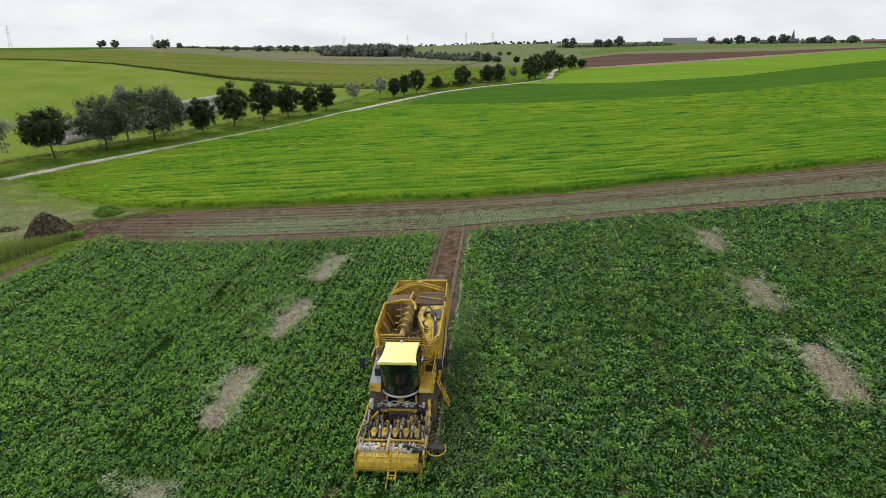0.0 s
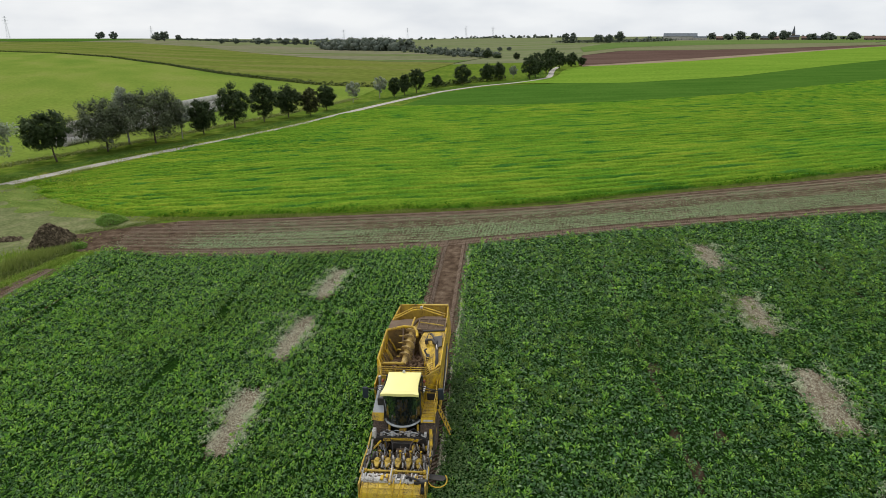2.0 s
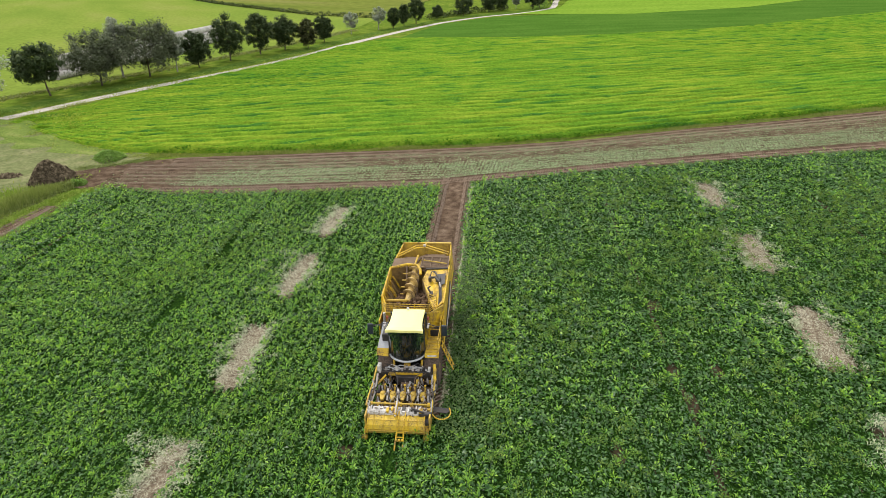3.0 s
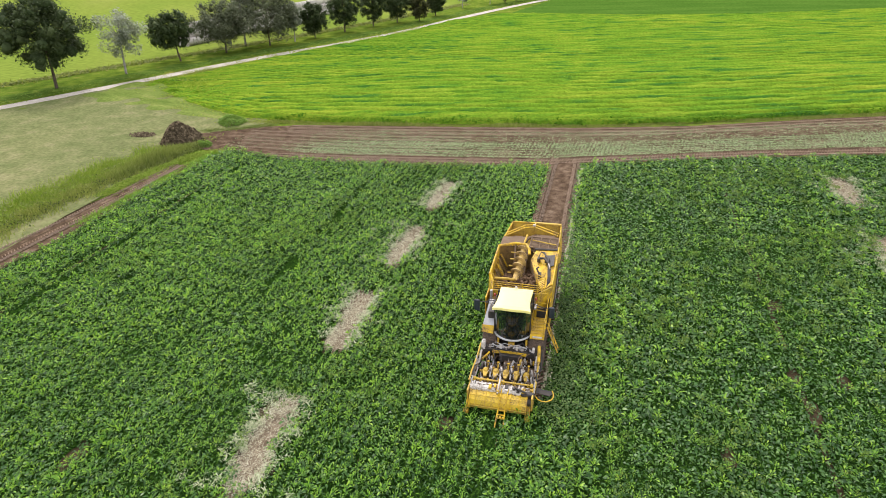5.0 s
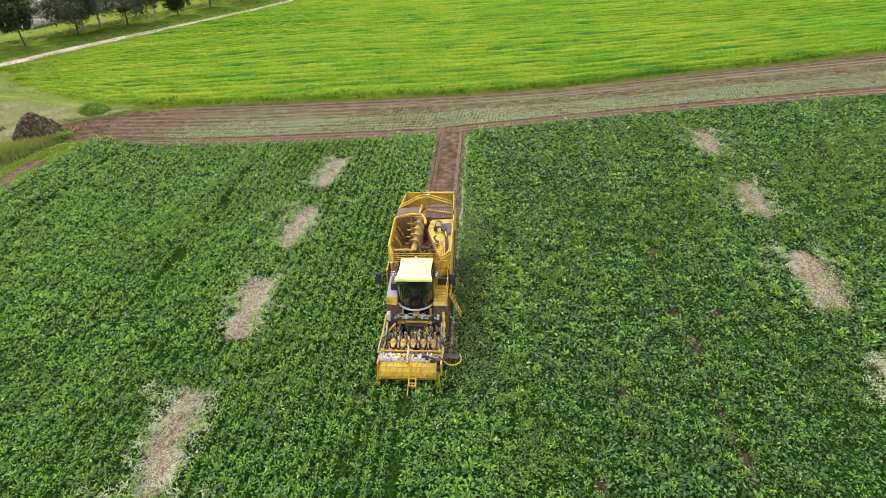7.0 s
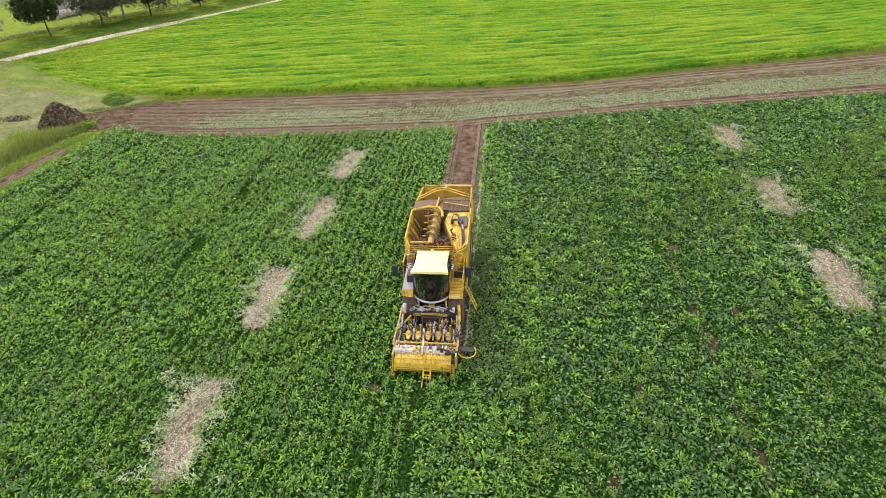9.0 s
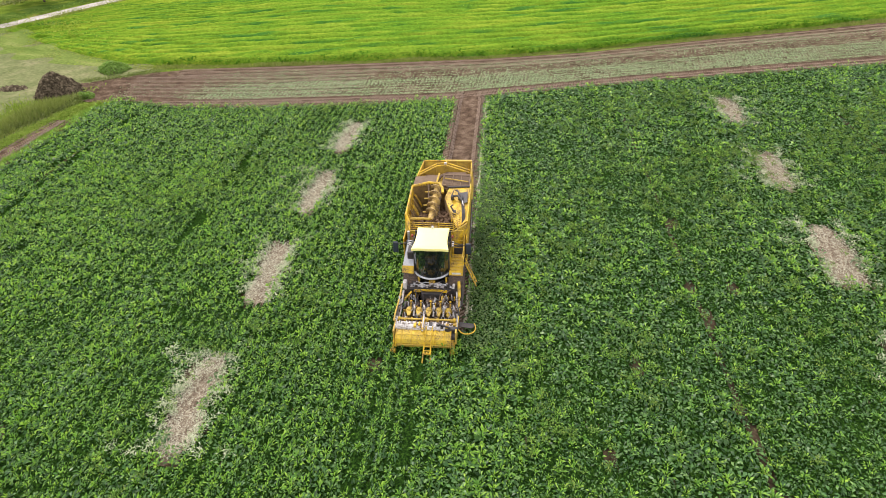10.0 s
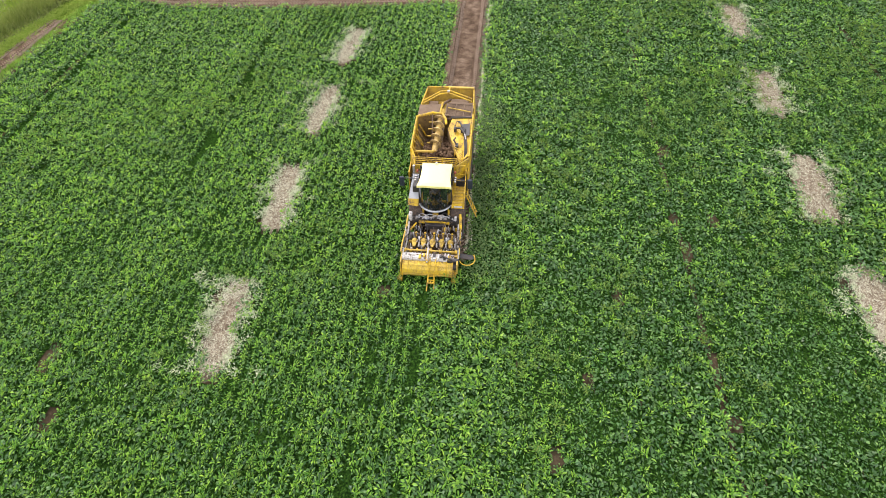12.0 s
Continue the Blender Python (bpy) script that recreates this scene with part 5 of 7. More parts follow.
grass_tufts("tall_grass", [(-41.5, 24), (-40.6, 40.5), (-39.2, 48), (-37.9, 55), (-37.2, 58.5)], 9000, 0.85, 0.6, M_TALLGRASS, "tall weedy grass bank beside the soil track", 95)
grass_tufts("tall_grass", [(-43.5, 26), (-42.8, 42), (-41.5, 50), (-40, 58)], 24000, 1.3, 0.45, M_BANK_GRASS, "bright green grass on the field bank", 96)
grass_tufts("tall_grass", [(-38.9, 50.5), (-37.8, 54.5), (-36.9, 57.5), (-36.2, 60)], 9000, 0.5, 1.0, M_OLIVE_WEED, "tall olive-green grass below the earth heap", 94)
grass_tufts("verge_grass", [(-36, 69.9), (-16, 69.8), (5, 70.9), (31, 76.8), (62, 84.8), (100, 94)], 26000, 0.35, 0.35, M_TALLGRASS, "dry grass edging the cover crop", 97)
grass_tufts("verge_grass", [(-44, 76), (-53, 84), (-58, 92), (-50, 107), (-38, 127), (-27, 150)], 26000, 2.2, 0.3, M_TALLGRASS, "yellowing grass beside the road", 98)
grass_tufts("verge_grass", [(-35.3, 40), (-34.6, 46), (-34.0, 51), (-33.3, 56), (-32.2, 59)], 3000, 0.30, 0.3, M_BUSH, "green weedy grass edging the beet field", 99)
clump_row("bank_weeds", [(-40.9, 26), (-40.2, 40.5), (-38.9, 48), (-37.6, 55), (-36.9, 58.8)], 1800, 0.15, 0.6, 0.6, M_HEDGE, "dark green weeds on the field bank", "weeds", 102)
clump_row("bank_weeds", [(-42.6, 26), (-41.8, 42), (-40.4, 50), (-38.6, 57), (-36.5, 63)], 4200, 0.17, 0.42, 0.9, M_BANK_GRASS, "bright green weeds on the field bank", "weeds", 103)
clump_row("verge_weeds", [(-58, 89), (-50, 82), (-42, 76), (-35.5, 71.4), (-31, 70.3)], 5000, 0.15, 0.2, 1.6, M_YELLOWING, "thin bright weeds where the cover crop ends", "weeds", 104)
clump_row("meadow_edge_grass", [(-112, 41), (-79, 92), (-70, 108), (-62, 122), (-53.5, 138), (-45, 156), (-35, 178), (-26, 202)], 16000, 0.35, 0.35, 0.9, M_TALLGRASS, "dry pale grass along the meadow edge", "grass", 105)
clump_row("track_edge_grass", [(-31.0, 68.6), (-34.3, 67.1), (-36, 66.2), (-38.3, 65.4)], 2600, 0.13, 0.18, 0.4, M_ROUGH_TUFT, "dry grass at the end of the headland", "grass", 106)

# yellowing plants where the cover crop thins out towards the road
for i, (line, count, deep) in enumerate((([(-54, 92), (-45, 86), (-36, 80), (-24, 77)], 7000, 3.0), ([(-48, 100), (-38, 118), (-26, 142), (-12, 165)], 14000, 3.6), ([(-24, 143), (-17, 155), (-9, 167)], 6000, 1.7))):
    clump_row("yellowing_crop", line, count, 0.26, 0.5, deep, M_YELLOWING, "yellowing plants at the thin edge of the cover crop", "crop", 140 + i)

# ranker growth below the earth heap
clump_row("bank_weeds", [(-38.6, 51.5), (-37.6, 54.5), (-36.6, 57.5), (-36.0, 59.3)], 5000, 0.15, 0.6, 0.45, M_OLIVE_WEED, "tall olive-green weeds below the earth heap", "weeds", 150)
clump_row("bank_weeds", [(-43.5, 26), (-42.6, 38), (-41.3, 47), (-39.6, 54)], 5000, 0.16, 0.4, 1.0, M_OLIVE_WEED, "olive-green weeds on the field bank", "weeds", 151)
clump_row("bank_weeds", [(-37.4, 46), (-36.7, 50), (-35.9, 54), (-34.6, 57.2), (-33.2, 58.6)], 8000, 0.14, 0.22, 0.42, M_BANK_GRASS, "low light green weeds at the end of the soil track", "weeds", 170)


# ---- the beet harvester ----
def paint(name, base, dusty, amount=0.5, rough=0.42, metal=0.0, spec=0.5):
    """Machine paint with dust and smears of dry soil."""
    m = bpy.data.materials.new(name)
    m.use_nodes = True
    nt = m.node_tree
    bsdf = nt.nodes["Principled BSDF"]
    vec = nt.nodes.new("ShaderNodeTexCoord").outputs["Object"]
    big = ramp_node(nt, [(0.34, (0, 0, 0)), (0.64, (1, 1, 1))])
    nt.links.new(noise_node(nt, vec, 2.6, 6.0), big.inputs["Fac"])
    small = ramp_node(nt, [(0.45, (0.25, 0.25, 0.25)), (0.65, (1, 1, 1))])
    nt.links.new(noise_node(nt, vec, 19.0, 4.0), small.inputs["Fac"])
    mask = mixed(nt, 1.0, big.outputs["Color"], small.outputs["Color"], "MULTIPLY")
    scaled = mixed(nt, 1.0, mask, (amount,) * 3, "MULTIPLY")
    col = mixed(nt, scaled, base, dusty)
    nt.links.new(col, bsdf.inputs["Base Color"])
    rr = ramp_node(nt, [(0.0, (rough,) * 3), (1.0, (min(0.95, rough + 0.45),) * 3)])
    nt.links.new(scaled, rr.inputs["Fac"])
    nt.links.new(rr.outputs["Color"], bsdf.inputs["Roughness"])
    bsdf.inputs["Metallic"].default_value = metal
    bsdf.inputs["Specular IOR Level"].default_value = spec
    return m


MUD = (0.16, 0.105, 0.065)
P_YELLOW = paint("yellow_paint", (0.66, 0.425, 0.012), MUD, 1.35, spec=0.35)
P_TRAY = paint("dusty_yellow_paint", (0.56, 0.38, 0.045), (0.20, 0.135, 0.065), 1.0, 0.6)
P_HOOD = paint("scuffed_yellow_paint", (0.66, 0.45, 0.025), (0.20, 0.135, 0.06), 1.3, 0.5)
P_ROOF = paint("cab_roof_yellow", (0.92, 0.84, 0.30), (0.85, 0.76, 0.34), 0.5, 0.35)
P_WHITE = paint("dirty_white_paint", (0.60, 0.585, 0.55), (0.17, 0.13, 0.095), 1.0, 0.55)
P_GREY = paint("grey_plastic", (0.42, 0.44, 0.46), (0.25, 0.21, 0.17), 0.5, 0.45)
P_BLACK = paint("black_parts", (0.018, 0.018, 0.02), (0.12, 0.09, 0.06), 0.55, 0.5)
P_RUBBER = paint("tyre_rubber", (0.045, 0.038, 0.033), (0.16, 0.115, 0.085), 1.8, 0.85, spec=0.2)
P_STEEL = paint("worn_steel", (0.50, 0.48, 0.46), (0.17, 0.12, 0.085), 0.9, 0.4, 0.35)
P_FLIGHT = paint("scoured_flight", (0.50, 0.36, 0.13), (0.13, 0.092, 0.058), 1.6, 0.45, 0.15)
P_MIRROR = paint("dark_mirror_back", (0.020, 0.028, 0.042), (0.07, 0.07, 0.08), 0.5, 0.35)
P_AUGER = paint("worn_muddy_auger", (0.56, 0.38, 0.09), (0.17, 0.12, 0.08), 1.3, 0.5)
# mud on yellow paint, with the shade inside the bunker darkened into the colour
P_MUD_SHADE = paint("mud_and_shade_yellow", (0.24, 0.155, 0.045), (0.075, 0.052, 0.036), 1.3, 0.7)
P_MUDDY = paint("mud_covered_steel", (0.19, 0.135, 0.09), (0.10, 0.066, 0.044), 1.0, 0.9, spec=0.2)
P_GLASS = bpy.data.materials.new("tinted_glass")
P_GLASS.use_nodes = True
pg = P_GLASS.node_tree.nodes["Principled BSDF"]
pg.inputs["Base Color"].default_value = (0.010, 0.014, 0.013, 1)
pg.inputs["Roughness"].default_value, pg.inputs["Transmission Weight"].default_value, pg.inputs["IOR"].default_value = 0.05, 0.12, 1.45
P_RED = paint("red_lamp_glass", (0.36, 0.06, 0.04), MUD, 0.6, 0.4)
P_BEET = surface("muddy_beets", [(0.3, (0.075, 0.045, 0.028)), (0.7, (0.16, 0.105, 0.065))], 6.0, 0.9, fine=18.0, world_space=False,
                 island=[(0.0, (0.06, 0.036, 0.022)), (1.0, (0.20, 0.135, 0.085))])

machine = new("beet_harvester")
machine.matrix_basis = Matrix.Translation((-1.12, 22.7, gz(-1.12, 24))) @ Vector((0, 0, 1)).rotation_difference(Vector((-0.0234, -0.0070, 1)).normalized()).to_matrix().to_4x4() @ pose(0, 0, 0, 0, 0, -4.86)
tagged(machine, "large muddy yellow sugar beet harvester with open bunker in the field", "harvester")


def mpart(name, build, mat, label="", parent=None):
    bm = bmesh.new()
    build(bm)
    return part(name, bm, mat, parent or machine, label)


def bx(*a, bevel=0.02):
    return lambda bm: box(bm, *a, bevel)


def tb(pts, r, n=8):
    return lambda bm: tube(bm, pts, r, n)


def wheel(x0, x1, y, r):
    """A wide tyre with slanting lugs on a dished rim."""
    root = new("wheel")
    root.parent = machine
    w2 = (x1 - x0) / 2
    xc = (x0 + x1) / 2
    bm = bmesh.new()
    lathe(bm, [(-w2 * 0.8, r * 0.5), (-w2, r * 0.62), (-w2, r * 0.86), (-w2 * 0.8, r * 0.955), (0, r * 0.97), (w2 * 0.8, r * 0.955), (w2, r * 0.86), (w2, r * 0.62), (w2 * 0.8, r * 0.5)], (xc, y, r), "X", 40)
    n = 22
    for k in range(n):
        for sgn in (-1, 1):
            a = 2 * math.pi * (k + (0.5 if sgn > 0 else 0)) / n
            m = Matrix.Translation((xc, y, r)) @ Matrix.Rotation(a, 4, "X") @ Matrix.Translation((sgn * w2 * 0.5, 0, r * 0.975)) @ Matrix.Rotation(sgn * 0.55, 4, "Z")
            box(bm, -w2 * 0.55, w2 * 0.55, -0.035, 0.035, -0.045, 0.03, 0, m)
    part("tyre", bm, P_RUBBER, root, "black rubber tyre with muddy lugs")
    bm = bmesh.new()
    lathe(bm, [(-w2 * 0.85, r * 0.2), (-w2 * 0.6, r * 0.25), (-w2 * 0.78, r * 0.5), (w2 * 0.78, r * 0.5), (w2 * 0.6, r * 0.25), (w2 * 0.85, r * 0.2)], (xc, y, r), "X", 24)
    part("rim", bm, P_YELLOW, root, "yellow rim")


wheel(-1.36, -0.60, 4.55, 1.02)
wheel(0.94, 1.72, 4.55, 1.02)
wheel(-1.36, -0.52, 10.7, 1.0)
wheel(0.86, 1.72, 10.7, 1.0)

# chassis and lower body
mpart("chassis", lambda bm: (box(bm, -0.35, 0.70, 3.0, 12.6, 0.95, 1.35, 0.03), box(bm, -0.6, 0.95, 4.35, 4.75, 0.85, 1.2, 0.03), box(bm, -0.6, 0.95, 10.5, 10.9, 0.85, 1.2, 0.03)), P_BLACK, "dark steel chassis")
mpart("sieve_tunnel", bx(-0.55, 0.9, 5.2, 9.4, 0.45, 0.95, bevel=0.05), P_MUDDY, "mud-covered cleaning tunnel")
mpart("side_panel", lambda bm: slab(bm, [(-1.50, 5.5, 1.45), (-1.50, 9.4, 1.45), (-1.50, 9.7, 2.1), (-1.50, 12.9, 2.1), (-1.50, 12.9, 3.0), (-1.50, 5.5, 3.0)], 0.06), P_YELLOW)
mpart("side_panel", lambda bm: slab(bm, [(1.78, 5.6, 1.45), (1.78, 9.4, 1.45), (1.78, 9.7, 2.1), (1.78, 12.9, 2.1), (1.78, 12.9, 3.0), (1.78, 5.6, 3.0)], 0.06), P_YELLOW)
mpart("engine_cover", bx(-1.40, 1.68, 10.95, 12.85, 2.05, 2.92, bevel=0.05), P_TRAY)
mpart("rear_bumper", bx(-1.2, 1.5, 12.95, 13.12, 1.2, 1.6, bevel=0.03), P_YELLOW)

# bunker
BL, BR = -1.50, 1.78
mpart("bunker_floor", bx(BL, BR, 5.9, 10.2, 1.75, 1.85), P_MUDDY, "muddy bunker floor")
mpart("bunker_wall", lambda bm: slab(bm, [(BL, 6.35, 1.5), (BL, 9.9, 1.5), (BL, 9.7, 3.95), (BL, 6.6, 3.75)], 0.07), P_YELLOW, "yellow side wall")
mpart("bunker_wall", lambda bm: slab(bm, [(BR, 6.2, 1.5), (BR, 10.3, 1.5), (BR, 10.3, 3.85), (BR, 6.2, 3.75)], 0.07), P_YELLOW, "yellow side wall")
mpart("bunker_wall", lambda bm: slab(bm, [(BL, 6.35, 1.9), (-1.12, 5.62, 1.9), (-1.12, 5.62, 3.42), (BL, 6.6, 3.55)], 0.06), P_YELLOW, "slanting front corner")
mpart("bunker_wall", lambda bm: slab(bm, [(-1.12, 5.62, 1.9), (1.12, 5.62, 1.9), (1.12, 5.62, 3.42), (-1.12, 5.62, 3.42)], 0.06), P_YELLOW, "yellow front wall")
mpart("bunker_wall", lambda bm: slab(bm, [(1.12, 5.62, 1.9), (BR, 6.2, 1.9), (BR, 6.2, 3.6), (1.12, 5.62, 3.42)], 0.06), P_YELLOW, "slanting front corner")
mpart("bunker_wall", lambda bm: slab(bm, [(BL, 9.9, 1.8), (0.35, 10.1, 1.8), (0.35, 10.1, 3.85), (BL, 9.9, 3.85)], 0.06), P_MUD_SHADE, "muddy rear wall, coloured darker for the shade inside")
mpart("bunker_slope", lambda bm: slab(bm, [(BL + 0.05, 6.5, 3.3), (BL + 0.05, 9.7, 3.3), (-0.75, 9.7, 1.9), (-0.75, 6.3, 1.9)], 0.04), P_MUD_SHADE, "muddy sloping inner wall, coloured darker for the shade inside")
for y in (7.1, 7.9, 8.7):
    mpart("bunker_rib", tb([(BL + 0.12, y, 3.25), (-0.72, y - 0.1, 2.02)], 0.05), P_TRAY)
mpart("top_rail", tb([(BL, 6.6, 3.78), (BL, 9.55, 4.0)], 0.055), P_YELLOW, "yellow top edge of the bunker")
mpart("top_rail", tb([(BL, 9.5, 4.02), (-0.62, 9.95, 4.04), (-0.02, 9.85, 4.06), (0.22, 9.35, 4.04), (0.28, 9.0, 3.9)], 0.075), P_YELLOW, "bent yellow bow over the bunker")
mpart("crop_shelf", lambda bm: slab(bm, [(0.38, 8.95, 3.60), (0.58, 9.80, 3.76), (BR - 0.04, 9.80, 3.82), (BR - 0.04, 6.3, 3.68), (1.30, 5.95, 3.4), (0.95, 7.0, 3.30)], 0.05), P_YELLOW, "yellow sloping cover plate")
mpart("hose_recess", lambda bm: slab(bm, [(1.10, 9.12, 3.83), (1.66, 9.22, 3.87), (1.70, 8.1, 3.82), (1.42, 8.0, 3.78)], 0.03), P_BLACK, "black recessed panel under the hoses")
mpart("shelf_edge", tb([(0.50, 9.84, 3.82), (BR - 0.05, 9.84, 3.88)], 0.06), P_BLACK, "black rubber edge")
mpart("shelf_front", lambda bm: slab(bm, [(0.38, 8.95, 3.58), (0.95, 7.0, 3.28), (0.95, 7.0, 1.9), (0.38, 8.95, 1.9)], 0.04), P_MUD_SHADE)

# the bunker auger: a shaft with winding flights
auger = mpart("auger", tb([(-0.12, 9.9, 3.80), (-0.28, 7.35, 3.05)], 0.17, 14), P_AUGER, "bunker auger with worn flights")
bm = bmesh.new()
A0, A1 = Vector((-0.13, 9.82, 3.77)), Vector((-0.28, 7.6, 3.12))
ax = (A1 - A0).normalized()
as_ = ax.cross(Vector((0, 0, 1))).normalized()
au = as_.cross(ax)
prev = None
for k in range(121):
    tt = k / 120
    ang = tt * 2 * math.pi * 5
    c = A0.lerp(A1, tt)
    dr = math.cos(ang) * as_ + math.sin(ang) * au
    ring = [bm.verts.new(c + dr * 0.15 - ax * 0.05), bm.verts.new(c + dr * 0.36 - ax * 0.018), bm.verts.new(c + dr * 0.36 + ax * 0.018), bm.verts.new(c + dr * 0.15 + ax * 0.05)]
    if prev:
        for i in range(4):
            bm.faces.new((prev[i], prev[(i + 1) % 4], ring[(i + 1) % 4], ring[i]))
    prev = ring
part("flight", bm, P_FLIGHT, auger, "spiral flight")
mpart("auger_arm", tb([(-0.28, 7.45, 3.10), (-0.34, 7.05, 3.32), (-0.6, 6.95, 3.4), (-1.42, 6.88, 3.4)], 0.075), P_TRAY, "bent tube arm")
mpart("auger_frame", tb([(-0.62, 9.9, 3.95), (-0.5, 8.6, 3.0), (-0.5, 7.2, 2.2)], 0.05), P_MUDDY)
mpart("auger_frame", tb([(0.10, 9.7, 3.95), (0.08, 8.3, 2.9), (0.05, 7.2, 2.2)], 0.05), P_MUDDY)
for k in range(7):
    y = 9.5 - k * 0.42
    z = 3.45 - k * 0.2
    mpart("auger_rung", tb([(-0.80, y, z + 0.22), (-0.36, y, z + 0.22)], 0.04, 6), P_TRAY)
bm = bmesh.new()
rb = np.random.RandomState(7)
for _ in range(340):
    yy, xx = rb.uniform(6.3, 9.5), rb.uniform(-0.95, 0.75)
    zz = 2.25 + 0.75 * (1 - abs((yy - 7.5) / 2.3)) + 0.35 * max(0, xx) + rb.uniform(0, 0.12)
    r0 = rb.uniform(0.07, 0.13)
    bmesh.ops.create_icosphere(bm, subdivisions=1, radius=r0, matrix=Matrix.Translation((xx, yy, zz)) @ Euler(rb.uniform(0, 3, 3)).to_matrix().to_4x4() @ Matrix.Diagonal((1, 1, 1.5, 1)))
part("beet_load", bm, P_BEET, machine, "heap of muddy beets in the bunker")["kind"] = "stuff"

# front guard rails of the bunker
for k, z in enumerate((3.50, 3.62, 3.74, 3.86)):
    mpart("guard_rail", tb([(-1.48, 6.65, z + 0.05), (-1.14, 5.75, z), (1.10, 5.72, z), (1.42, 6.25, z)], 0.022, 6), P_YELLOW, "thin yellow guard rail")
for x in (-1.14, -0.45, 0.35, 1.10):
    mpart("guard_post", tb([(x, 5.72, 3.35), (x, 5.73, 3.9)], 0.028, 6), P_YELLOW)
mpart("guard_rail", tb([(1.42, 6.25, 3.55), (1.42, 6.25, 4.05), (0.95, 6.55, 4.05), (0.95, 6.55, 3.5)], 0.025, 6), P_YELLOW)
for z in (3.68, 3.8, 3.92):
    mpart("guard_rail", tb([(1.42, 6.25, z), (0.95, 6.55, z)], 0.016, 6), P_YELLOW)

# hydraulic hoses and arm on the cover plate
for k in range(4):
    mpart("hose", tb([(0.80, 8.98 - 0.05 * k, 3.74 + 0.04 * k), (0.88, 9.28, 3.95), (1.08, 9.20 - 0.06 * k, 4.0), (1.28, 8.72 - 0.05 * k, 3.98), (1.40 + 0.04 * k, 7.9, 3.85), (1.50 + 0.04 * k, 6.9, 3.78), (1.52 + 0.05 * k, 6.1, 3.5)], 0.022, 6), P_BLACK, "black hydraulic hose")
mpart("hose_bracket", bx(1.18, 1.42, 8.3, 8.7, 3.8, 3.96), P_BLACK)
mpart("hose_bracket", bx(0.95, 1.12, 7.1, 7.45, 3.45, 3.72), P_BLACK)
mpart("hose", tb([(1.02, 7.25, 3.7), (0.85, 7.45, 3.9), (0.92, 7.8, 3.8)], 0.05, 6), P_BLACK, "black hydraulic hose")
mpart("cylinder", tb([(1.52, 8.9, 3.7), (1.55, 6.0, 3.25)], 0.055, 10), P_STEEL, "grey hydraulic cylinder")
mpart("cylinder", tb([(1.62, 8.3, 3.72), (1.66, 5.7, 2.9)], 0.045, 10), P_YELLOW)
mpart("hose", tb([(1.9, 9.2, 3.4), (1.93, 7.2, 2.9), (1.9, 5.8, 2.2)], 0.035, 6), P_BLACK, "black hydraulic hose")
mpart("hose", tb([(1.86, 9.6, 3.0), (1.9, 7.8, 2.5), (1.86, 6.2, 1.9)], 0.045, 6), P_STEEL)

# decks behind the bunker
mpart("deck", lambda bm: slab(bm, [(BL, 9.75, 3.86), (-0.62, 10.15, 3.88), (-0.2, 10.15, 3.9), (-0.15, 11.15, 3.9), (BL, 11.0, 3.86)], 0.05), P_MUDDY, "dusty grey-brown deck plate")
mpart("deck_bar", tb([(-0.17, 10.0, 3.98), (-0.12, 11.2, 4.0)], 0.055), P_YELLOW)
grille = mpart("deck_grille", lambda bm: [tube(bm, p, 0.04, 6) for p in ([(0.15, 10.0, 3.84), (BR - 0.08, 9.95, 3.84)], [(0.15, 11.35, 3.84), (BR - 0.08, 11.25, 3.84)], [(0.15, 10.0, 3.84), (0.15, 11.35, 3.84)],
               [(BR - 0.08, 9.95, 3.84), (BR - 0.08, 11.25, 3.84)], [(0.7, 10.0, 3.84), (0.7, 11.3, 3.84)], [(1.2, 10.0, 3.84), (1.2, 11.3, 3.84)])], P_MUDDY, "muddy grated deck")
for k in range(11):
    y = 10.02 + k * 0.118
    bm = bmesh.new()
    box(bm, 0.16, BR - 0.1, y, y + 0.07, 3.80, 3.83)
    part("slat", bm, P_MUDDY, grille)
mpart("deck_plate", bx(0.12, BR - 0.06, 9.9, 11.38, 3.62, 3.70), P_MUDDY)
mpart("deck_rod", tb([(0.25, 10.75, 3.93), (BR - 0.15, 10.35, 3.93)], 0.035, 6), P_TRAY)
mpart("deck_box", bx(0.25, 1.72, 11.32, 11.5, 3.70, 3.88, bevel=0.04), P_MUDDY, "muddy housing across the deck")

# rear tray with its walls and braces
mpart("tray_floor", bx(-1.42, 1.70, 10.95, 12.95, 2.94, 3.02), P_TRAY, "dusty yellow tray floor")
mpart("tray_wall", lambda bm: slab(bm, [(-1.42, 12.95, 2.95), (1.70, 12.95, 2.95), (1.66, 13.0, 3.95), (-1.22, 13.0, 3.95)], 0.06), P_TRAY, "yellow rear wall")
mpart("tray_wall", lambda bm: slab(bm, [(-1.46, 10.9, 2.95), (-1.42, 12.95, 2.95), (-1.24, 12.98, 3.95), (-1.46, 10.9, 3.85)], 0.06), P_YELLOW, "yellow side wall")
mpart("tray_wall", lambda bm: slab(bm, [(1.74, 10.9, 2.95), (1.74, 12.95, 2.95), (1.68, 12.98, 3.95), (1.74, 10.9, 3.85)], 0.06), P_YELLOW, "yellow side wall")
mpart("tray_rail", bx(0.05, 1.70, 12.9, 13.08, 3.93, 4.05, bevel=0.03), P_TRAY, "dusty worn rail")
mpart("tray_rail", tb([(-1.24, 12.98, 3.98), (0.05, 12.98, 4.0)], 0.05), P_YELLOW)
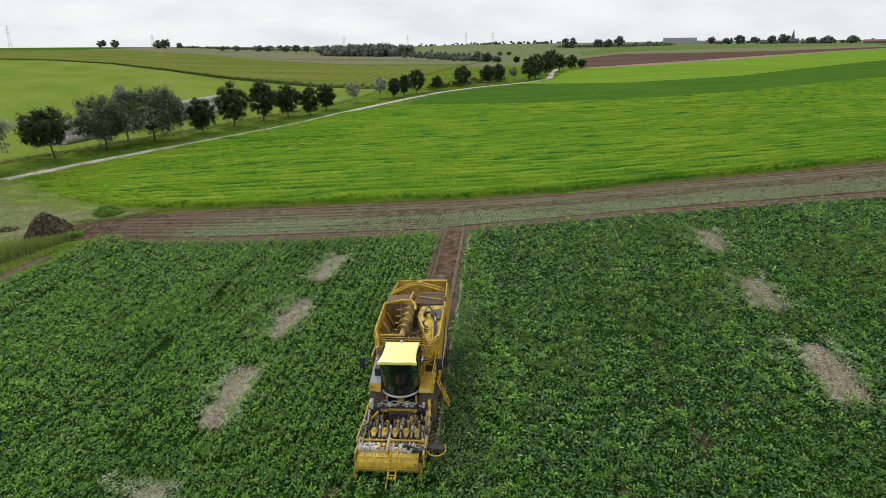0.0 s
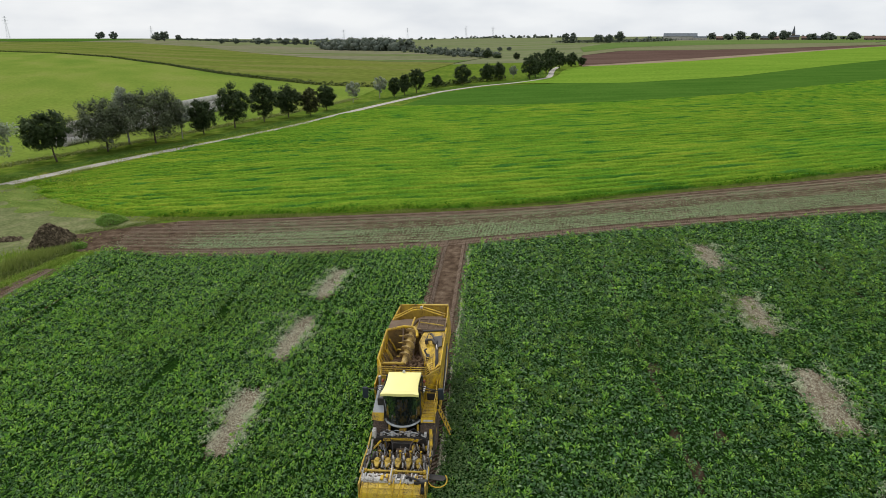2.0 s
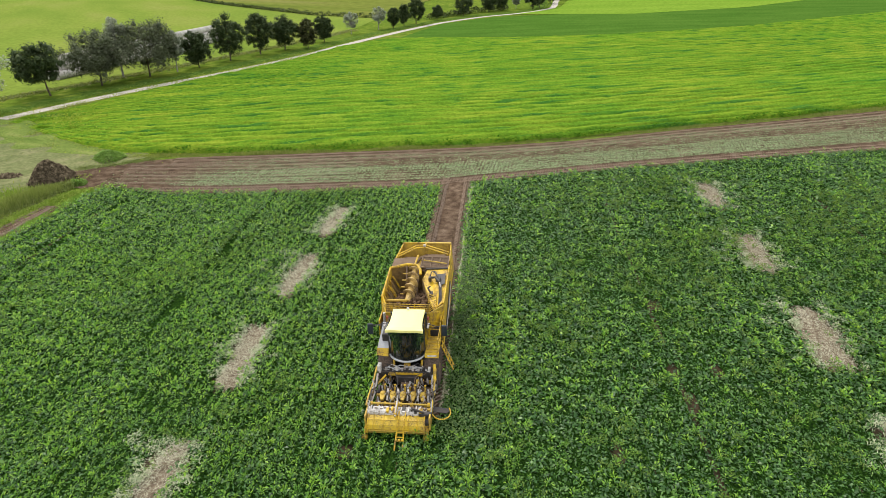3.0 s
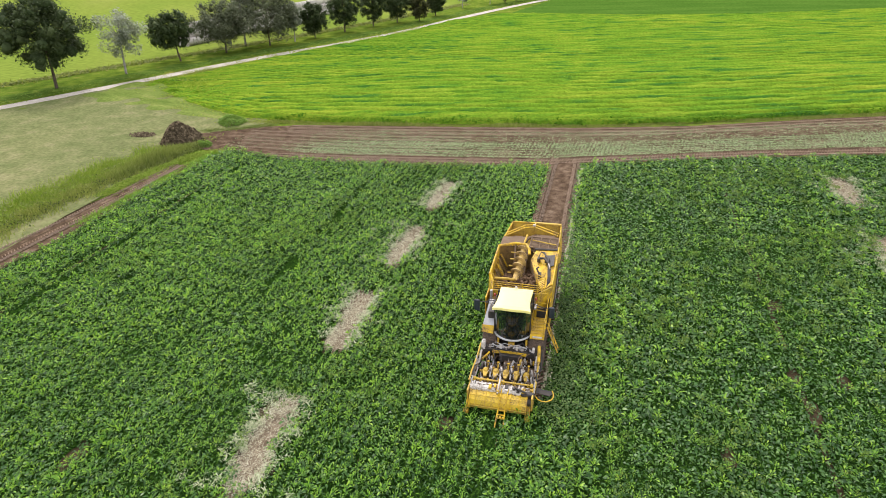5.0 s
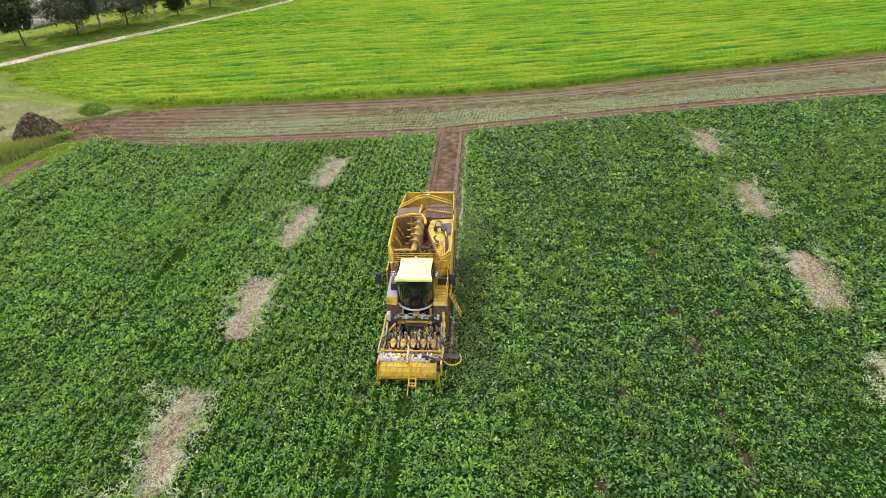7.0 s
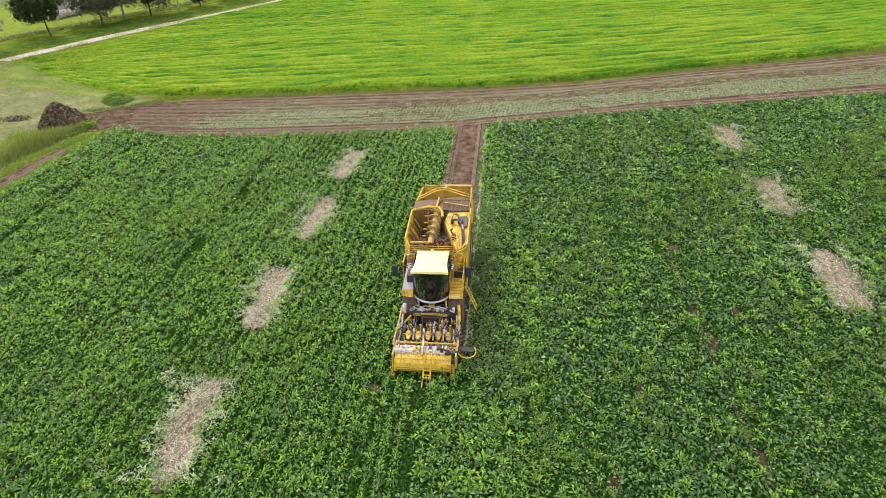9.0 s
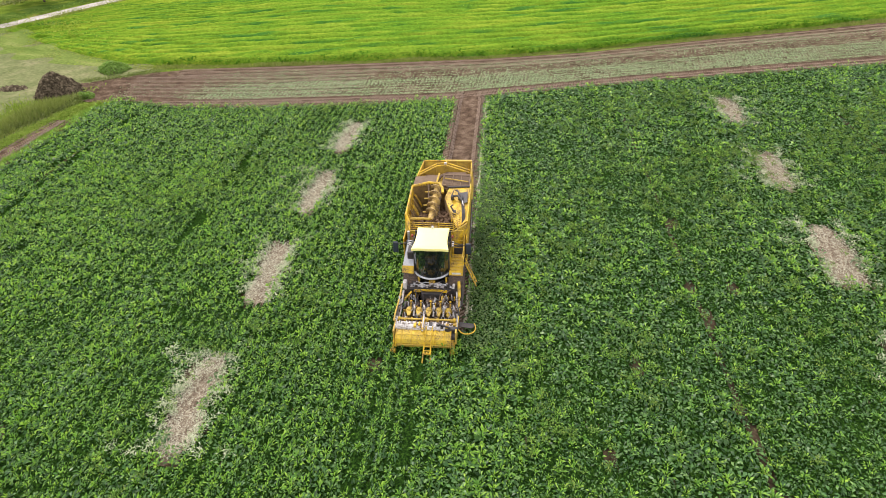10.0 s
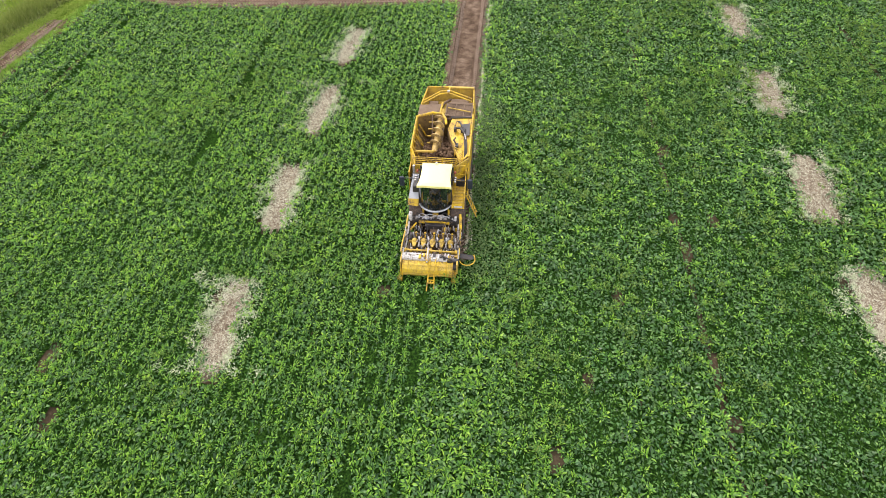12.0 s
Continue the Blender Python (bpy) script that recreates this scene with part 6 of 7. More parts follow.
for dz, dy in ((0.0, 0.0), (0.05, 0.22)):
    mpart("brace", tb([(-1.35, 11.15 + dy, 3.9 + dz), (-0.35, 11.95 + dy, 4.12 + dz), (0.18, 12.05 + dy, 4.15 + dz), (1.62, 11.5 + dy, 3.95 + dz)], 0.045), P_YELLOW, "yellow tube brace")
mpart("brace", tb([(0.15, 12.1, 4.15), (0.18, 12.98, 4.02)], 0.04), P_YELLOW)
mpart("lamp", bx(0.08, 0.24, 12.05, 12.2, 4.14, 4.28, bevel=0.03), P_STEEL, "small work lamp")

# cab
cab = new("cab")
cab.parent = machine
CL, CR = -0.76, 0.98
mid = (CL + CR) / 2


def cab_arc(z, y_side, bulge, n=14):
    out = []
    for i in range(n + 1):
        s = i / n * 2 - 1
        out.append((mid + s * (CR - CL) / 2, y_side - bulge * (1 - s * s) ** 0.75, z))
    return out


lower, upper = cab_arc(1.98, 4.10, 0.62), cab_arc(3.72, 3.95, 0.50)
bm = bmesh.new()
for off in (0.0, 0.015):
    lo = [bm.verts.new((x, y + off, z)) for x, y, z in lower]
    hi = [bm.verts.new((x, y + off, z)) for x, y, z in upper]
    for i in range(14):
        bm.faces.new((lo[i], lo[i + 1], hi[i + 1], hi[i]))
ob = part("windscreen", bm, P_GLASS, cab, "dark tinted curved windscreen")
ob.visible_shadow = False
for x in (CL, CR):
    bm = bmesh.new()
    box(bm, x - 0.008, x + 0.008, 4.14, 5.15, 2.45, 3.70)
    part("side_window", bm, P_GLASS, cab, "tinted side window").visible_shadow = False
    for y in (4.10, 5.18):
        bm = bmesh.new()
        tube(bm, [(x, y, 1.95), (x, y - 0.06, 3.75)], 0.05, 8)
        part("pillar", bm, P_BLACK, cab)
bm = bmesh.new()
box(bm, CL, CR, 4.12, 5.2, 1.88, 1.98, 0.02)
profile(bm, [(3.52, 1.90), (4.12, 1.90), (4.12, 1.98), (3.55, 1.98)], mid - 0.45, mid + 0.45)
box(bm, CL, CR, 5.12, 5.22, 1.9, 3.72, 0.02)
box(bm, CL, CL + 0.03, 4.14, 5.12, 1.98, 2.45)
box(bm, CR - 0.03, CR, 4.14, 5.12, 1.98, 2.45)
part("cab_shell", bm, P_BLACK, cab, "black cab floor and rear wall")
bm = bmesh.new()
tube(bm, [(x, y - 0.03, z - 0.04) for x, y, z in lower], 0.05, 8)
part("cab_sill", bm, P_GREY, cab, "pale grey curved sill under the windscreen")
bm = bmesh.new()
tube(bm, [(x, y - 0.02, z + 0.02) for x, y, z in upper], 0.05, 8)
part("cab_brow", bm, P_BLACK, cab)
bm = bmesh.new()
nx_, ny_ = 12, 10
grid = []
for j in range(ny_ + 1):
    row = []
    for i in range(nx_ + 1):
        sx, sy = i / nx_ * 2 - 1, j / ny_
        half = 0.81 + 0.10 * (1 - sy) ** 5 - 0.03 * math.sin(sy * 3.1)
        y = 3.32 + sy * 1.82 - 0.09 * (1 - sy) ** 4 * math.cos(sx * 1.5) - 0.10 * (1 - sy) ** 6 * max(0, abs(sx) - 0.6) / 0.4
        z = 3.93 + 0.07 * (1 - sx ** 4) * (1 - (2 * sy - 1) ** 6) - 0.05 * (1 - sy)
        row.append((mid + 0.04 + sx * half, y, z))
    grid.append(row)
tops = [[bm.verts.new(p) for p in row] for row in grid]
lows = [[bm.verts.new((x, y, z - 0.13)) for x, y, z in row] for row in grid]
for layer, flip in ((tops, False), (lows, True)):
    for j in range(ny_):
        for i in range(nx_):
            q = (layer[j][i], layer[j][i + 1], layer[j + 1][i + 1], layer[j + 1][i])
            bm.faces.new(q[::-1] if flip else q)
edge = [(0, i) for i in range(nx_ + 1)] + [(j, nx_) for j in range(1, ny_ + 1)] + [(ny_, i) for i in range(nx_ - 1, -1, -1)] + [(j, 0) for j in range(ny_ - 1, 0, -1)]
for (j0, i0), (j1, i1) in zip(edge, edge[1:] + edge[:1]):
    bm.faces.new((tops[j0][i0], tops[j1][i1], lows[j1][i1], lows[j0][i0]))
part("cab_roof", bm, P_ROOF, cab, "pale yellow cab roof")
bm = bmesh.new()
lathe(bm, [(0, 0.07), (0.06, 0.075), (0.11, 0.05), (0.13, 0.01)], (mid, 5.05, 3.97), "Z", 14)
part("roof_dome", bm, P_WHITE, cab, "small white receiver dome")
bm = bmesh.new()
box(bm, mid - 0.26, mid + 0.26, 4.55, 5.0, 2.2, 2.42, 0.05)
box(bm, mid - 0.25, mid + 0.25, 4.9, 5.05, 2.4, 3.15, 0.05)
part("seat", bm, P_BLACK, cab, "black driver's seat, empty")
bm = bmesh.new()
tube(bm, [(mid, 3.85, 1.98), (mid, 4.1, 2.55)], 0.05, 8)
part("steering_column", bm, P_BLACK, cab)
bm = bmesh.new()
for x in (mid - 0.25, mid + 0.3):
    tube(bm, [(x, 3.55, 2.02), (x + 0.25, 3.50, 2.75)], 0.012, 5)
part("wiper", bm, P_BLACK, cab)
for x in (CL - 0.14, CR + 0.16):
    bm = bmesh.new()
    lathe(bm, [(0, 0.055), (0.07, 0.058), (0.12, 0.04), (0.135, 0.01)], (x, 4.75, 3.62), "Z", 14)
    part("beacon", bm, P_RED, cab, "red warning beacon")
    bm = bmesh.new()
    tube(bm, [(x, 4.75, 3.64), (x + (0.12 if x < 0 else -0.12), 4.9, 3.5)], 0.025, 6)
    part("beacon_bracket", bm, P_STEEL, cab)
for x, sgn in ((CL, -1), (CR, 1)):
    mpart("mirror_arm", lambda bm: (tube(bm, [(x, 4.5, 3.55), (x + sgn * 0.55, 4.42, 3.42), (x + sgn * 0.95, 4.45, 3.35)], 0.022, 6),
                                         tube(bm, [(x, 4.6, 3.25), (x + sgn * 0.55, 4.44, 3.35)], 0.018, 6)), P_BLACK, "", cab)
    bm = bmesh.new()
    box(bm, x + sgn * 0.98 - 0.14, x + sgn * 0.98 + 0.14, 4.38, 4.50, 2.86, 3.48, 0.05)
    part("mirror", bm, P_MIRROR, cab, "large wing mirror")

# fenders, platform and ladder
mpart("fender", lambda bm: (slab(bm, [(-1.36, 4.0, 2.32), (-0.80, 4.0, 2.32), (-0.80, 5.2, 3.1), (-1.22, 5.2, 3.1)], 0.06)), P_GREY, "pale grey fender cover")
mpart("fender", lambda bm: slab(bm, [(-1.30, 5.2, 3.1), (-0.80, 5.2, 3.1), (-0.80, 5.45, 2.0), (-1.45, 5.45, 2.0)], 0.05), P_BLACK)
mpart("fender_box", bx(-1.15, -0.80, 4.3, 5.1, 2.3, 2.95, bevel=0.04), P_BLACK, "dark box beside the cab")
mpart("fender_lip", lambda bm: slab(bm, [(-1.38, 3.78, 2.06), (-0.80, 3.78, 2.00), (-0.80, 4.0, 2.34), (-1.38, 4.0, 2.34)], 0.05), P_YELLOW, "yellow fender lip")
mpart("platform", lambda bm: (box(bm, 1.02, 1.70, 3.85, 5.45, 2.10, 2.18, 0.02), slab(bm, [(1.02, 3.78, 1.98), (1.72, 3.78, 1.98), (1.72, 3.88, 2.20), (1.02, 3.88, 2.20)], 0.04)), P_YELLOW, "yellow platform beside the cab")
mpart("platform_mark", bx(1.15, 1.6, 3.775, 3.80, 2.04, 2.13, bevel=0.0), P_WHITE, "pale lettering plate")
for k in range(5):
    y = 3.95 + 0.28 * k
    mpart("tread", bx(1.06, 1.66, y, y + 0.08, 2.185, 2.215 + 0.002 * k, bevel=0.0), P_TRAY)
for z in (2.6, 3.05):
    mpart("handrail", tb([(1.68, 3.8, z), (1.70, 4.6, z), (1.68, 5.4, z), (1.10, 5.45, z)], 0.022, 6), P_YELLOW)
for x, y in ((1.68, 3.8), (1.70, 4.6), (1.68, 5.4), (1.10, 5.45)):
    mpart("rail_post", tb([(x, y, 2.08), (x, y, 3.06)], 0.024, 6), P_YELLOW)
mpart("handrail", tb([(1.10, 5.45, 3.05), (1.05, 5.5, 3.55), (1.62, 5.5, 3.6), (1.68, 5.4, 3.05)], 0.022, 6), P_YELLOW)
ladder = mpart("ladder", lambda bm: (tube(bm, [(1.74, 5.25, 2.05), (2.36, 5.0, 0.75)], 0.035, 6), tube(bm, [(1.74, 4.85, 2.05), (2.36, 4.6, 0.75)], 0.035, 6)), P_YELLOW, "yellow access ladder swung out")
for k in range(6):
    s = (k + 0.5) / 6
    bm = bmesh.new()
    tube(bm, [(1.74 + 0.62 * s, 5.25 - 0.25 * s, 2.05 - 1.3 * s), (1.74 + 0.62 * s, 4.85 - 0.25 * s, 2.05 - 1.3 * s)], 0.028, 6)
    part("rung", bm, P_YELLOW, ladder)
mpart("fuel_tank", bx(1.0, 1.72, 5.6, 6.3, 1.5, 2.5, bevel=0.08), P_BLACK)

# lifting header
header = new("header")
header.parent = machine


def hpart(name, build, mat, label=""):
    return mpart(name, build, mat, label, header)


rk0 = np.random.RandomState(19)
for x, o in ((-1.36, -0.06), (1.58, 0.06)):
    hpart("side_frame", lambda bm: (box(bm, x - 0.05, x + 0.05, 0.95, 3.45, 0.75, 1.0, 0.02), box(bm, x - 0.04, x + 0.04, 0.3, 1.1, 0.45, 1.15, 0.02)), P_TRAY, "muddy yellow side frame")
    hpart("side_tube", tb([(x, 3.5, 1.55), (x + o * 0.3, 2.6, 1.35), (x + o, 1.5, 1.3), (x + o, 0.95, 1.25)], 0.04), P_TRAY)
    for k in range(5):
        hpart("hose_loop", tb([(x + rk0.uniform(-0.1, 0.1), 3.3 - 0.5 * k, 1.2), (x + rk0.uniform(-0.05, 0.25) * (1 if x < 0 else -1), 3.05 - 0.5 * k, 1.45 + rk0.uniform(-0.1, 0.1)), (x + rk0.uniform(-0.1, 0.1), 2.75 - 0.5 * k, 1.1)], 0.028, 6), (P_BLACK, P_STEEL, P_MUDDY)[k % 3])
    hpart("side_hose", tb([(x + 0.1, 3.4, 1.5), (x + 0.16, 2.5, 1.1), (x + 0.04, 1.8, 1.45), (x + 0.1, 1.1, 1.2)], 0.035, 6), P_BLACK, "black hose")
    hpart("depth_cylinder", tb([(x + (0.12 if x < 0 else -0.12), 3.1, 1.45), (x + (0.1 if x < 0 else -0.1), 2.2, 0.95)], 0.05), P_STEEL)
hpart("corner_cap", bx(-1.30, -1.10, 3.25, 3.6, 1.35, 1.8, bevel=0.06), P_WHITE, "white cap")
hpart("corner_cylinder", tb([(1.52, 3.55, 1.75), (1.60, 2.75, 1.35)], 0.075), P_YELLOW)
hpart("rear_beam", bx(-1.15, 1.45, 3.30, 3.62, 1.15, 1.45, bevel=0.04), P_BLACK, "dark rear beam")
rh = np.random.RandomState(11)
for k in range(16):
    xs = np.sort(rh.uniform(-1.05, 1.4, 3))
    hpart("hydraulic_hose", tb([(xs[0], 3.42 + rh.normal(0, 0.06), 1.47), (xs[1], 3.45 + rh.normal(0, 0.1), 1.60 + rh.uniform(0, 0.12)), (xs[2], 3.40 + rh.normal(0, 0.06), 1.48)], 0.022, 5),
          (P_STEEL, P_BLACK, P_GREY)[k % 3])
for k in range(9):
    x = -0.95 + k * 0.27
    hpart("valve_block", bx(x, x + 0.12, 3.36, 3.52, 1.45, 1.56 + 0.05 * (k % 3), bevel=0.015), (P_STEEL, P_BLACK, P_WHITE)[k % 3])
hpart("hitch", lambda bm: (box(bm, 0.0, 0.30, 3.5, 3.85, 1.35, 1.75, 0.04), tube(bm, [(0.15, 3.7, 1.75), (0.15, 3.62, 1.9)], 0.07, 10)), P_YELLOW, "yellow hitch bracket")
for x in (-0.55, 0.85):
    hpart("lift_arm", tb([(x, 3.95, 1.75), (x + 0.02, 3.55, 1.15)], 0.06), P_YELLOW)
hpart("warning_strip", bx(-0.75, 0.95, 3.20, 3.27, 1.28, 1.42, bevel=0.01), P_YELLOW, "yellow toothed strip")
for k in range(14):
    x = -0.35 + k * 0.07
    hpart("tooth", bx(x, x + 0.035, 3.16, 3.21, 1.42, 1.48, bevel=0.0), P_YELLOW)
hpart("diagonal_arm", tb([(-1.2, 2.75, 1.1), (-0.85, 3.15, 1.35)], 0.05), P_YELLOW)
hpart("feed_chute", bx(-0.10, 0.42, 2.75, 3.15, 0.85, 1.05, bevel=0.03), P_MUDDY, "muddy feed chute")
for k, y in enumerate((2.35, 2.65, 2.95)):
    hpart("feed_roller", lambda bm: lathe(bm, [(-1.2, 0.12), (-1.2, 0.15), (1.45, 0.15), (1.45, 0.12)], (0, y, 0.62), "X", 14), P_MUDDY, "muddy feed roller")
hpart("wheel_housing", lambda bm: lathe(bm, [(-0.05, 0.1), (-0.05, 0.24), (0.05, 0.24), (0.05, 0.1)], (-1.05, 2.35, 1.05), "X", 18), P_BLACK)
hpart("wheel_housing", lambda bm: lathe(bm, [(-0.05, 0.1), (-0.05, 0.2), (0.05, 0.2), (0.05, 0.1)], (0.72, 2.95, 1.05), "X", 18), P_TRAY)
hpart("cleaner_beam", bx(-1.25, 1.5, 2.12, 2.30, 0.92, 1.08, bevel=0.03), P_BLACK, "dark cross beam")
for k in range(5):
    x = -0.82 + k * 0.485
    unit = hpart("lifting_unit", lambda bm: (lathe(bm, [(0, 0.02), (0.02, 0.15), (0.12, 0.165), (0.22, 0.11), (0.26, 0.03)], (x, 1.98, 1.0), "Z", 14), slab(bm, [(x - 0.15, 1.95, 1.12), (x + 0.15, 1.95, 1.12), (x + 0.06, 1.62, 1.02), (x - 0.06, 1.62, 1.02)], 0.12)), P_TRAY, "yellow lifting unit head")
    for name, build, mat in (("unit_post", tb([(x + 0.06, 2.2, 1.05), (x + 0.06, 2.34, 1.36)], 0.035, 8), P_YELLOW), ("unit_knob", lambda bm: lathe(bm, [(0, 0.05), (0.06, 0.06), (0.09, 0.02)], (x + 0.06, 2.34, 1.34), "Z", 10), P_YELLOW),
                             ("unit_rod", tb([(x + 0.24, 1.7, 0.95), (x + 0.24, 2.15, 1.3)], 0.045, 8), P_WHITE), ("unit_bracket", bx(x + 0.17, x + 0.31, 1.88, 2.08, 1.12, 1.3, bevel=0.03), P_STEEL),
                             ("unit_share", tb([(x - 0.1, 1.7, 0.9), (x - 0.08, 1.45, 0.35), (x - 0.05, 1.2, 0.08)], 0.045, 6), P_STEEL),
                             ("unit_hose", tb([(x + 0.06, 2.3, 1.35), (x + 0.18, 2.0, 1.5), (x + 0.24, 1.8, 1.2)], 0.02, 5), P_BLACK)):
        bm = bmesh.new()
        build(bm)
        part(name, bm, mat, header)
for x in (-0.95, 0.10, 0.62, 1.28):
    hpart("share_arm", lambda bm: (box(bm, x - 0.07, x + 0.07, 1.30, 1.62, 0.72, 0.98, 0.04), tube(bm, [(x, 1.45, 0.75), (x, 1.3, 0.12)], 0.06, 8)), P_YELLOW, "yellow share arm")
hpart("cross_tube", tb([(-1.25, 1.22, 1.16), (1.5, 1.22, 1.16)], 0.045, 10), P_TRAY, "muddy yellow cross tube")
hpart("topper_bar", lambda bm: profile(bm, [(0.60, 1.00), (0.62, 1.09), (0.72, 1.15), (1.02, 1.15), (1.06, 1.08), (1.06, 0.98), (0.85, 0.94)], -1.34, 1.40), P_WHITE, "dirty white top bar")
hpart("flail_hood", lambda bm: profile(bm, [(0.13, 0.50), (0.09, 0.60), (0.15, 0.80), (0.30, 0.94), (0.50, 1.00), (0.70, 1.01), (0.70, 0.95), (0.48, 0.93), (0.32, 0.87), (0.21, 0.75), (0.15, 0.60), (0.18, 0.50)], -1.24, 1.34), P_HOOD, "yellow flail topper hood")
hpart("hood_lip", tb([(-1.24, 0.09, 0.52), (1.34, 0.09, 0.52)], 0.03, 6), P_TRAY)
rk = np.random.RandomState(17)
for k in range(24):
    x = rk.uniform(-1.3, 1.45)
    hpart("bar_fitting", bx(x, x + rk.uniform(0.05, 0.16), 0.60 + 0.12 * (k % 3), 0.86 + rk.uniform(0, 0.2), 1.13, 1.19 + rk.uniform(0, 0.07), bevel=0.01), (P_STEEL, P_MUDDY, P_BLACK, P_YELLOW, P_WHITE)[k % 5])
hpart("hood_seam", tb([(-1.22, 0.31, 0.955), (1.32, 0.31, 0.955)], 0.018, 5), P_TRAY)
hpart("flail_rotor", lambda bm: lathe(bm, [(-1.2, 0.05), (-1.2, 0.2), (1.3, 0.2), (1.3, 0.05)], (0, 0.5, 0.66), "X", 16), P_MUDDY, "muddy flail rotor")
for x in (-1.24, 1.34):
    hpart("hood_side", lambda bm: slab(bm, [(x, 0.04, 0.38), (x, 0.03, 0.60), (x, 0.12, 0.84), (x, 0.30, 0.98), (x, 0.55, 1.05), (x, 0.95, 1.05), (x, 0.95, 0.38)], 0.05), P_YELLOW)
hpart("centre_arm", lambda bm: box(bm, -0.06, 0.06, 0.35, 1.30, 1.08, 1.28, 0.03), P_YELLOW, "yellow centre arm")
hpart("centre_cylinder", tb([(0.02, 0.3, 1.2), (0.02, 1.2, 1.45)], 0.04), P_STEEL)
for x in (0.16, 0.46):
    hpart("guide_arm", tb([(x, 0.75, 1.14), (x, 0.30, 1.05), (x - 0.02, 0.05, 0.8), (x - 0.04, -0.10, 0.45)], 0.03, 6), P_YELLOW)
hpart("hood_bracket", lambda bm: (tube(bm, [(-1.12, 0.85, 1.34), (-1.12, 0.55, 1.25), (-0.8, 0.5, 1.22), (-0.78, 0.85, 1.34)], 0.03, 6)), P_WHITE, "bent white tube")
hpart("drive_motor", lambda bm: (box(bm, 1.05, 1.66, 0.55, 0.80, 0.92, 1.16, 0.06), lathe(bm, [(1.2, 0.05), (1.2, 0.2), (1.62, 0.2), (1.62, 0.05)], (0, 0.55, 0.75), "X", 16)), P_BLACK, "black drive motor")
hpart("drive_hose", tb([(0.75, 0.85, 1.2), (1.0, 0.62, 1.3), (1.3, 0.6, 1.2)], 0.05, 6), P_BLACK)
for x, o in ((-1.30, -0.10), (1.36, 0.06)):
    foot = hpart("skid_arm", lambda bm: (tube(bm, [(x, 0.75, 0.95), (x + o * 0.6, 0.40, 0.62), (x + o, 0.12, 0.22)], 0.05, 8), tube(bm, [(x + 0.12, 0.6, 0.9), (x + o + 0.08, 0.18, 0.3)], 0.035, 6)), P_YELLOW, "yellow skid arm")
    bm = bmesh.new()
    box(bm, x + o - 0.13, x + o + 0.13, -0.02, 0.22, 0.02, 0.22, 0.05)
    part("skid_foot", bm, P_YELLOW, header, "yellow skid foot")
feeler = hpart("row_feeler", lambda bm: (tube(bm, [(0.12, 0.0, 0.6), (0.10, -0.25, 0.42), (0.08, -0.72, 0.12)], 0.032, 6), tube(bm, [(0.42, 0.0, 0.6), (0.44, -0.25, 0.42), (0.46, -0.72, 0.12)], 0.032, 6)), P_YELLOW, "yellow row feeler fork")
for y, z in ((-0.05, 0.57), (-0.22, 0.45), (-0.36, 0.36)):
    bm = bmesh.new()
    tube(bm, [(0.10, y, z), (0.44, y, z)], 0.028, 6)
    part("feeler_bar", bm, P_YELLOW, header)
for x in (0.13, 0.27, 0.41):
    bm = bmesh.new()
    lathe(bm, [(0, 0.05), (0.08, 0.06), (0.11, 0.02)], (x, -0.36, 0.36), "Z", 10)
    part("feeler_roller", bm, P_YELLOW, header)
hpart("deflector", lambda bm: slab(bm, [(1.68, 0.98, 0.98), (2.30, 0.92, 0.95), (2.42, 1.05, 0.95), (2.38, 1.22, 0.98), (1.68, 1.28, 1.02)], 0.035), P_BLACK, "black rubber deflector flap")
hpart("deflector_hoop", tb([(1.66, 0.82, 0.95), (1.80, 0.66, 0.90), (2.00, 0.58, 0.88), (2.22, 0.60, 0.88), (2.40, 0.72, 0.90), (2.48, 0.90, 0.93), (2.47, 1.10, 0.96), (2.40, 1.26, 0.99)], 0.028, 6), P_YELLOW, "yellow hoop")
hpart("unit_beam", bx(-1.15, 1.40, 2.04, 2.14, 0.86, 1.02, bevel=0.02), P_TRAY, "muddy yellow beam behind the lifting units")
for x, s in ((-0.75, 1), (-0.45, 1), (0.85, -1), (1.10, -1)):
    hpart("hose_arc", tb([(x, 3.28, 1.40), (x + 0.10 * s, 3.05, 1.50), (x + 0.22 * s, 2.80, 1.42), (x + 0.26 * s, 2.55, 1.20), (x + 0.2 * s, 2.3, 1.1)], 0.02, 6), (P_MUDDY, P_BLACK)[s > 0], "looping hydraulic hose")
for k in range(10):
    x = -1.0 + 0.26 * k
    hpart("scraper", tb([(x, 2.32, 1.0), (x + 0.02, 2.62, 0.82), (x + 0.01, 2.95, 0.80)], 0.022, 5), P_MUDDY)
hpart("pit_floor", bx(-1.28, 1.5, 1.6, 3.3, 0.36, 0.42, bevel=0.0), P_MUDDY, "mud-covered pan under the rollers")
for x in (-1.22, 1.46):
    hpart("tie_rod", tb([(x, 1.2, 1.2), (x, 2.1, 1.12)], 0.035, 6), P_STEEL)
    hpart("pivot", lambda bm: lathe(bm, [(-0.06, 0.03), (-0.06, 0.11), (0.06, 0.11), (0.06, 0.03)], (x, 1.2, 1.16), "X", 14), P_YELLOW)
mpart("unloading_cylinder", tb([(0.86, 8.62, 3.92), (1.14, 8.5, 4.0), (1.42, 8.05, 3.95)], 0.06, 10), P_BLACK, "black hydraulic cylinder")
mpart("cylinder_rod", tb([(1.42, 8.06, 3.95), (1.52, 7.6, 3.88)], 0.035, 8), P_STEEL)
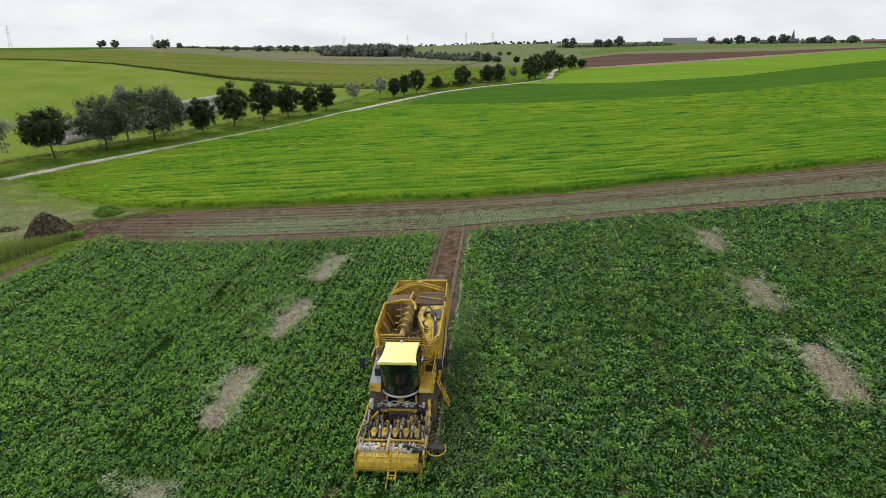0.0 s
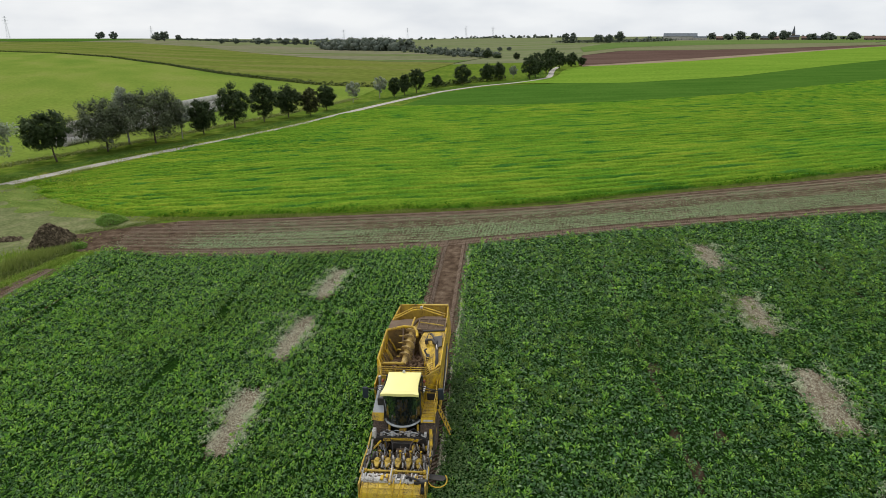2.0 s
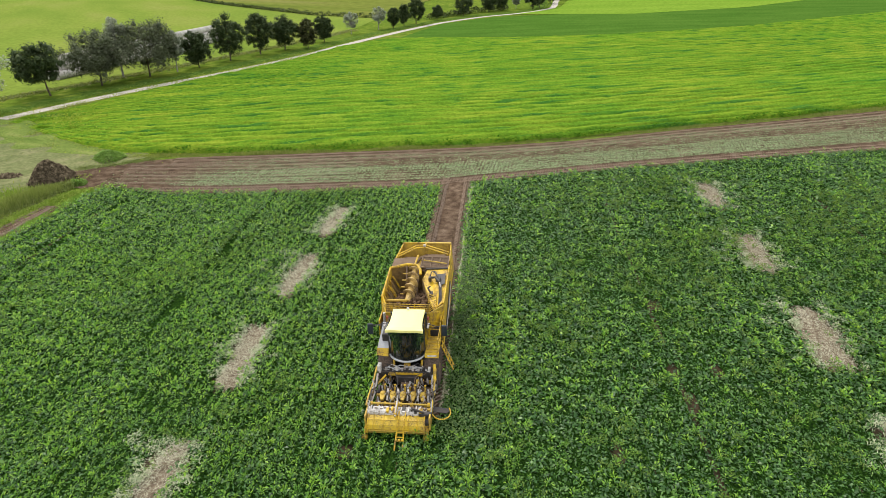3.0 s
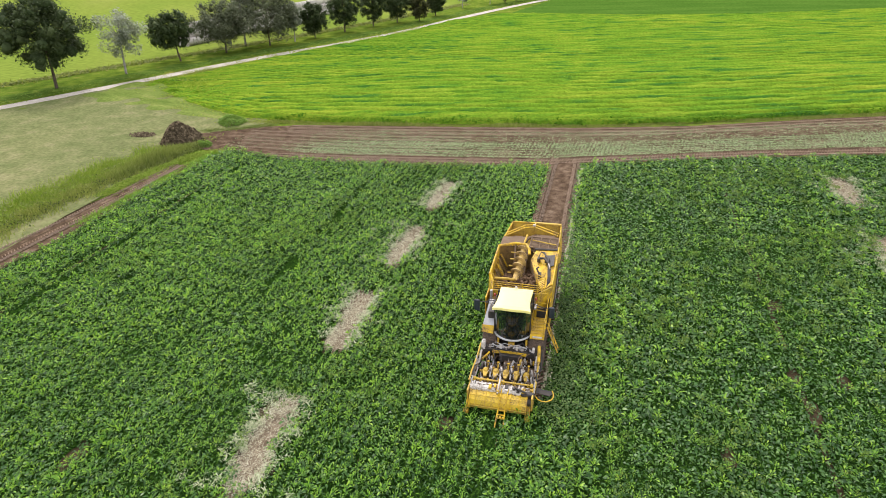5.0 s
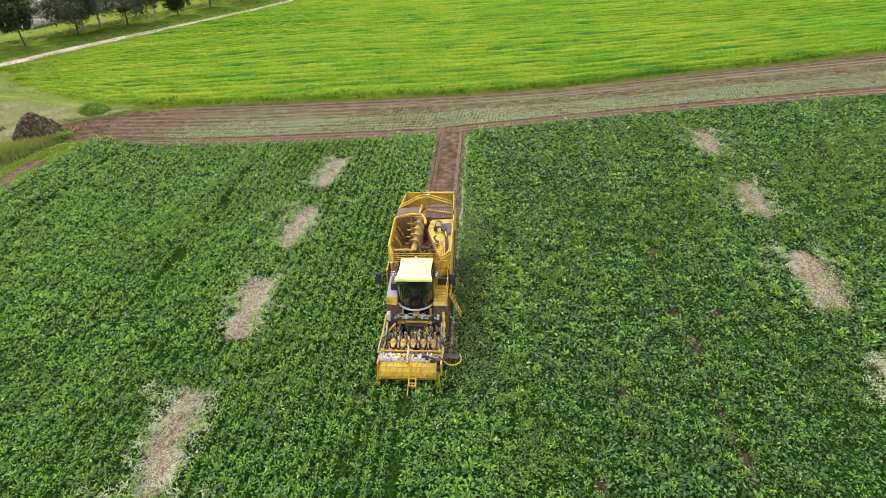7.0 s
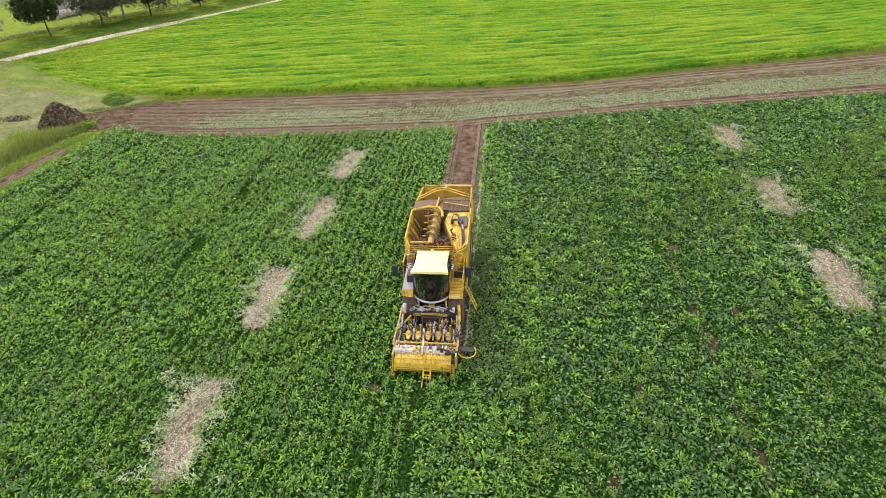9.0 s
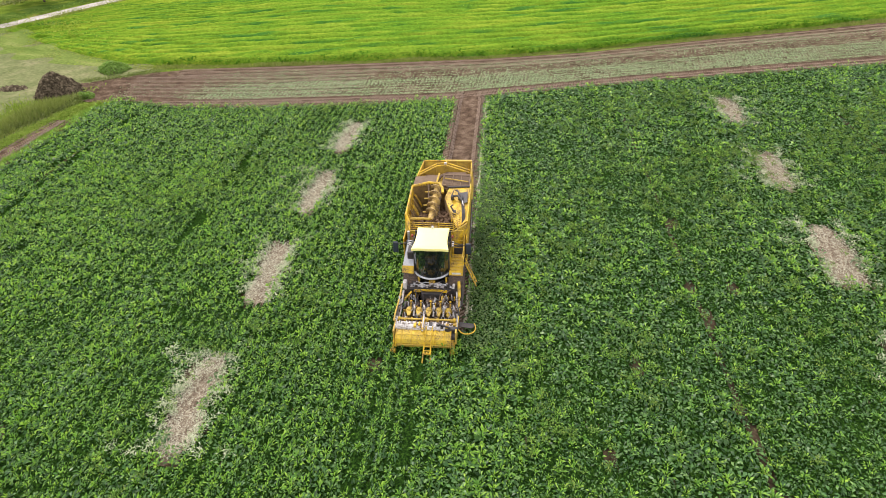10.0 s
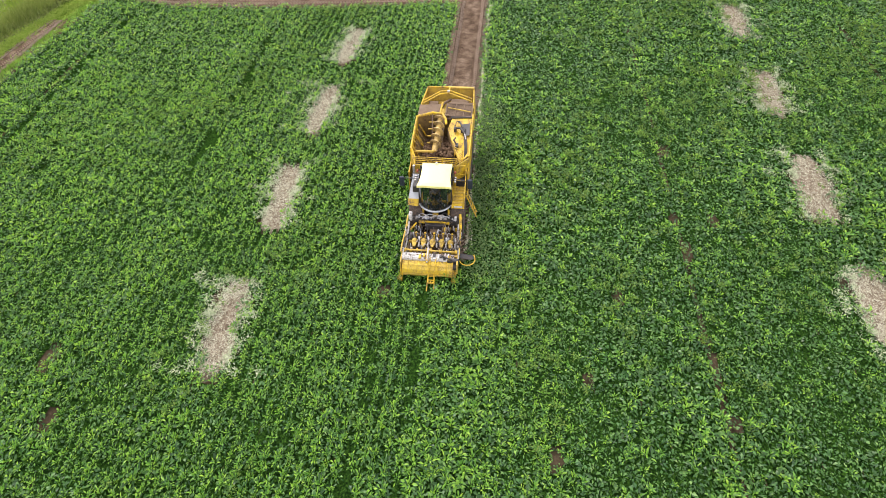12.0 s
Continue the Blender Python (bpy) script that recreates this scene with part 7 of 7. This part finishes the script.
mpart("cylinder_mount", bx(0.76, 0.92, 8.5, 8.72, 3.7, 3.95, bevel=0.03), P_BLACK)
for y in (7.0, 7.6, 8.2, 8.8):
    mpart("wall_post", tb([(BL + 0.10, y, 3.6), (BL + 0.14, y, 2.6)], 0.045, 6), P_TRAY)
for k in range(9):
    x = -1.40 + k * 0.145
    mpart("deck_edge_tooth", bx(x, x + 0.05, 9.62 + 0.045 * k, 9.72 + 0.045 * k, 3.92, 4.04, bevel=0.0), P_YELLOW)
for s in (0.3, 0.5, 0.7):
    mpart("platform_rod", tb([(1.02 + 0.0 * s, 3.9 + s * 1.5, 2.2), (1.02, 3.9 + s * 1.5, 2.9)], 0.018, 6), P_YELLOW)
mpart("exhaust", tb([(-1.2, 5.45, 2.6), (-1.2, 5.45, 3.5)], 0.07, 12), P_STEEL, "grey exhaust stack")

# loose hoses, clamps and soil that clutter the header pit
rc = np.random.RandomState(29)
for k in range(60):
    x, y = rc.uniform(-1.15, 1.35), rc.uniform(1.5, 3.2)
    dx, dy = rc.normal(0, 0.16), rc.normal(0, 0.22)
    hpart("pit_hose", tb([(x, y, 0.98), (x + dx * 0.5, y + dy * 0.5, 1.12 + rc.uniform(0, 0.16)), (x + dx, y + dy, 1.0)], rc.uniform(0.016, 0.03), 5), (P_STEEL, P_WHITE, P_BLACK, P_GREY, P_MUDDY)[k % 5])
for k in range(44):
    x, y, w = rc.uniform(-1.2, 1.4), rc.choice([1.35, 2.2, 2.45, 3.1]) + rc.normal(0, 0.06), rc.uniform(0.03, 0.09)
    hpart("clamp", bx(x, x + w, y, y + rc.uniform(0.04, 0.12), 0.9, 1.1 + rc.uniform(0, 0.1), bevel=0.01), (P_STEEL, P_WHITE, P_YELLOW, P_MUDDY)[k % 4])
for x, sg in ((-1.36, 1), (1.58, -1)):
    for k in range(6):
        y = 1.2 + 0.36 * k
        hpart("frame_fitting", bx(x - 0.09, x + 0.09, y, y + rc.uniform(0.08, 0.2), 0.98, 1.10 + rc.uniform(0, 0.12), bevel=0.02), (P_WHITE, P_STEEL, P_BLACK)[k % 3])
for x in (CL - 0.2, CR + 0.2):
    for k in range(3):
        mpart("work_lamp", bx(x - 0.05, x + 0.05, 4.15 + 0.16 * k, 4.25 + 0.16 * k, 3.42, 3.52, bevel=0.02), P_STEEL, "small grey work lamp")

# straps, brackets and mud on the topper hood
for x in (-0.98, -0.52, 0.62, 1.02):
    hpart("hood_strap", lambda bm: tube(bm, [(x, 0.72, 1.03), (x, 0.50, 1.02), (x, 0.30, 0.965), (x, 0.13, 0.81), (x, 0.055, 0.60)], 0.022, 6), (P_TRAY, P_YELLOW)[x > 0])
for x in (-1.05, -0.35, 0.75, 1.2):
    hpart("hood_hinge", bx(x - 0.06, x + 0.06, 0.62, 0.76, 1.0, 1.09, bevel=0.015), (P_STEEL, P_WHITE)[x > 0])
hpart("hood_skirt", lambda bm: slab(bm, [(-1.22, 0.12, 0.50), (1.32, 0.12, 0.50), (1.32, 0.16, 0.34), (-1.22, 0.16, 0.34)], 0.02), P_TRAY, "muddy yellow skirt under the hood")
rm = np.random.RandomState(41)
bm = bmesh.new()
for _ in range(90):
    x, y = rm.uniform(-1.2, 1.4), rm.choice([rm.uniform(0.55, 1.1), rm.uniform(1.9, 3.3)])
    z = 1.02 if y < 0.75 else 1.17 if y < 1.1 else rm.uniform(0.45, 1.1)
    bmesh.ops.create_icosphere(bm, subdivisions=1, radius=rm.uniform(0.02, 0.055), matrix=Matrix.Translation((x, y, z)) @ Matrix.Diagonal((1.3, 1, 0.6, 1)))
part("caked_soil", bm, P_MUDDY, header, "lumps of caked soil and leaf")["kind"] = "stuff"
# stains of soil on the bunker front, and small fittings there
for x in (-0.85, -0.2, 0.5, 0.95):
    mpart("front_rib", bx(x - 0.03, x + 0.03, 5.56, 5.60, 2.0, 3.38, bevel=0.008), P_TRAY)
mpart("rim_lip", tb([(-1.14, 5.6, 3.44), (1.12, 5.6, 3.44), (BR, 6.18, 3.62)], 0.04, 8), P_TRAY, "worn rim of the bunker front")
for k in range(5):
    mpart("tray_rib", bx(-1.2 + k * 0.66, -1.14 + k * 0.66, 12.9, 12.95, 3.0, 3.9, bevel=0.01), P_TRAY)
mpart("tray_clutter", lambda bm: (box(bm, -1.1, -0.5, 11.4, 12.4, 3.02, 3.35, 0.05), box(bm, 0.3, 1.4, 11.3, 12.5, 3.02, 3.5, 0.06), tube(bm, [(-0.4, 11.2, 3.3), (-0.1, 12.0, 3.45), (0.25, 12.7, 3.3)], 0.09, 10)), P_MUDDY, "muddy engine parts in the tray")

# struts along the left inside of the bunker, soiled deck in front of it
for k in range(5):
    y = 6.9 + 0.62 * k
    mpart("inner_strut", tb([(-1.36, y, 3.55), (-0.98, y + 0.05, 2.75)], 0.05, 6), (P_YELLOW, P_MUD_SHADE)[k % 2])
mpart("front_deck", lambda bm: slab(bm, [(-1.10, 5.60, 3.10), (1.10, 5.60, 3.10), (1.10, 5.25, 2.80), (-1.10, 5.25, 2.80)], 0.05), P_MUD_SHADE, "soiled sloping panel in front of the bunker")
